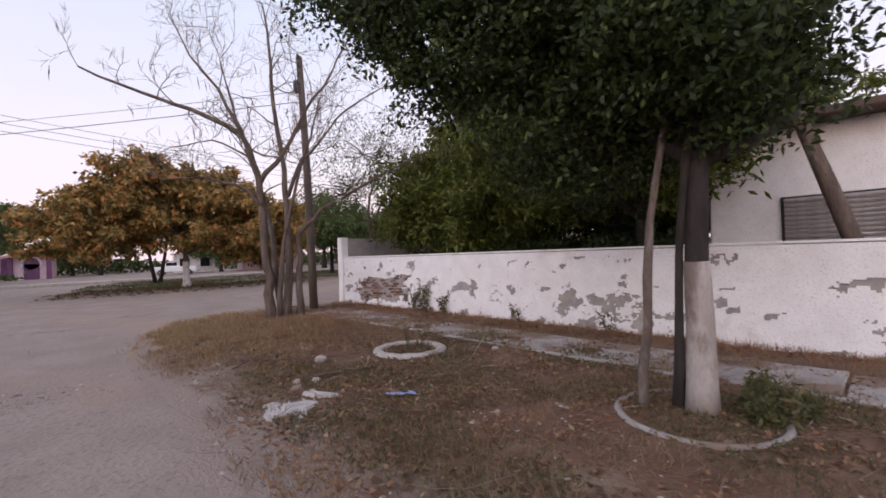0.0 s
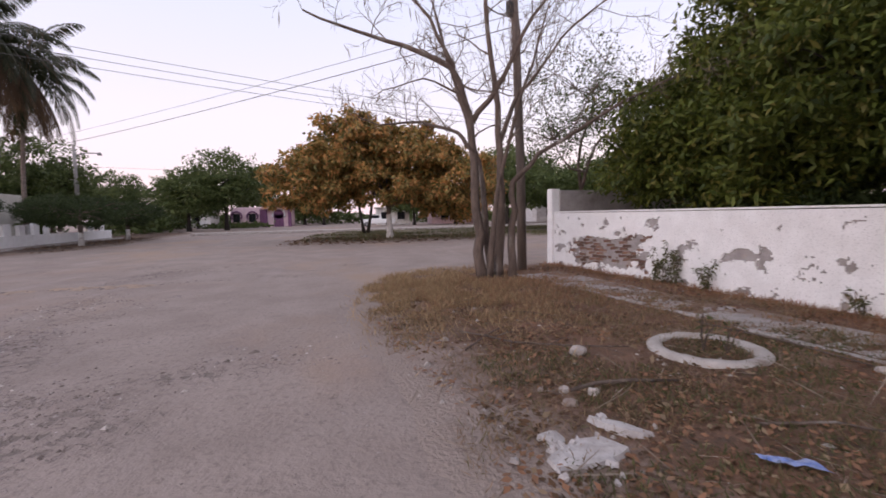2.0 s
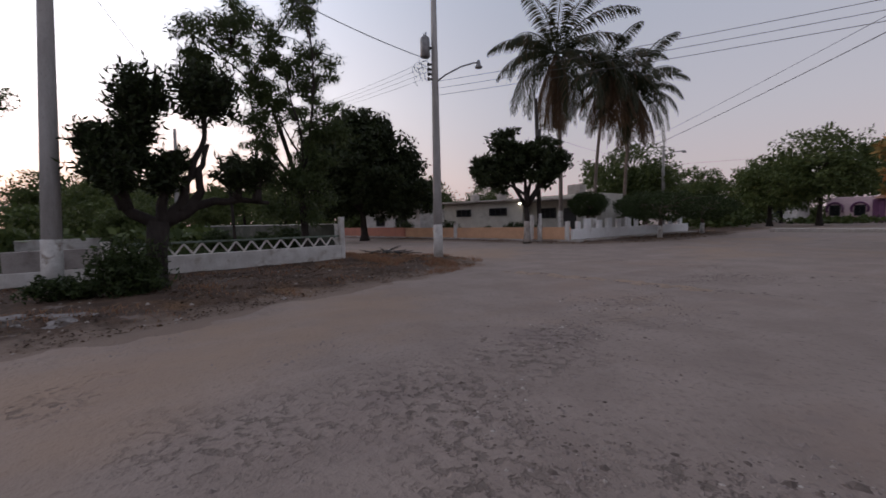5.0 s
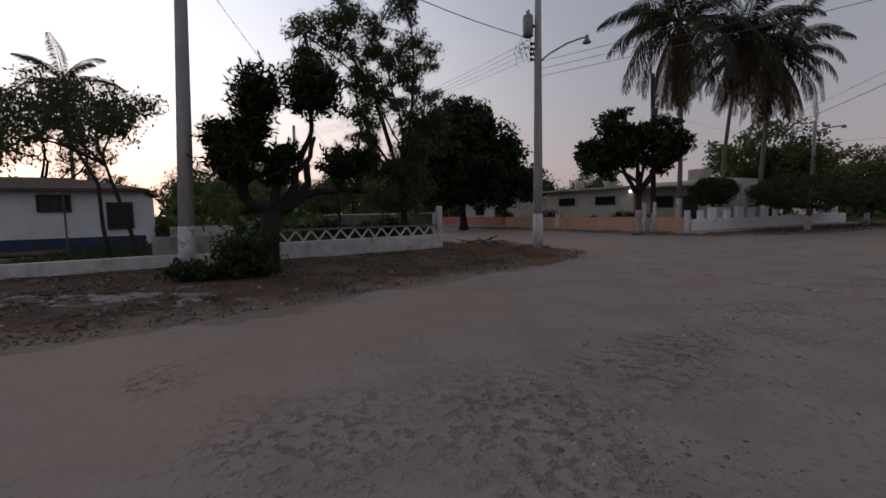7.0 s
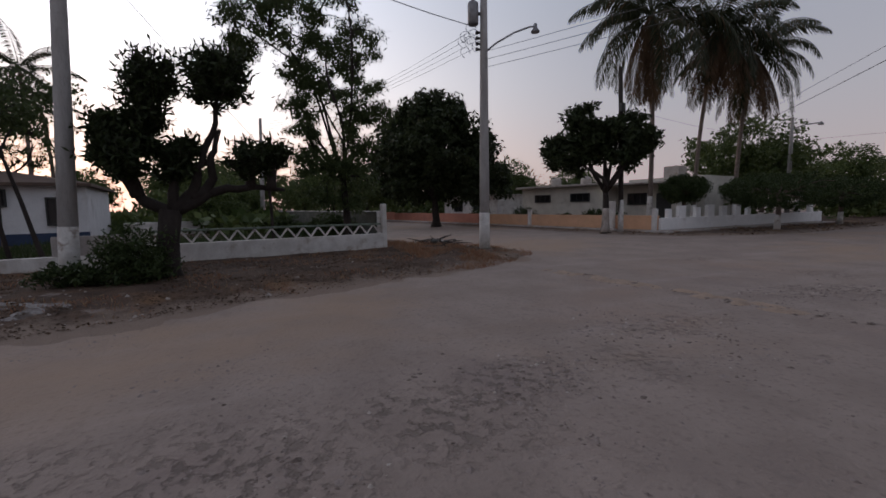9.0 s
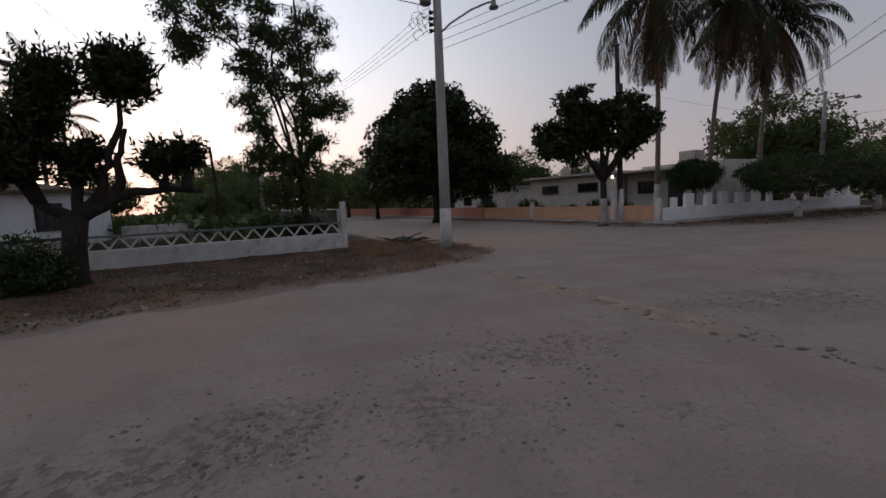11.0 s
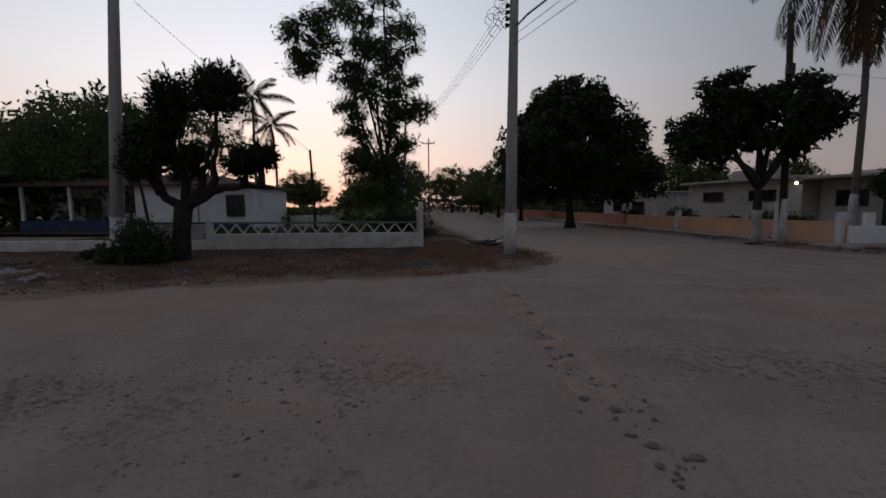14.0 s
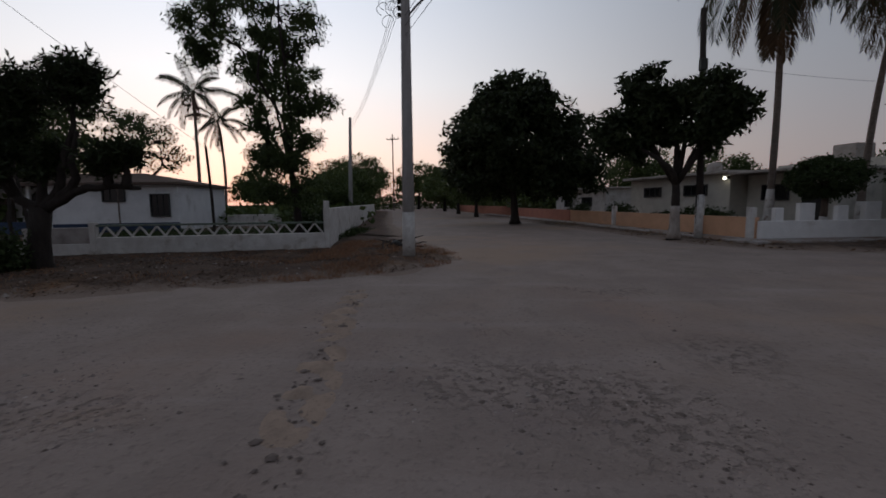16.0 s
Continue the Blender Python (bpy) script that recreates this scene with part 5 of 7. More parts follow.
# ---------------------------------------------------------------- palms
def palm(name, label, base, top, r, fronds, length, seed, paint=0.0, droop=1.0, dead=5, group="coconut palms"):
    rng = np.random.default_rng(seed)
    root = thing(name, base, label, "palm tree", group)
    b, t = np.array(base, float), np.array(top, float)
    bow = np.array([rng.normal() * 0.3, rng.normal() * 0.3, 0])
    pts = [b + (t - b) * q + bow * math.sin(math.pi * q) for q in np.linspace(-0.01, 1, 26)]
    rad = [r * (1.5 - 0.5 * min(1, i / 4)) * (1 - 0.3 * i / 25) * (1 + 0.05 * (i % 2)) for i in range(26)]
    part("trunk", Geo().tube(pts, rad, 10), M["palmbark"], root, smooth=True)
    if paint:
        k = max(2, int(paint / np.linalg.norm(t - b) * 26) + 2)
        part("painted_base", Geo().tube(pts[:k], [x + 0.008 for x in rad[:k]], 12), M["lime"], root, "white painted foot", smooth=True)
    for k in range(fronds + dead):
        old = k >= fronds
        az = k * 2.399 + rng.uniform(-0.3, 0.3)
        el = rng.uniform(-1.3, -0.7) if old else 1.3 - 1.95 * (k / fronds) ** 0.9
        L = length * (rng.uniform(0.75, 1.0) if old else rng.uniform(0.85, 1.1))
        n = 16
        p, ps = t + np.array([0, 0, 0.1]), []
        h = np.array([math.cos(az), math.sin(az), 0])
        for i in range(n + 1):
            ps.append(p)
            e = el - droop * 1.35 * (i / n) ** 1.3 if not old else el - 0.5 * i / n
            e = max(e, -1.5)
            p = p + (h * math.cos(e) + np.array([0, 0, math.sin(e)])) * L / n
        fr = Geo().tube(ps, list(np.linspace(0.045, 0.01, n + 1)), 4, False)
        ps = np.array(ps)
        m = 52
        f = np.linspace(0.12, 1, m) * n
        i0 = np.minimum(f.astype(int), n - 1)
        q = ps[i0] + (ps[i0 + 1] - ps[i0]) * (f - i0)[:, None]
        d = unit(ps[i0 + 1] - ps[i0])
        side_ = np.array([-math.sin(az), math.cos(az), 0.0])
        ll = L * 0.19 * np.sin(np.pi * np.clip(np.linspace(0.16, 0.95, m), 0, 1))[:, None] ** 0.6
        sag = rng.uniform(0.25, 0.8)
        for s in (-1, 1):
            dirn = unit(side_ * s * 0.75 + d * 0.55 + np.array([0, 0, -sag]) + rng.normal(size=(m, 3)) * 0.07)
            w = d * (0.0095 * L)
            tip = q + dirn * ll - np.array([0, 0, 0.3]) * ll
            midp = q + dirn * ll * 0.5
            quad = np.stack([q, midp + w, tip, midp - w], 1).reshape(-1, 3)
            fr.add(quad.tolist(), [(4 * a, 4 * a + 1, 4 * a + 2, 4 * a + 3) for a in range(m)])
        part("frond", fr, M["leaf_palmdry" if old else "leaf_palm"], root, "hanging dry frond" if old else "")
    return root


palm("coconut_palm", "tall coconut palm with drooping fronds and white painted foot", (-19.28, 26.48, 0.1), (-19.55, 26.5, 11.9), 0.135, 27, 5.3, 71, 1.6, 1.15, 13)
palm("coconut_palm", "tall coconut palm with hanging dry fronds", (-19.4, 30.1, 0.1), (-18.8, 30.8, 11.3), 0.125, 25, 4.5, 72, 1.2, 1.15, 20)
palm("coconut_palm", "coconut palm with a skirt of dry fronds", (-20.3, 34.9, 0.1), (-19.7, 35.1, 10.9), 0.14, 26, 4.7, 73, 1.0, 1.15, 20)
palm("coconut_palm", "distant coconut palm behind the white house", (-40.0, -9.8, 0.1), (-40.0, -9.8, 11.5), 0.16, 16, 3.6, 74, 0, 0.9, 3)
palm("coconut_palm", "distant leaning coconut palm behind the white house", (-46.0, -10.9, 0.1), (-46.2, -11.2, 10.1), 0.16, 14, 3.4, 75, 0, 0.9, 3)

# ---------------------------------------------------------------- orange and white wall of the corner plot
CX, CY = -16.7, 24.4
odir = Vector((-0.983, -0.185)).normalized()
oang = math.atan2(odir.y, odir.x)


def run(p, d, s, z, out=0.0):
    q = Vector(p) + d * s + Vector((d.y, -d.x)) * out
    return Matrix.Translation((q.x, q.y, z)) @ Matrix.Rotation(math.atan2(d.y, d.x), 4, "Z")


ow = thing("wall_orange", (CX, CY, 0), "low orange painted boundary wall along the side street", "wall", kind="structure")
part("masonry", Geo().box(run((CX, CY), odir, 7.5, 0.42), (15.0, 0.16, 0.84), 0.012), M["orange"], ow)
part("coping", Geo().box(run((CX, CY), odir, 7.5, 0.855), (15.0, 0.2, 0.04), 0.01), M["orange"], ow)
part("masonry", Geo().box(run((CX, CY), odir, 23, 0.45), (15.6, 0.16, 0.9), 0.012), M["salmon"], ow, "faded red painted stretch")
part("masonry", Geo().box(run((CX, CY), odir, 45, 0.5), (28, 0.16, 1.0), 0.012), M["salmon"], ow, "faded red painted stretch")
part("white_post", Geo().box(run((CX, CY), odir, 2.6, 0.85, -0.16), (0.26, 0.26, 1.6), 0.02), M["oldwhite"], ow)
for s in (0.12, 9.2):
    part("pillar", Geo().box(run((CX, CY), odir, s, 0.62, -0.12), (0.22, 0.24, 1.2), 0.015), M["oldwhite"], ow)
ndir = Vector((-0.1, 0.995)).normalized()
ww = thing("wall_corner_white", (CX, CY, 0), "low white boundary wall with stepped pillars", "wall", kind="structure")
part("masonry", Geo().box(run((CX + 0.1, CY), ndir, 8, 0.36), (16, 0.16, 0.78), 0.012), M["white"], ww)
for k, (u_, w_, h_) in enumerate([(0.7, 0.3, 1.15), (1.7, 0.55, 1.3), (3.0, 0.4, 1.2), (4.1, 0.6, 1.32), (5.3, 0.45, 1.25), (6.6, 0.5, 1.35), (7.7, 0.3, 1.2)]):
    part("pillar", Geo().box(run((CX + 0.1, CY), ndir, u_, h_ / 2 + 0.05, -0.06), (w_, 0.2, h_), 0.015), M["white"], ww)
for k in range(2):
    part("gate_post", Geo().box(run((CX + 0.1, CY), ndir, 13.2 + k * 1.6, 0.75, -0.1), (0.3, 0.26, 1.5), 0.015), M["white"], ww)
walk_c = thing("pavement_corner", (CX, CY, 0), "narrow pale concrete sidewalk round the corner plot", "pavement", kind="structure")
part("slab", Geo().box(run((CX, CY), odir, 18, 0.08, 0.0) @ Matrix.Translation((0, 0.62, 0)), (37.4, 1.0, 0.14), 0.02), M["concrete"], walk_c)
part("slab", Geo().box(run((CX + 0.1, CY), ndir, 7.2, 0.085, 0) @ Matrix.Translation((0, -0.62, 0)), (16.2, 1.0, 0.14), 0.02), M["concrete"], walk_c)


# ---------------------------------------------------------------- houses
def window(parent, m, w, h, bars=0, name="window"):
    fr = Geo()
    t = 0.07
    for dx, dz, sx, sz in ((0, h / 2, w + t, t), (0, -h / 2, w + t, t), (-w / 2, 0, t, h), (w / 2, 0, t, h)):
        fr.box(m @ Matrix.Translation((dx, 0, dz)), (sx, 0.1, sz), 0.008)
    win = part(name, fr, M["darkmetal"], parent, "dark window with thin frame")
    part("pane", Geo().box(m @ Matrix.Translation((0, 0.03, 0)), (w, 0.02, h), 0.002), M["glass"], win)
    for k in range(bars):
        part("bar", Geo().box(m @ Matrix.Translation((-w / 2 + (k + 1) * w / (bars + 1), -0.01, 0)), (0.03, 0.03, h), 0.004), M["darkmetal"], win)
    return win


hd = Vector((0.965, 0.262)).normalized()
hang = math.atan2(hd.y, hd.x)
HP = Vector((-31.9, 25.65))


def hpose(s, z, back=0.0):
    q = HP + hd * s + Vector((-hd.y, hd.x)) * back
    return Matrix.Translation((q.x, q.y, z)) @ Matrix.Rotation(hang, 4, "Z")


house = thing("house", (HP.x + 4, HP.y + 3, 0), "flat-roofed cream single-storey house behind the orange wall", "house")
part("wall", Geo().box(hpose(4.0, 1.35, 3.1), (8.0, 6.0, 2.9), 0.03), M["cream"], house)
part("roof", Geo().box(hpose(4.0, 2.88, 2.95), (8.5, 6.7, 0.16), 0.03), M["paleconc"], house, "thin flat concrete roof slab")
part("porch_wall", Geo().box(hpose(10.2, 1.3, 3.6), (4.3, 5.0, 2.8), 0.03), M["cream"], house)
part("porch_roof", Geo().box(hpose(10.2, 2.78, 3.0), (4.8, 6.6, 0.15), 0.03), M["paleconc"], house)
window(house, hpose(2.25, 1.98, 0.06), 1.5, 0.55, 2)
window(house, hpose(5.75, 2.0, 0.06), 1.6, 0.55, 2)
window(house, hpose(9.6, 1.8, 1.06), 1.3, 0.7, 2)
part("door", Geo().box(hpose(11.4, 1.1, 1.06), (0.95, 0.08, 2.05), 0.01), M["darkmetal"], house)
for s, b in ((2.0, 2.0), (4.6, 2.4)):
    q = hpose(s, 0, b).translation
    part("water_tank", Geo().lathe((q.x, q.y, 2.95), [(0.4, 0), (0.42, 0.1), (0.42, 0.5), (0.32, 0.66), (0.12, 0.72)], 16), M["paleconc"], house, smooth=True)
bulb = thing("porch_light", (-24.2, 27.62, 2.5), "small lit porch lamp on the cream house", "lamp")
part("bulb", Geo().lathe((-24.2, 27.55, 2.48), [(0.03, 0), (0.08, 0.04), (0.09, 0.1), (0.04, 0.16)], 12), lamp_glow, bulb, smooth=True)
part("lamp_base", Geo().box(pose(-24.17, 27.66, 2.6, 0, 0, 15), (0.12, 0.16, 0.14), 0.01), M["darkmetal"], bulb)
house2 = thing("house", (-36, 24.5, 0), "low pale house further along the side street", "house")
q2 = lambda s, z, b=0.0: hpose(s, z, b)
part("wall", Geo().box(q2(-7.0, 1.15, 2.6), (8.0, 5, 2.5), 0.03), M["oldwhite"], house2)
part("roof", Geo().box(q2(-7.0, 2.46, 2.4), (8.6, 5.8, 0.14), 0.03), M["paleconc"], house2)
window(house2, q2(-5.6, 1.4, 0.06), 1.4, 0.7, 1)
window(house2, q2(-8.6, 1.4, 0.06), 1.2, 0.8, 1)
tower = thing("water_tower", (-23.3, 33.0, 0), "pale rooftop tank block behind the trees", "building")
part("wall", Geo().box(pose(-23.6, 34.0, 1.6, 0, 0, 12), (5.5, 4.5, 3.3), 0.03), M["cream"], tower)
part("tank", Geo().box(pose(-23.2, 32.9, 3.65, 0, 0, 12), (1.1, 1.1, 0.8), 0.04), M["paleconc"], tower)

# white house with blue foot in the west plot
WD = Vector((0.17, -0.985)).normalized()
W0 = Vector((-24.8, -1.7))
wang = math.atan2(WD.y, WD.x)


def hw(s, z, back=0.0):
    q = W0 + WD * s + Vector((WD.y, -WD.x)) * back
    return Matrix.Translation((q.x, q.y, z)) @ Matrix.Rotation(wang, 4, "Z")


wh = thing("white_house", (W0.x, W0.y - 5, 0), "white house with blue painted foot and low terracotta roof", "house")
part("wall", Geo().box(hw(3.3, 1.4, 3.5), (6.6, 7, 2.8), 0.03), M["housewhite"], wh)
part("porch_wall", Geo().box(hw(9.8, 1.4, 4.6), (6.4, 4.8, 2.8), 0.03), M["housewhite"], wh, "wall set back under the porch")
part("porch_parapet", Geo().box(hw(9.8, 0.4, 0.1), (6.4, 0.14, 0.8), 0.015), M["blue"], wh, "low dark blue porch wall")
for k in range(3):
    part("porch_post", Geo().box(hw(7.6 + k * 2.6, 1.75, 0.1), (0.16, 0.15, 1.95), 0.01), M["housewhite"], wh)
part("blue_foot", Geo().box(hw(3.25, 0.33, -0.012), (6.5, 0.03, 0.62), 0.004), M["blue"], wh, "dark blue painted foot")
vs = []
for s, b, z in ((-0.25, -0.45, 2.72), (13.7, -0.45, 2.72), (13.7, 7.8, 2.72), (-0.25, 7.8, 2.72), (3.4, 3.5, 3.6), (9.8, 3.5, 3.6), (-0.25, -0.45, 2.86), (13.7, -0.45, 2.86), (13.7, 7.8, 2.86), (-0.25, 7.8, 2.86)):
    vs.append(hw(s, z, b).translation)
part("roof", Geo().add(vs, [(6, 7, 5, 4), (7, 8, 5), (8, 9, 4, 5), (9, 6, 4), (0, 1, 7, 6), (1, 2, 8, 7), (2, 3, 9, 8), (3, 0, 6, 9), (3, 2, 1, 0)]), M["tile"], wh, "low hipped terracotta roof")
window(wh, hw(0.95, 1.6, -0.06) @ Matrix.Rotation(math.pi, 4, "Z"), 0.95, 1.2, 2)
window(wh, hw(3.3, 2.2, -0.06) @ Matrix.Rotation(math.pi, 4, "Z"), 1.1, 0.7, 2)
window(wh, hw(8.4, 1.75, 2.14) @ Matrix.Rotation(math.pi, 4, "Z"), 1.2, 1.1, 2)
part("door", Geo().box(hw(10.4, 1.1, 2.17), (0.95, 0.06, 2.0), 0.01), M["wood"], wh)
part("porch_post", Geo().tube([tuple(hw(2.9, 0.0, -0.38).translation), tuple(hw(2.9, 2.75, -0.38).translation)], 0.04, 8), M["wood"], wh)

# white yard building in the east plot
yb = thing("yard_building", (11, 2, 0), "white flaking building with a louvred window behind the wall", "house")
bdir = Vector((0.17, -0.985)).normalized()
B0 = Vector((9.95, 4.25))


def yp(s, z, back=0.0):
    q = B0 + bdir * s + Vector((-bdir.y, bdir.x)) * back
    return Matrix.Translation((q.x, q.y, z)) @ Matrix.Rotation(math.atan2(bdir.y, bdir.x), 4, "Z")


part("wall", Geo().box(yp(4.0, 1.65, 2.5), (8.0, 5, 3.5), 0.03), M["white"], yb, "white plaster with grey stains")
part("roof", Geo().box(yp(4.0, 3.46, 2.3), (8.5, 5.8, 0.12), 0.02), M["tile"], yb, "thin dark red roof edge")
# dark panel on the wall face in place of the shaded opening behind the slats
part("recess", Geo().box(yp(2.3, 1.75, -0.01), (2.4, 0.06, 0.95), 0.005), M["darkmetal"], yb)
slat_mesh = Geo().box(Matrix(), (2.3, 0.1, 0.05), 0.005).mesh("slat", M["render"])
for k in range(12):
    ob = part("slat", slat_mesh, None, yb)
    ob.matrix_parent_inverse = Matrix.Translation(-yb.location)
    ob.matrix_basis = yp(2.3, 1.33 + k * 0.075, -0.06) @ Matrix.Rotation(0.5, 4, "X")

# pink house beyond the plaza
ph = thing("pink_house", (-13.5, 79, 0), "distant pink house with purple trim and a porch arch", "house")
part("wall", Geo().box(pose(-15.0, 80.5, 1.5), (9, 6, 3.4), 0.05), M["pink"], ph)
part("porch", Geo().box(pose(-12.2, 77.2, 1.4), (4.0, 1.0, 3.0), 0.05), M["pink"], ph)
part("doorway", Geo().box(pose(-12.0, 76.68, 1.0), (1.5, 0.08, 2.0), 0.02).tube([(-12.0, 76.72, 2.0), (-12.0, 76.64, 2.0)], 0.75, 18), M["purple"], ph, "dark purple arched doorway")
for x, z, r in ((-12.0, 2.0, 0.95), (-16.2, 1.7, 0.8), (-18.6, 1.7, 0.8)):
    part("arch", Geo().tube([(x + r * math.cos(q), 76.6 if x > -13 else 77.42, z + r * math.sin(q)) for q in np.linspace(-0.5, math.pi + 0.5, 20)], 0.13, 6), M["housewhite"] if x > -13 else M["purple"], ph, "painted arch moulding", smooth=True)
part("purple_panel", Geo().box(pose(-14.6, 77.4, 1.5), (0.9, 0.1, 2.6), 0.02), M["purple"], ph)
for x in (-14.0, -10.3):
    part("column", Geo().box(pose(x, 76.6, 1.4), (0.5, 0.4, 2.9), 0.04), M["purple"], ph)
vs = [(-14.8, 75.9, 2.9), (-9.5, 75.9, 2.9), (-9.5, 78.5, 2.9), (-14.8, 78.5, 2.9), (-12.2, 77.2, 4.0)]
part("porch_roof", Geo().add(vs, [(0, 1, 4), (1, 2, 4), (2, 3, 4), (3, 0, 4), (3, 2, 1, 0)]), M["clay"], ph)
for x in (-18.6, -16.2):
    window(ph, pose(x, 77.45, 1.5), 1.0, 1.3, 1)
plaza = thing("plaza_kerb", (10, 46, 0), "long pale concrete kerb of the plaza", "pavement", kind="structure")
for a, b, w in (((-13.5, 43.5), (12, 45.8), 1.2), ((12, 45.8), (60, 54), 1.2)):
    d = Vector(b) - Vector(a)
    part("kerbstone", Geo().box(Matrix.Translation(((a[0] + b[0]) / 2, (a[1] + b[1]) / 2, 0.1)) @ Matrix.Rotation(math.atan2(d.y, d.x), 4, "Z"), (d.length, w, 0.3), 0.03), M["paleconc"], plaza)
for x, y, w, h, mt, nm in ((6.0, 73, 5, 2.6, "oldwhite", "pale low house in the distance"), (16, 72, 8, 2.6, "pink", "low distant pink wall and house"), (33, 70, 9, 2.8, "oldwhite", "pale low house in the distance"), (-30, 88, 10, 3, "oldwhite", "pale low house in the distance")):
    hh = thing("house", (x, y, 0), nm, "house")
    part("wall", Geo().box(pose(x, y, h / 2), (w, 5, h), 0.05), M[mt], hh)
    part("roof", Geo().box(pose(x, y, h + 0.08), (w + 0.6, 5.6, 0.16), 0.03), M["paleconc"], hh)
    window(hh, pose(x - w * 0.25, y - 2.54, h * 0.55), 1.1, 1.1, 1)
    window(hh, pose(x + w * 0.25, y - 2.54, h * 0.55), 1.1, 1.1, 1)


# ---------------------------------------------------------------- clipped trees and far trees
def topiary(base, r, h, label, seed):
    rng = np.random.default_rng(seed)
    root = thing("clipped_tree", base, label, "tree", "clipped trees")
    z0 = base[2]
    part("trunk", Geo().tube([(base[0], base[1], z0 - 0.1), (base[0] + 0.03, base[1], z0 + 0.6), (base[0], base[1] + 0.05, h - 1.0)], [0.15, 0.12, 0.1], 9), M["bark"], root, smooth=True)
    part("painted_base", Geo().tube([(base[0], base[1], z0 - 0.05), (base[0] + 0.03, base[1], z0 + 0.75)], [0.158, 0.126], 10), M["lime"], root, "white painted foot", smooth=True)
    g = Geo()
    P, cen = crown_points(rng, [(base[0], base[1], h - r[2], *r)], 420, 40, 0.16, 0.7)
    for c in cen[:16]:
        limb(g, rng, (base[0], base[1], h - 1.1), c, 0.05, 0.01, 5, 0.05, 3)
    part("limbs", g, M["bark"], root)
    part("crown", cloud_mesh("crown", leaves(rng, P, 0.09, 0.05, 0), M["leaf_hedge"]), None, root)


topiary((-14.3, 29.6, 0.08), (2.35, 2.2, 0.85), 2.85, "flat-topped clipped tree with white painted trunk", 81)
topiary((-18.0, 27.6, 0.08), (1.15, 1.1, 0.75), 3.0, "round clipped tree behind the white wall", 82)
topiary((-17.6, 33.5, 0.08), (2.3, 2.0, 0.9), 3.1, "wide clipped tree behind the white wall", 83)
topiary((-15.2, 36.5, 0.08), (2.2, 2.0, 0.85), 2.8, "flat-topped clipped tree along the avenue", 84)
far_specs = [(6.0, 4.2, 3.6, 1), (7.5, 4.6, 4.0, 2), (5.0, 3.8, 3.0, 3)]
protos = []
for h, r, rz, sd in far_specs:
    blobs = [(0, 0, h * 0.62, r * 0.7, r * 0.7, rz * 0.62), (r * 0.45, 0.3, h * 0.5, r * 0.5, r * 0.5, rz * 0.45), (-r * 0.45, -0.4, h * 0.55, r * 0.5, r * 0.55, rz * 0.5), (0.2, r * 0.4, h * 0.52, r * 0.5, r * 0.5, rz * 0.42), (0, -r * 0.4, h * 0.5, r * 0.5, r * 0.5, rz * 0.4)]
    protos.append((blobs, h, sd))
spots = [(-23.8, 41, 0.84, 1), (-19.5, 60, 0.95, 0), (-15.8, 62, 1.05, 1), (-30, 66, 0.8, 1), (-23.5, 75, 0.8, 0), (-5.5, 84, 1.0, 1), (-9.5, 90, 1.0, 2), (9, 68, 0.9, 0), (15, 66, 0.9, 2), (21, 60, 1.1, 1), (28, 58, 1.0, 0), (33, 45, 1.0, 1), (20, 36, 0.9, 2), (27, 38, 1.0, 0), (14, 37, 0.7, 1),
         (-36, 34, 0.62, 0), (-44, 31, 0.7, 1), (-52, 27, 0.7, 2), (-46, 15.5, 0.75, 0), (-58, 13.5, 0.8, 1), (-75, 11, 1.0, 2), (-50, 1.0, 0.75, 0), (-66, -1, 0.9, 1), (-42, 1.5, 0.55, 2), (-36, 3.5, 0.5, 0), (-80, -8, 1.0, 1), (-60, -14, 0.8, 0), (-42, -14, 0.6, 2),
         (-27, -13.5, 0.95, 1), (-22.5, -18, 1.0, 0), (-34, -22, 0.8, 1), (-31, 3.0, 0.42, 2), (-100, 4, 1.1, 1), (-100, 14, 1.1, 0), (-100, -12, 1.1, 2), (-40, 70, 1.0, 0), (-20, 95, 1.2, 1), (40, 62, 1.3, 0), (45, 30, 1.2, 1)]
airy = make_tree("airy_tree", "spreading thin-leaved tree with slim leaning stems inside the fence", (-13.9, 0.9, 0.1), (-14.3, 0.1, 2.9), 0.06,
                 [(-15.4, -1.4, 4.5, 1.5, 1.6, 0.9), (-15.2, -3.6, 4.1, 1.4, 1.5, 0.8), (-14.2, 0.3, 4.1, 0.8, 0.8, 0.5), (-16.2, 0.0, 5.0, 1.1, 1.1, 0.6), (-14.6, -2.6, 3.3, 1.0, 1.2, 0.5), (-15.8, -5.2, 3.5, 1.2, 1.2, 0.8)], "leaf_feather", "darkbark", 220, 62, 0.34, (0.13, 0.05), 58, 0, 0.25, 0.5, twigs=150)
part("second_stem", Geo().tube([(-14.0, 0.2, -0.05), (-14.05, 0.0, 1.2), (-14.3, -0.1, 2.4), (-14.8, -0.9, 3.8)], [0.06, 0.05, 0.045, 0.03], 8), M["darkbark"], airy, smooth=True)
make_tree("sparse_tree", "sparse thin-leaved tree behind the white house", (-29.5, -7.6, 0.1), (-29.4, -7.5, 3.0), 0.13,
          [(-28.4, -6.2, 6.2, 2.0, 2.0, 1.4), (-29.6, -8.4, 7.0, 2.2, 2.2, 1.5), (-27.6, -4.6, 5.4, 1.5, 1.5, 0.9), (-30.0, -5.8, 4.6, 1.6, 1.6, 1.0)], "leaf_feather", "darkbark", 120, 44, 0.4, (0.2, 0.07), 59, 0, 0.3, 0.4, twigs=120)
made = {}
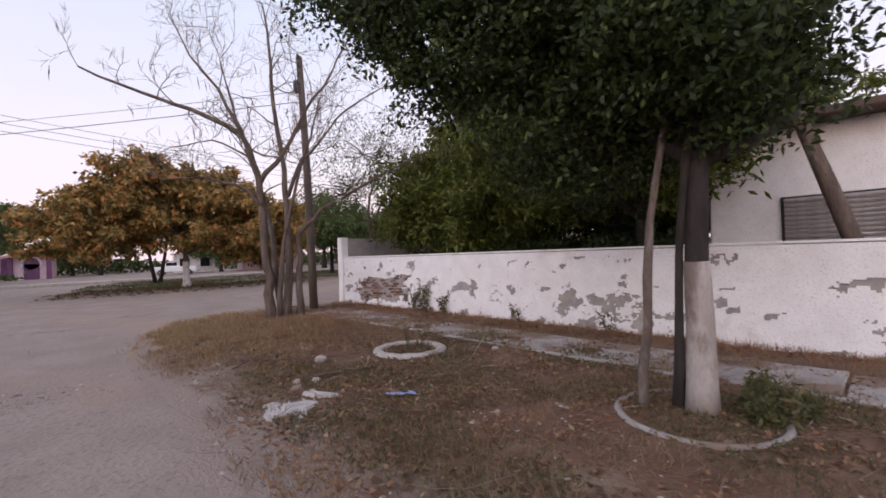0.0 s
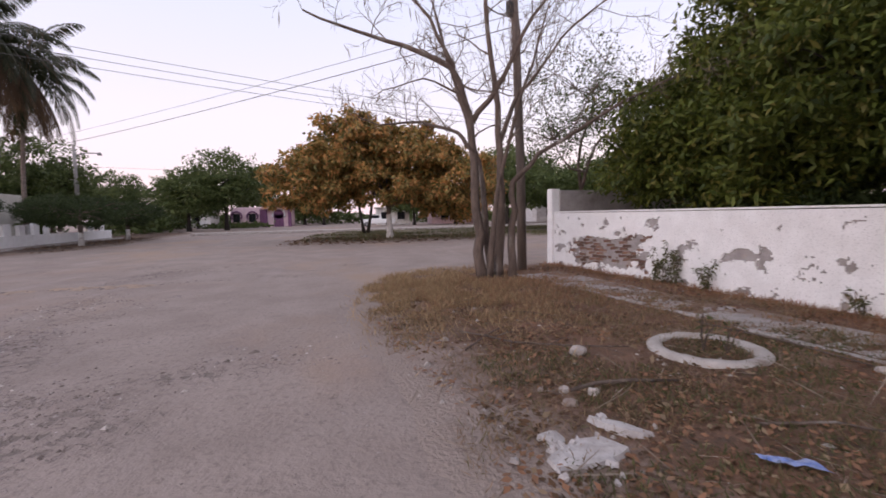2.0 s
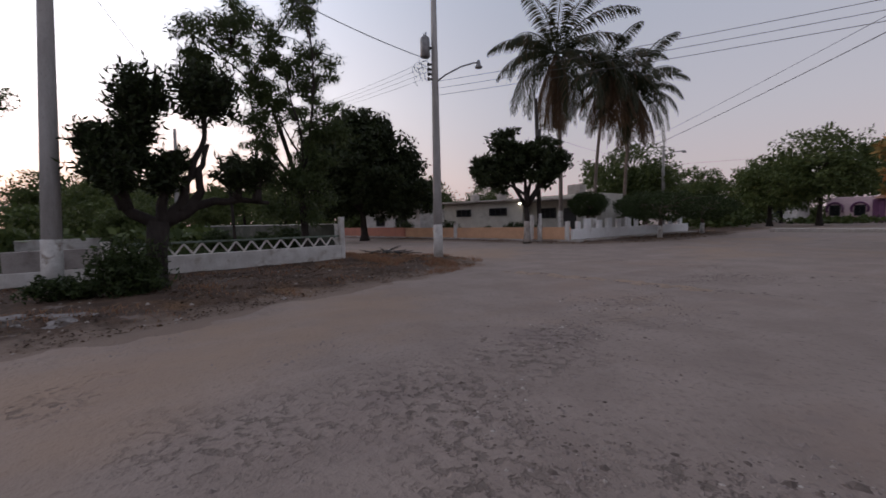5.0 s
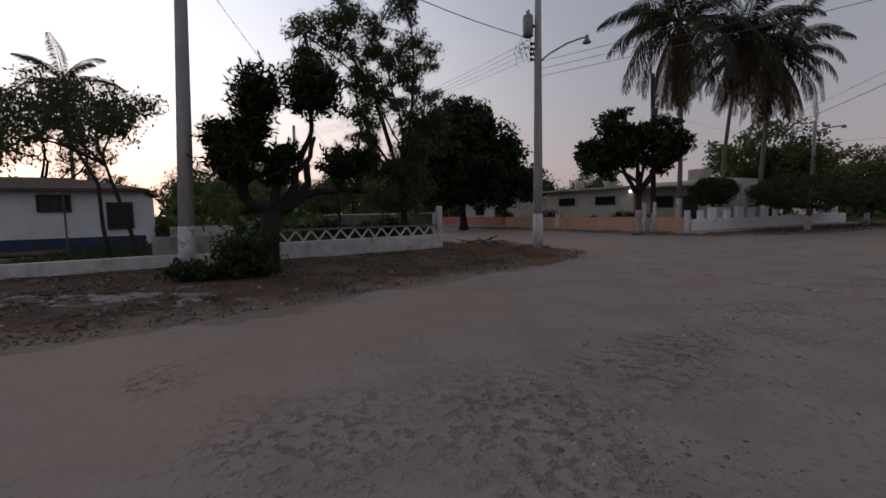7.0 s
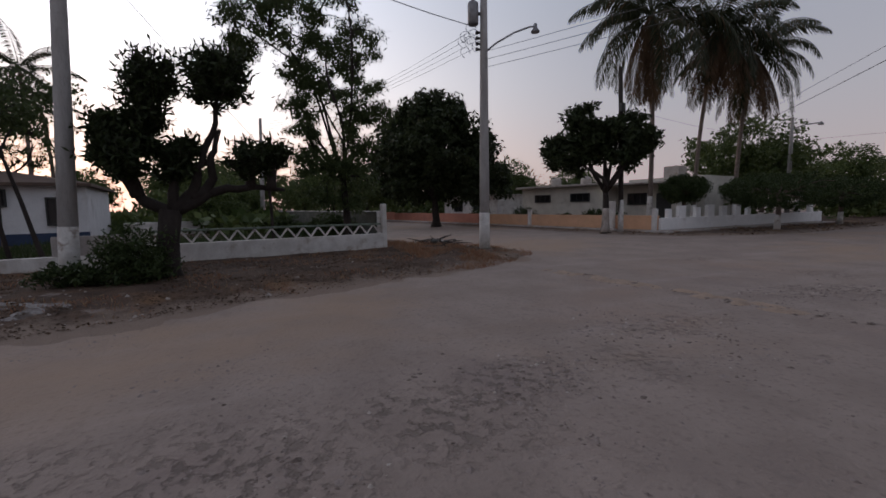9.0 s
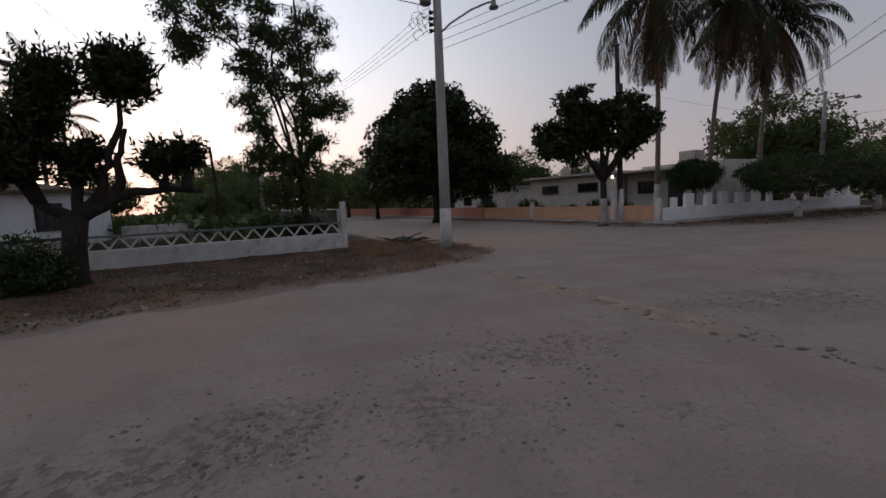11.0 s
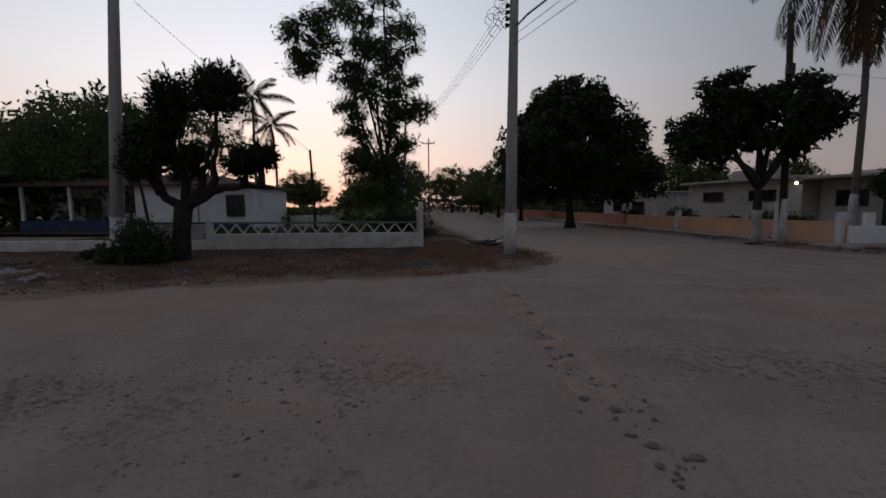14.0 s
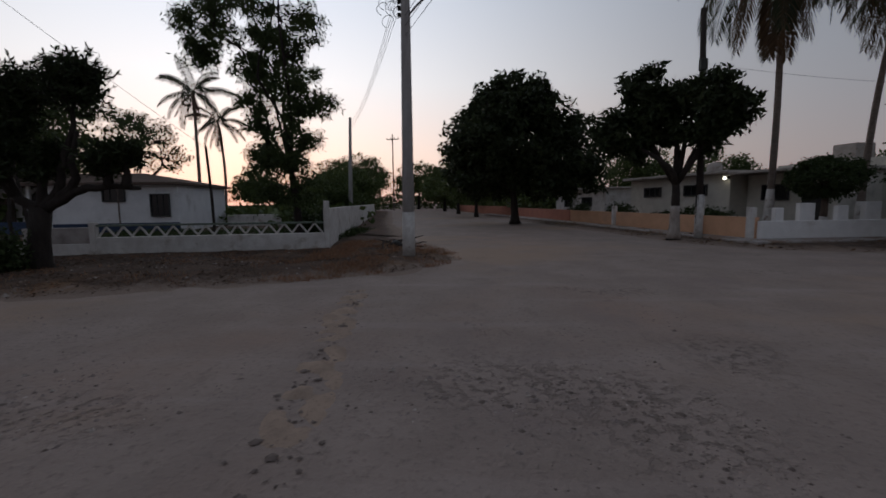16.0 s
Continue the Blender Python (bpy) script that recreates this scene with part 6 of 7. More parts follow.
for k, (x, y, s, v) in enumerate(spots):
    s *= 1.35
    m = Matrix.Translation((x, y, 0.05)) @ Matrix.Rotation(k * 1.7, 4, "Z") @ Matrix.Diagonal((s, s, s, 1))
    if v not in made:
        blobs, h, sd = protos[v]
        made[v] = make_tree("distant_tree", "dark leafy tree in the distance", (0, 0, 0), (0, 0, h * 0.35), 0.2, blobs, "leaf_far", "darkbark", 420, 34, 0.5, (0.26, 0.12), 90 + sd, 0, 0.5, 0.2, twigs=25, group="distant trees")
        made[v].matrix_basis = m
    else:
        own_scale = made[v].scale.copy()
        made[v].scale = (s, s, s)
        copy_thing(made[v], Matrix.Translation((x, y, 0.05)) @ Matrix.Rotation(k * 1.7, 4, "Z"))
        made[v].scale = own_scale


# young two-stemmed tree, parked car and yard bushes
young = thing("young_tree", (1.3, 36.0, 0.1), "young dark tree with two leaning stems", "tree")
for dx, dy in ((-0.5, 0.1), (0.55, -0.1)):
    part("stem", Geo().tube([(1.3 + dx * 0.2, 36.0, -0.05), (1.3 + dx * 0.6, 36.0 + dy, 1.2), (1.3 + dx * 1.2, 36.0 + dy, 3.2)], [0.14, 0.11, 0.07], 8), M["darkbark"], young, smooth=True)
rng = np.random.default_rng(66)
P, _ = crown_points(rng, [(1.3, 36.0, 4.0, 2.2, 2.0, 1.3)], 140, 36, 0.4, 0.4)
part("crown", cloud_mesh("crown", leaves(rng, P, 0.22, 0.1, 0.3), M["leaf_gold"]), None, young)


def car(x, y, turn):
    root = thing("car", (x, y, 0.0), "white pickup parked beyond the plaza kerb", "car")
    m = pose(x, y, 0, 0, 0, turn)
    body = Geo().box(m @ Matrix.Translation((0, 0, 0.72)), (4.6, 1.7, 0.6), 0.08)
    part("body", body, M["carwhite"], root)
    cabin = [m @ Vector(p) for p in ((-0.5, -0.78, 1.0), (1.3, -0.78, 1.0), (1.3, 0.78, 1.0), (-0.5, 0.78, 1.0), (-0.3, -0.66, 1.62), (0.7, -0.66, 1.62), (0.7, 0.66, 1.62), (-0.3, 0.66, 1.62))]
    cab = part("cabin", Geo().add(cabin, [(0, 1, 5, 4), (1, 2, 6, 5), (2, 3, 7, 6), (3, 0, 4, 7), (4, 5, 6, 7)]), M["carwhite"], root)
    for s_ in (-1, 1):
        part("window", Geo().box(m @ Matrix.Translation((0.3, s_ * 0.74, 1.32)), (1.1, 0.04, 0.4), 0.01), M["glass"], cab)
    part("windscreen", Geo().box(m @ Matrix.Translation((1.02, 0, 1.32)) @ Matrix.Rotation(0.75, 4, "Y"), (0.03, 1.25, 0.6), 0.01), M["glass"], cab)
    for a in (-1.45, 1.4):
        for s_ in (-1, 1):
            c = m @ Vector((a, s_ * 0.78, 0.34))
            d = (m.to_3x3() @ Vector((0, 1, 0))) * 0.1
            wheel = part("wheel", Geo().tube([c - d, c + d], 0.34, 16), M["darkmetal"], root)
            part("rim", Geo().tube([c + d * s_ * 0.9, c + d * s_ * 1.1], 0.2, 12), M["metal"], wheel)
    for s_ in (-1, 1):
        part("headlight", Geo().box(m @ Matrix.Translation((2.3, s_ * 0.6, 0.82)), (0.05, 0.3, 0.16), 0.02), M["paleconc"], root)


car(3.3, 62.0, 172)
for k, (x, y, r) in enumerate([(-20.6, 25.3, 0.7), (-22.4, 25.4, 0.8), (-25.2, 25.0, 0.6), (-28.6, 23.9, 0.9), (-34.0, 22.8, 1.0)]):
    bush("bush", "dark rounded bush behind the orange wall", (x, y, 0.1), (r, r, r * 0.75), "leaf_hedge", 90, (0.12, 0.05), 300 + k)
for k, (x, y, r) in enumerate([(-17.0, 8.5, 0.8), (-19.3, 8.0, 0.6), (-21.5, 7.4, 0.5), (-24.0, 6.8, 0.7)]):
    bush("bush", "dark shrub inside the fenced plot", (x, y, 0.12), (r, r, r * 0.85), "leaf_hedge", 110, (0.14, 0.05), 320 + k)


# ---------------------------------------------------------------- distant hedge band that closes the view
def hedge_band(name, label, path, n, high, seed, mat="leaf_far"):
    rng = np.random.default_rng(seed)
    p = np.array(path, float)
    d = np.linalg.norm(np.diff(p, axis=0), axis=1)
    c = np.concatenate([[0], np.cumsum(d)])
    t = rng.uniform(0, c[-1], n)
    x, y = np.interp(t, c, p[:, 0]), np.interp(t, c, p[:, 1])
    top = high * (0.75 + 0.45 * np.array([noise.noise(Vector((a * 0.11, seed, 0))) + 0.5 * noise.noise(Vector((a * 0.4, seed, 4))) for a in t]))
    z = rng.uniform(0, 1, n) ** 0.7 * top
    P = np.stack([x + rng.normal(size=n) * 1.2, y + rng.normal(size=n) * 1.2, z], 1)
    ob = part(name, cloud_mesh(name, leaves(rng, P, 0.55, 0.35, 0.1), M[mat]), None)
    return tagged(ob, label, "shrubs", kind="stuff")


hedge_band("distant_hedge", "dark distant shrubs along the avenue and plaza", [(-21, 47), (-27, 70), (-32, 95), (-8, 98), (5, 92), (30, 84), (55, 70), (60, 40), (48, 24)], 26000, 2.8, 1)
hedge_band("distant_hedge", "dark distant shrubs beyond the side street", [(-50, 24), (-75, 20), (-100, 12), (-108, 2), (-100, -6), (-75, -8), (-58, -6)], 16000, 4.2, 2)
hedge_band("distant_hedge", "dark shrubs in the fenced plot", [(-27, 5.5), (-33, 3.5), (-45, 1.5), (-60, -3), (-60, -12), (-45, -8), (-32, -1.5)], 9000, 1.5, 3)
hedge_band("distant_hedge", "dark shrubs behind the corner plot", [(-22, 38), (-30, 33), (-40, 31), (-52, 26)], 9000, 2.4, 4)
hedge_band("distant_hedge", "dark shrubs south of the white house", [(-26, -12), (-24, -24), (-10, -40)], 7000, 3.5, 5)
hedge_band("distant_hedge", "dark clipped shrubs before the pink house", [(-21, 72.5), (-14.5, 73.0)], 700, 0.8, 6)


# ---------------------------------------------------------------- grass, litter and stones on the verges
def scatter(rng, box, n, zf, poly=None, inset=0.0, clump=None, cut_=0.0):
    x, y = rng.uniform(box[0], box[1], n), rng.uniform(box[2], box[3], n)
    keep = np.ones(n, bool)
    if poly is not None:
        keep &= poly_dist(np.stack([x, y], 1), poly) > inset
    if clump:
        keep &= fbm(x, y, clump[0], clump[1]) + rng.normal(size=n) * 0.12 > cut_
    x, y = x[keep], y[keep]
    return np.stack([x, y, zf(x, y)], 1)


def blades(name, label, P, length, width, mat, seed, lean=0.5, cat="grass"):
    rng = np.random.default_rng(seed)
    up = np.repeat(np.array([[0, 0, 1.0]]), len(P), 0) + rng.normal(size=(len(P), 3)) * lean
    ob = part(name, cloud_mesh(name, leaves(rng, P - np.array([0, 0, 0.01]), length, width, 0, up * 2), M[mat]), None)
    return tagged(ob, label, cat, kind="stuff")


def flat_bits(name, label, P, length, width, mat, seed, cat="litter"):
    rng = np.random.default_rng(seed)
    n = len(P)
    a = rng.uniform(0, 6.28, n)
    d = np.stack([np.cos(a), np.sin(a), rng.normal(size=n) * 0.25], 1)
    s = np.stack([-np.sin(a), np.cos(a), rng.normal(size=n) * 0.35], 1)
    k = rng.uniform(0.5, 1.5, (n, 1))
    P = P + np.array([0, 0, 0.012])
    ob = part(name, cloud_mesh(name, np.stack([P, P + d * length * k * 0.5 + s * width * k, P + d * length * k, P + d * length * k * 0.5 - s * width * k], 1), M[mat]), None)
    return tagged(ob, label, cat, kind="stuff")


rng = np.random.default_rng(100)
def grass_patch(n, cx, cy, rx, ry):
    """Places thinning out from the middle of a patch, with bare gaps."""
    q = np.stack([cx + rng.normal(size=n) * rx, cy + rng.normal(size=n) * ry], 1)
    q = q[(poly_dist(q, VERGE_R) > 0.1 * rng.normal(size=n)) & (fbm(q[:, 0], q[:, 1], 1.6, 1.0) + 0.2 * rng.normal(size=n) > -0.08)]
    return np.concatenate([q, zr(q[:, 0], q[:, 1])[:, None]], 1)


blades("dry_grass", "straw-coloured dry grass round the bare tree", grass_patch(52000, 2.1, 10.5, 0.95, 1.4), 0.14, 0.008, "straw", 113, 1.0)
blades("dry_grass", "brown bent grass round the bare tree", grass_patch(24000, 3.1, 10.3, 1.1, 1.2), 0.13, 0.008, "ruststraw", 115, 1.2)
blades("dry_grass", "dull greenish grass between the bare tree and the sidewalk", grass_patch(16000, 3.9, 9.2, 0.9, 1.2), 0.1, 0.008, "brownstraw", 116, 1.1)
blades("dry_grass", "thin dry grass tufts on the verge", scatter(rng, (0.9, 9.5, -3, 9), 110000, zr, VERGE_R, 0.15, (1.1, 2.0), -0.06), 0.085, 0.006, "brownstraw", 102, 0.9)
blades("dry_grass", "rusty dry grass along the foot of the wall", np.array([[*on_wall(u, 0, abs(o) + 0.02).xy, 0] for u, o in zip(rng.uniform(0, wlen, 9000), rng.normal(size=9000) * 0.3)]) + np.array([0, 0, 0.015]), 0.12, 0.008, "ruststraw", 103, 0.7)
flat_bits("dry_stalks", "long dry stalks and thin twigs strewn over the verge", scatter(rng, (0.9, 7, -1, 11.5), 2600, zr, VERGE_R, 0.2, (0.8, 15.0), -0.05), 0.34, 0.0035, "stalk", 114)
blades("green_grass", "short dull green grass under the shade tree", scatter(rng, (1.9, 6.3, -3, 6.4), 70000, zr, VERGE_R, 0.2, (0.9, 5.0), 0.0), 0.065, 0.007, "weed", 104, 0.8)
flat_bits("leaf_litter", "brown leaf litter and twigs on the verge", scatter(rng, (0.6, 9, -3, 14), 50000, zr, VERGE_R, 0.45, (0.9, 6.0), 0.0), 0.055, 0.014, "litter", 105)
flat_bits("leaf_litter", "rust-brown leaf litter and bark chips on the verge", scatter(rng, (0.9, 7, -2, 12), 26000, zr, VERGE_R, 0.3, (1.3, 17.0), 0.0), 0.05, 0.014, "ruststraw", 117)
blades("dry_grass", "straw-coloured grass round the street pole", scatter(rng, (-17, -9.5, 10, 14.5), 26000, zl, VERGE_L, -0.05, (0.9, 7.0), 0.02), 0.13, 0.01, "ruststraw", 106, 0.8)
blades("dry_grass", "dry grass on the soil before the fence", scatter(rng, (-15, -6, -5, 10), 30000, zl, VERGE_L, 0.1, (0.9, 8.0), 0.25), 0.1, 0.01, "ruststraw", 107, 0.8)
flat_bits("leaf_litter", "dark leaf litter before the fence", scatter(rng, (-15, -6, -5, 14), 55000, zl, VERGE_L, 0.15, (0.7, 9.0), -0.1), 0.05, 0.013, "darklitter", 108)
blades("green_grass", "low dark weeds inside the fence", scatter(rng, (-24, -15.2, -3, 9.5), 13000, zl, VERGE_L, 0.1, (0.5, 11.0), -0.2), 0.3, 0.03, "leaf_hedge", 109, 0.6)
blades("green_grass", "dull grass on the lawn", scatter(rng, (-4, 40, 25, 44), 60000, zlawn, LAWN, 0.2, (0.25, 12.0), -0.05), 0.16, 0.03, "weed", 110, 0.6)
flat_bits("leaf_litter", "fallen golden leaves under the tree", scatter(rng, (-5, 9, 23.5, 31), 6000, zlawn, LAWN, -0.8), 0.16, 0.05, "litter", 111)
flat_bits("leaf_litter", "dark litter along the corner plot's kerb", scatter(rng, (-34, -12.5, 17, 40), 30000, zn, VERGE_NW, 0.0, (0.5, 13.0), -0.1), 0.12, 0.03, "litter", 112)


def pebbles(name, label, P, r, mat, seed, cat="gravel", flat=1.0):
    """Small four-sided stones, joined."""
    rng = np.random.default_rng(seed)
    n = len(P)
    base = np.array([[1, 0, 0], [0.3, 0.95, 0], [-0.8, 0.55, 0], [-0.7, -0.7, 0], [0.4, -0.9, 0], [0.1, 0.05, 0.75 * flat]])
    faces = np.array([[0, 1, 5], [1, 2, 5], [2, 3, 5], [3, 4, 5], [4, 0, 5]])
    a = rng.uniform(0, 6.28, n)
    R = np.stack([np.stack([np.cos(a), -np.sin(a), 0 * a], 1), np.stack([np.sin(a), np.cos(a), 0 * a], 1), np.stack([0 * a, 0 * a, 1 + 0 * a], 1)], 1)
    size = r * rng.lognormal(0, 0.45, (n, 1, 1))
    V = np.einsum("nij,kj->nki", R, base) * size * (1 + 0.25 * rng.normal(size=(n, 6, 1))) + P[:, None, :] - np.array([0, 0, 0.003])
    F = faces[None] + (np.arange(n) * 6)[:, None, None]
    me = bpy.data.meshes.new(name)
    me.from_pydata(V.reshape(-1, 3).tolist(), [], F.reshape(-1, 3).tolist())
    me.materials.append(M[mat])
    me.update()
    return tagged(part(name, me, None), label, cat, kind="stuff")


pebbles("gravel", "loose dark gravel in patches on the dirt road", scatter(rng, (-8, 1.4, 1.5, 11), 24000, ground_z, None, 0, (0.55, 21.0), 0.4), 0.0085, "pebble", 121)
pebbles("gravel", "loose gravel in patches across the crossing", scatter(rng, (-11, 3, 8, 24), 22000, ground_z, None, 0, (0.45, 22.0), 0.44), 0.0085, "pebble", 122)
pebbles("gravel", "scattered small pale stones on the verge", scatter(rng, (0.8, 7, -2, 13.5), 1300, zr, VERGE_R, 0.1), 0.014, "stone", 123)
pebbles("gravel", "scattered pale bits on the soil before the fence", scatter(rng, (-14.5, -6.5, -4, 13.5), 700, zl, VERGE_L, 0.1), 0.02, "stone", 124)

E = np.concatenate([np.stack([cx + rng.normal(size=n) * rx, cy + rng.normal(size=n) * ry], 1) for cx, cy, rx, ry, n in
                    ((-4.1, 10.5, 0.3, 0.7, 800), (-3.3, 8.4, 0.4, 0.45, 800), (-4.5, 14.5, 0.3, 0.7, 600), (-0.2, 7.1, 0.4, 0.2, 350), (-1.9, 6.3, 0.7, 0.4, 800), (-2.9, 10.5, 0.3, 0.4, 300))])
E = np.concatenate([E, ground_z(E[:, 0], E[:, 1])[:, None]], 1)
pebbles("gravel", "coarse dark gravel worn free in the dirt road", E[::2], 0.013, "pebble", 127, flat=0.8)
pebbles("gravel", "broken soil crust in the dirt road", E[1::4], 0.014, "clod", 128, flat=0.6)
pebbles("gravel", "pale chips among the road gravel", E[3::16], 0.012, "stone", 129)

# sandy streak with dents across the crossing
def streak(name, label, a, b, w, mat, seed):
    a, b = np.array(a), np.array(b)
    L = np.linalg.norm(b - a)
    d = (b - a) / L
    nrm = np.array([-d[1], d[0]])
    us, ws = np.arange(0, L, 0.07), np.arange(-w, w + 1e-6, 0.07)
    V, F = [], []
    for u in us:
        for v in ws:
            p = a + d * u + nrm * (v + 0.12 * noise.noise(Vector((u * 0.8, seed, 0))))
            e = (1 - (abs(v) / w) ** 2) * min(1, u / 0.5, (L - u) / 0.5)
            z = 0.012 * e - 0.006 + 0.11 * max(e, 0) * noise.noise(Vector((u * 3.2, v * 4.5, seed))) + 0.03 * e * noise.noise(Vector((u * 9, v * 9, seed)))
            V.append((p[0], p[1], z + float((zl if mat == "ash" else ground_z)(np.array([p[0]]), np.array([p[1]]))[0])))
    m = len(ws)
    for i in range(len(us) - 1):
        for j in range(m - 1):
            F.append((i * m + j, i * m + m + j, i * m + m + j + 1, i * m + j + 1))
    ob = part(name, Geo().add(V, F), M[mat], smooth=True)
    return tagged(ob, label, "ground", kind="stuff")


streak("sand_streak", "faint sandy streak with dents across the dirt crossing", (-8.9, 12.25), (-3.6, 13.05), 0.25, "sand", 3)
streak("ash_streak", "pale ash strewn on the soil before the low wall", (-9.4, -0.6), (-7.9, 3.4), 0.55, "ash", 8)

# flat clods; some give the dark of dents by their colour alone
clod_spots = []
for cx, cy, rx, ry, n in ((-2.6, 6.2, 1.3, 0.6, 26), (-0.8, 6.8, 0.6, 0.12, 12), (-3.5, 8.4, 0.6, 0.9, 16), (-3.9, 11.0, 0.6, 0.5, 14), (-1.2, 4.6, 0.7, 0.6, 10), (-4.9, 15.4, 0.6, 0.3, 14), (-4.1, 16.1, 0.7, 0.3, 12),
                          (-3.5, 15.5, 0.5, 0.3, 12), (-2.8, 16.6, 0.3, 0.5, 7), (-7.0, 16.8, 1.0, 0.4, 9), (-4.6, 13.0, 0.15, 0.3, 4), (-6.4, 12.4, 1.3, 0.12, 8), (1.0, 15.6, 2.0, 0.5, 6)):
    for _ in range(n):
        ox, oy, m_ = cx + rng.normal() * rx, cy + rng.normal() * ry, int(rng.integers(5, 26))
        clod_spots.append(np.stack([ox + rng.normal(size=m_) * 0.17, oy + rng.normal(size=m_) * 0.06], 1))
C = np.concatenate(clod_spots)
C = C[poly_dist(C, VERGE_R) < -0.3]
C = np.concatenate([C, ground_z(C[:, 0], C[:, 1])[:, None]], 1)
pebbles("soil_clods", "dark flattened soil clods, some in place of dents, in the dirt road", C, 0.0115, "clod", 125, flat=0.6)

# dark hollows along the streak, put into the colour of raised clods
D = rng.uniform(0.03, 1.0, 170)
D = np.stack([-8.9 + 6.6 * D, 12.25 + 1.0 * D], 1) + rng.normal(size=(170, 2)) * np.array([0.06, 0.11])
D = np.concatenate([D, ground_z(D[:, 0], D[:, 1])[:, None] + 0.012], 1)
pebbles("soil_clods", "dark flat clods in place of hoof dents along the sandy streak", D, 0.018, "clod", 126, flat=0.4)

# ---------------------------------------------------------------- single things on the ground
def rock_thing(name, label, c, r, mat, seed, squash=0.7, cat="stone"):
    ob = part(name, Geo().rock(c, r, seed, squash), M[mat], smooth=False)
    return tagged(ob, label, cat)


rock_thing("stone", "pale rounded stone on the verge", (2.97, 6.22, 0.045), 0.09, "stone", 1, 0.72)
rock_thing("stone", "small pale stone by the stick", (2.62, 5.32, 0.035), 0.05, "stone", 2)
def slab_chunk(label, x, y, z, size, turn, tilt, seed):
    """A broken flat piece with uneven corners."""
    rg = np.random.default_rng(seed)
    n = 7
    a = np.sort(rg.uniform(0, 6.28, n) * 0.3 + np.linspace(0, 5.4, n) * 0.9)
    rr = rg.uniform(0.7, 1.1, n)
    m = Matrix.Translation((x, y, z)) @ Matrix.Rotation(turn, 4, "Z") @ Matrix.Rotation(tilt, 4, "X")
    low = [m @ Vector((math.cos(q) * r * size[0], math.sin(q) * r * size[1], -size[2] / 2)) for q, r in zip(a, rr)]
    top = [m @ Vector((math.cos(q) * r * size[0] * 0.93, math.sin(q) * r * size[1] * 0.93, size[2] / 2 + 0.008 * rg.normal())) for q, r in zip(a, rr)]
    mid = m @ Vector((0, 0, size[2] / 2 + 0.012))
    F = [(k, (k + 1) % n, n + (k + 1) % n, n + k) for k in range(n)] + [(n + k, n + (k + 1) % n, 2 * n) for k in range(n)] + [tuple(range(n))[::-1]]
    return tagged(part("plaster_chunk", Geo().add(low + top + [mid], F), M["rubble"]), label, "rubble", "rubble heap")


rngc = np.random.default_rng(33)
slab_chunk("long flat broken plaster slab on the verge", 2.5, 4.75, 0.03, (0.24, 0.09, 0.05), 2.2, 0.15, 1)
slab_chunk("flat broken plaster slab half buried", 2.15, 4.55, 0.015, (0.33, 0.19, 0.05), 0.4, -0.06, 2)
slab_chunk("flat broken plaster slab half buried", 2.0, 4.72, 0.02, (0.15, 0.1, 0.04), 1.4, 0.12, 3)
for k in range(20):
    q = (2.12 + rngc.normal() * 0.22, 4.55 + rngc.normal() * 0.22)
    sz = 0.02 + 0.04 * rngc.uniform() ** 2
    slab_chunk("small crumbled bit of white plaster", q[0], q[1], 0.03, (sz, sz * 0.8, 0.022), rngc.uniform(0, 6), rngc.normal() * 0.3, 50 + k)
rock_thing("clod", "dark lump of dried mud beside the stick", (2.36, 5.2, 0.02), 0.06, "verge", 7, 0.6, "debris")
rock_thing("clod", "dark lump of dried mud beside the stick", (2.28, 5.5, 0.01), 0.05, "verge", 8, 0.5, "debris")
for k, (x, y, r) in enumerate([(2.42, 5.42, 0.045), (5.25, 5.15, 0.06), (3.6, 3.2, 0.035)]):
    rock_thing("stone", "small pale stone half sunk in the soil", (x, y, 0.03), r, "stone", 30 + k)
stick = Geo().tube([(2.45, 5.36, 0.05), (2.7, 5.42, 0.06), (3.0, 5.42, 0.055), (3.4, 5.35, 0.045)], [0.014, 0.018, 0.017, 0.01], 7)
tagged(part("stick", stick, M["bark"], smooth=True), "brown dry stick lying on the verge", "branch")
for k, (a, b) in enumerate([((1.9, 6.6), (2.6, 7.4)), ((2.6, 8.2), (3.5, 7.7)), ((3.4, 4.6), (4.2, 4.2)), ((2.2, 8.9), (3.1, 9.3)), ((5.0, 7.0), (5.3, 4.9))]):
    zz_ = 0.035
    g = Geo().tube([(*a, zz_), ((a[0] + b[0]) / 2 + 0.05, (a[1] + b[1]) / 2 + 0.08, zz_ + 0.02), (*b, zz_)], [0.012, 0.01, 0.005], 5)
    tagged(part("twig", g, M["bark"], smooth=True), "thin fallen twig on the verge", "branch")
branch = thing("fallen_branch", (2.1, 7.24, 0.03), "long thin fallen branch with side twigs on the verge", "branch")
part("stem", Geo().tube([(2.0, 7.3, 0.04), (2.25, 7.0, 0.05), (2.45, 6.72, 0.045), (2.7, 6.56, 0.05), (3.1, 6.42, 0.04), (3.6, 6.3, 0.03)], [0.009, 0.011, 0.012, 0.01, 0.008, 0.004], 6), M["bark"], branch, smooth=True)
for a, b in (((2.3, 6.94), (2.75, 7.1)), ((2.45, 6.72), (2.3, 6.3)), ((2.8, 6.52), (3.2, 6.75)), ((3.1, 6.42), (3.4, 6.1))):
    part("twig", Geo().tube([(*a, 0.045), ((a[0] + b[0]) / 2, (a[1] + b[1]) / 2 + 0.03, 0.06), (*b, 0.035)], [0.006, 0.005, 0.003], 5), M["bark"], branch)
wrapper = Geo()
rngw = np.random.default_rng(4)
nx_ = 7
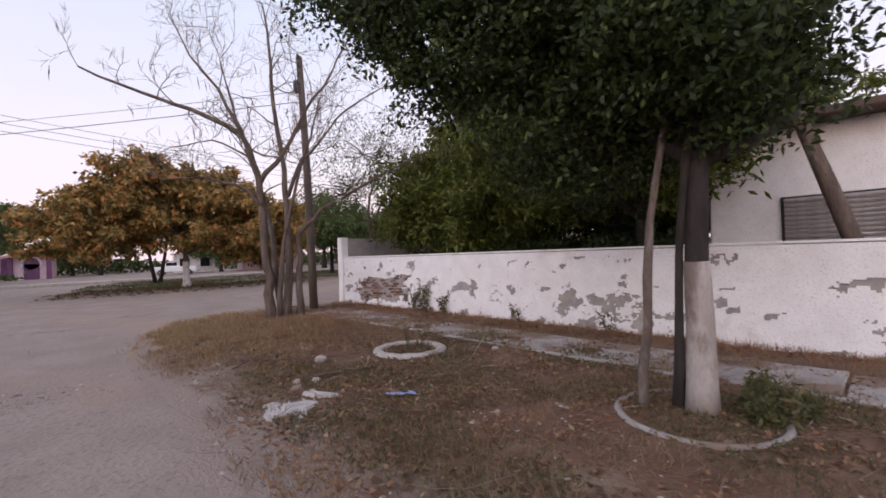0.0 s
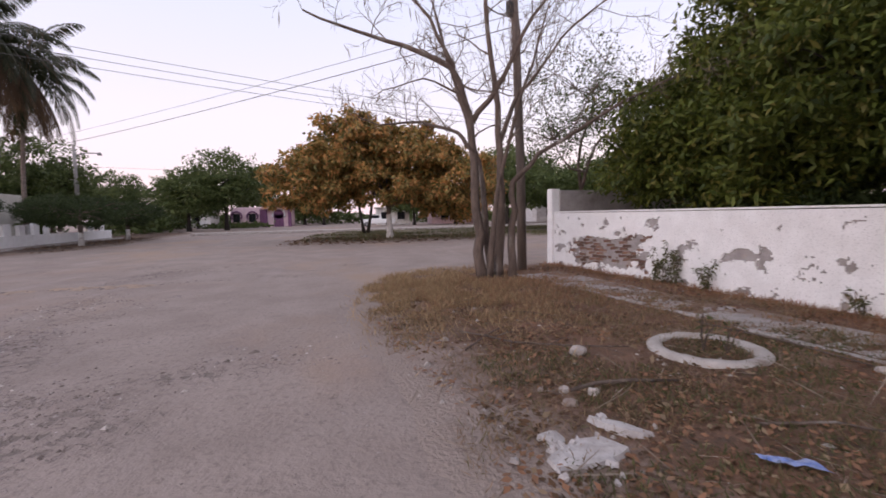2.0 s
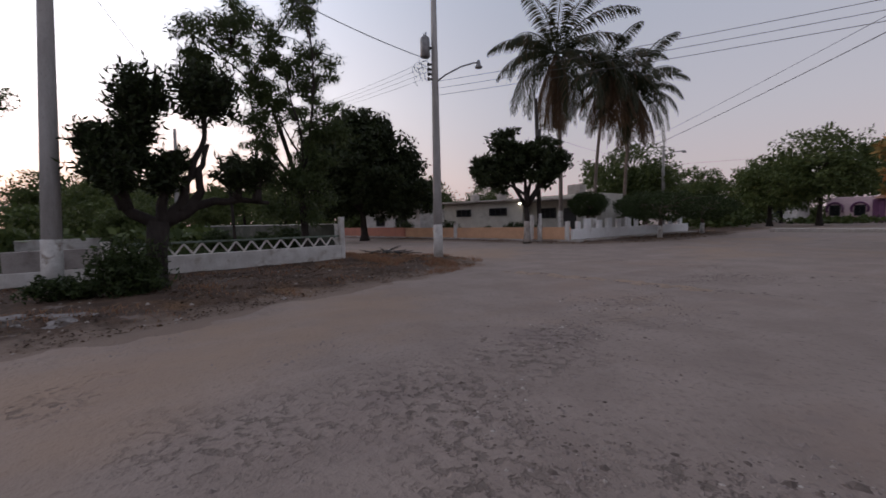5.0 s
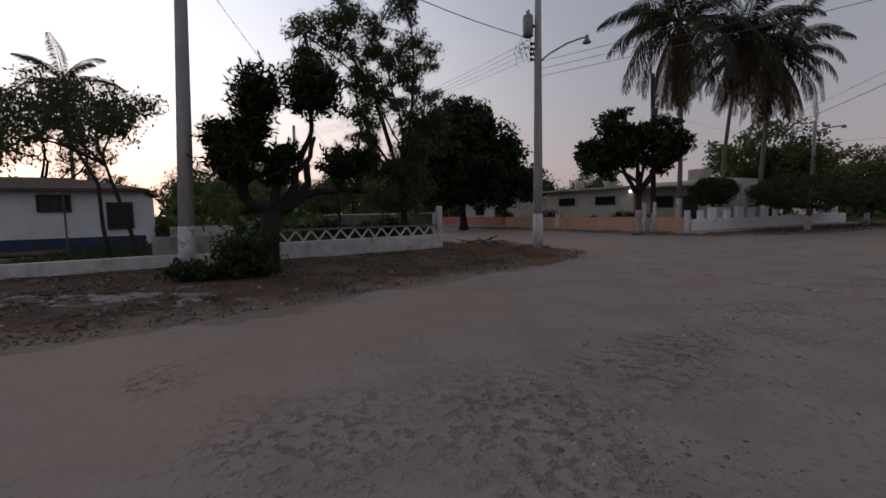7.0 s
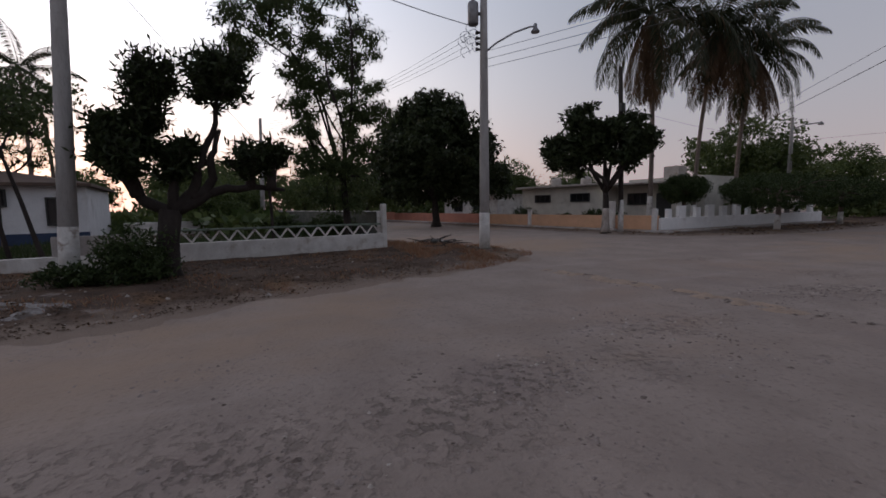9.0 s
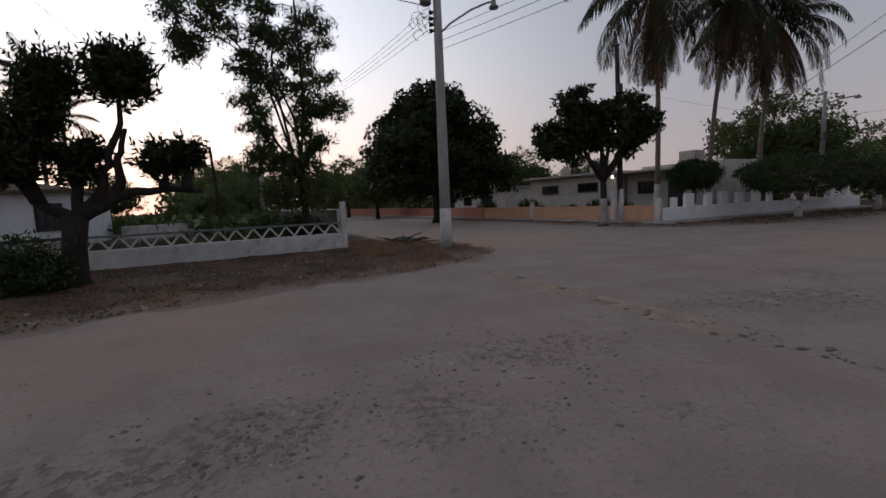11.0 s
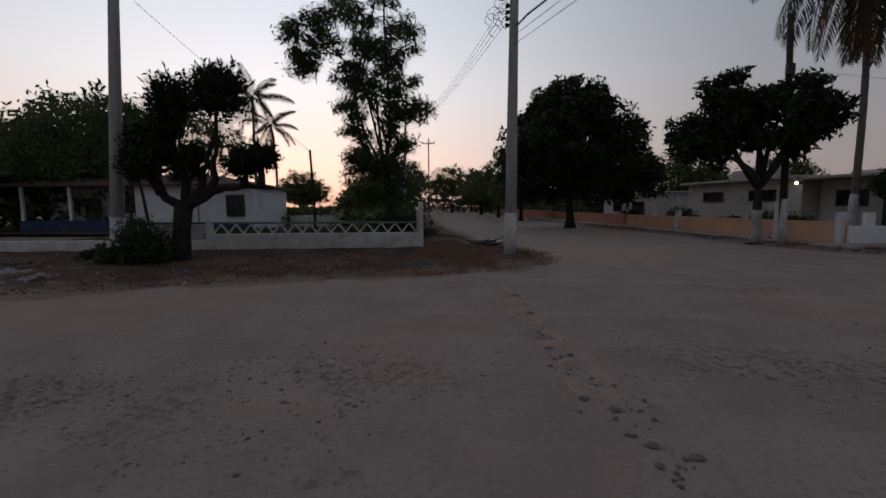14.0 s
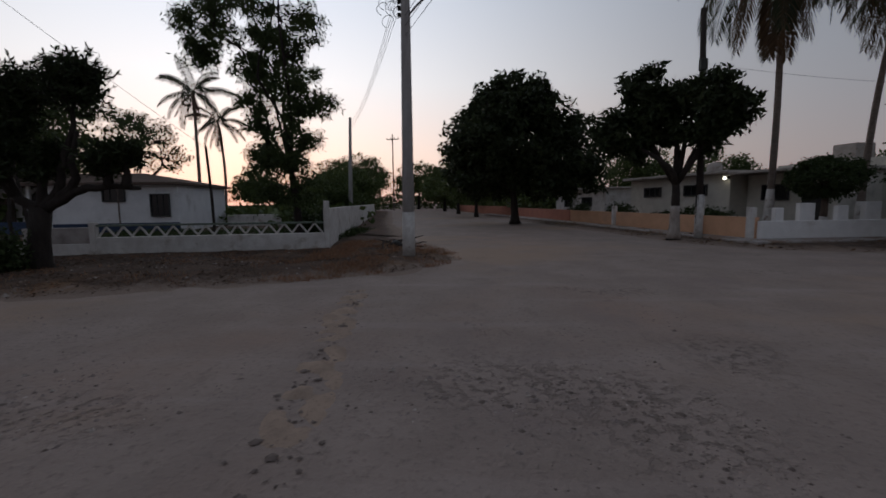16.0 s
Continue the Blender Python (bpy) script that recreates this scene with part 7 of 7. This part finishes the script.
wv = [(3.02 + 0.26 * i / nx_, 4.26 - 0.16 * i / nx_ + 0.1 * (j - 1.5) / 3, 0.035 + 0.03 * rngw.uniform()) for i in range(nx_ + 1) for j in range(4)]
wrapper.add(wv, [(i * 4 + j, i * 4 + 4 + j, i * 4 + 5 + j, i * 4 + 1 + j) for i in range(nx_) for j in range(3)])
tagged(part("plastic_wrapper", wrapper, M["blueplastic"]), "crumpled blue and white plastic wrapper", "litter")


def weed(at_, high, seed, label="spindly weed growing at the foot of the wall", leafiness=4):
    rng = np.random.default_rng(seed)
    root = thing("weed", at_, label, "plant")
    g, pts = Geo(), []
    for k in range(4):
        top = np.array(at_) + np.array([rng.normal() * 0.09, rng.normal() * 0.09, high * rng.uniform(0.6, 1.05)])
        ps = limb(g, rng, (at_[0], at_[1], at_[2] - 0.03), top, 0.008, 0.003, 4, 0.06, 6)
        for q in ps[1:]:
            pts += [np.array(q) + rng.normal(size=3) * 0.02 for _ in range(leafiness)]
    part("stem", g, M["bark"], root)
    part("leaves", cloud_mesh("leaves", leaves(rng, np.array(pts), 0.085, 0.022, 0.4), M["weed"]), None, root)


for k, (u, h) in enumerate([(wlen - 3.85, 0.95), (wlen - 3.6, 0.6), (wlen - 4.7, 0.6), (wlen - 6.9, 0.45), (wlen - 4.1, 0.7), (wlen - 8.8, 0.35), (4.4, 0.5), (5.9, 0.3)]):
    p = on_wall(u, 0.0, 0.16)
    weed(tuple(p), h, 200 + k, leafiness=9 if h > 0.55 else 4)
for k, (x, y) in enumerate([(5.35, 1.75), (5.5, 1.55), (5.2, 1.6), (5.65, 1.85)]):
    weed((x, y, 0.01), 0.3, 240 + k, "low green sprout at the foot of the shade tree")
weed((4.27, 6.05, 0.01), 0.42, 220, "dry sprout growing inside the concrete ring", 1)
weed((4.45, 5.95, 0.01), 0.3, 221, "dry sprout growing inside the concrete ring", 1)

# exposed bricks in the broken plaster
bl, bh = 0.235, 0.062
brick_mesh = [Geo().box(Matrix.Rotation(0.02 * k, 4, "Y"), (bl, 0.03 + 0.006 * k, bh), 0.006).mesh("brick", M["brick"]) for k in range(3)]
rngb = np.random.default_rng(9)
for row in range(11):
    z = 0.16 + row * 0.074
    for k in range(13):
        u = U_HOLE - 1.5 + k * 0.247 + (0.123 if row % 2 else 0)
        if not brick_hole(u, z) or rngb.uniform() < 0.3:
            continue
        ob = part("brick", brick_mesh[int(rngb.integers(3))], None, wall_e)
        ob.matrix_parent_inverse = Matrix.Translation(-wall_e.location)
        ob.matrix_basis = wall_pose(u + rngb.normal() * 0.012, z + rngb.normal() * 0.004, -0.022 + rngb.normal() * 0.011) @ Matrix.Rotation(rngb.normal() * 0.05, 4, "Y") @ Matrix.Rotation(rngb.normal() * 0.06, 4, "Z")

# pile of branches and rubbish by the street pole
pile = thing("branch_pile", (-15.6, 12.0, 0.1), "heap of dark branches and rubbish beside the fence", "debris")
rngp = np.random.default_rng(12)
for k in range(26):
    c = np.array([-15.7 + rngp.normal() * 0.7, 12.0 + rngp.normal() * 0.35, 0.12])
    d = np.array([rngp.normal(), rngp.normal() * 0.6, 0.08 * abs(rngp.normal())])
    d = d / np.linalg.norm(d) * rngp.uniform(0.5, 1.0)
    part("branch", Geo().tube([c, c + d * 0.5 + (0, 0, 0.07), c + d + (0, 0, 0.02 + 0.1 * rngp.uniform())], [0.025, 0.02, 0.008], 5), M["darkbark"], pile)
for k in range(5):
    part("rubbish", Geo().rock((-15.9 + rngp.normal() * 0.6, 12.0 + rngp.normal() * 0.3, 0.2), 0.1 + 0.08 * rngp.uniform(), 40 + k, 0.6), M["oldwhite"] if k < 2 else M["darkmetal"], pile)
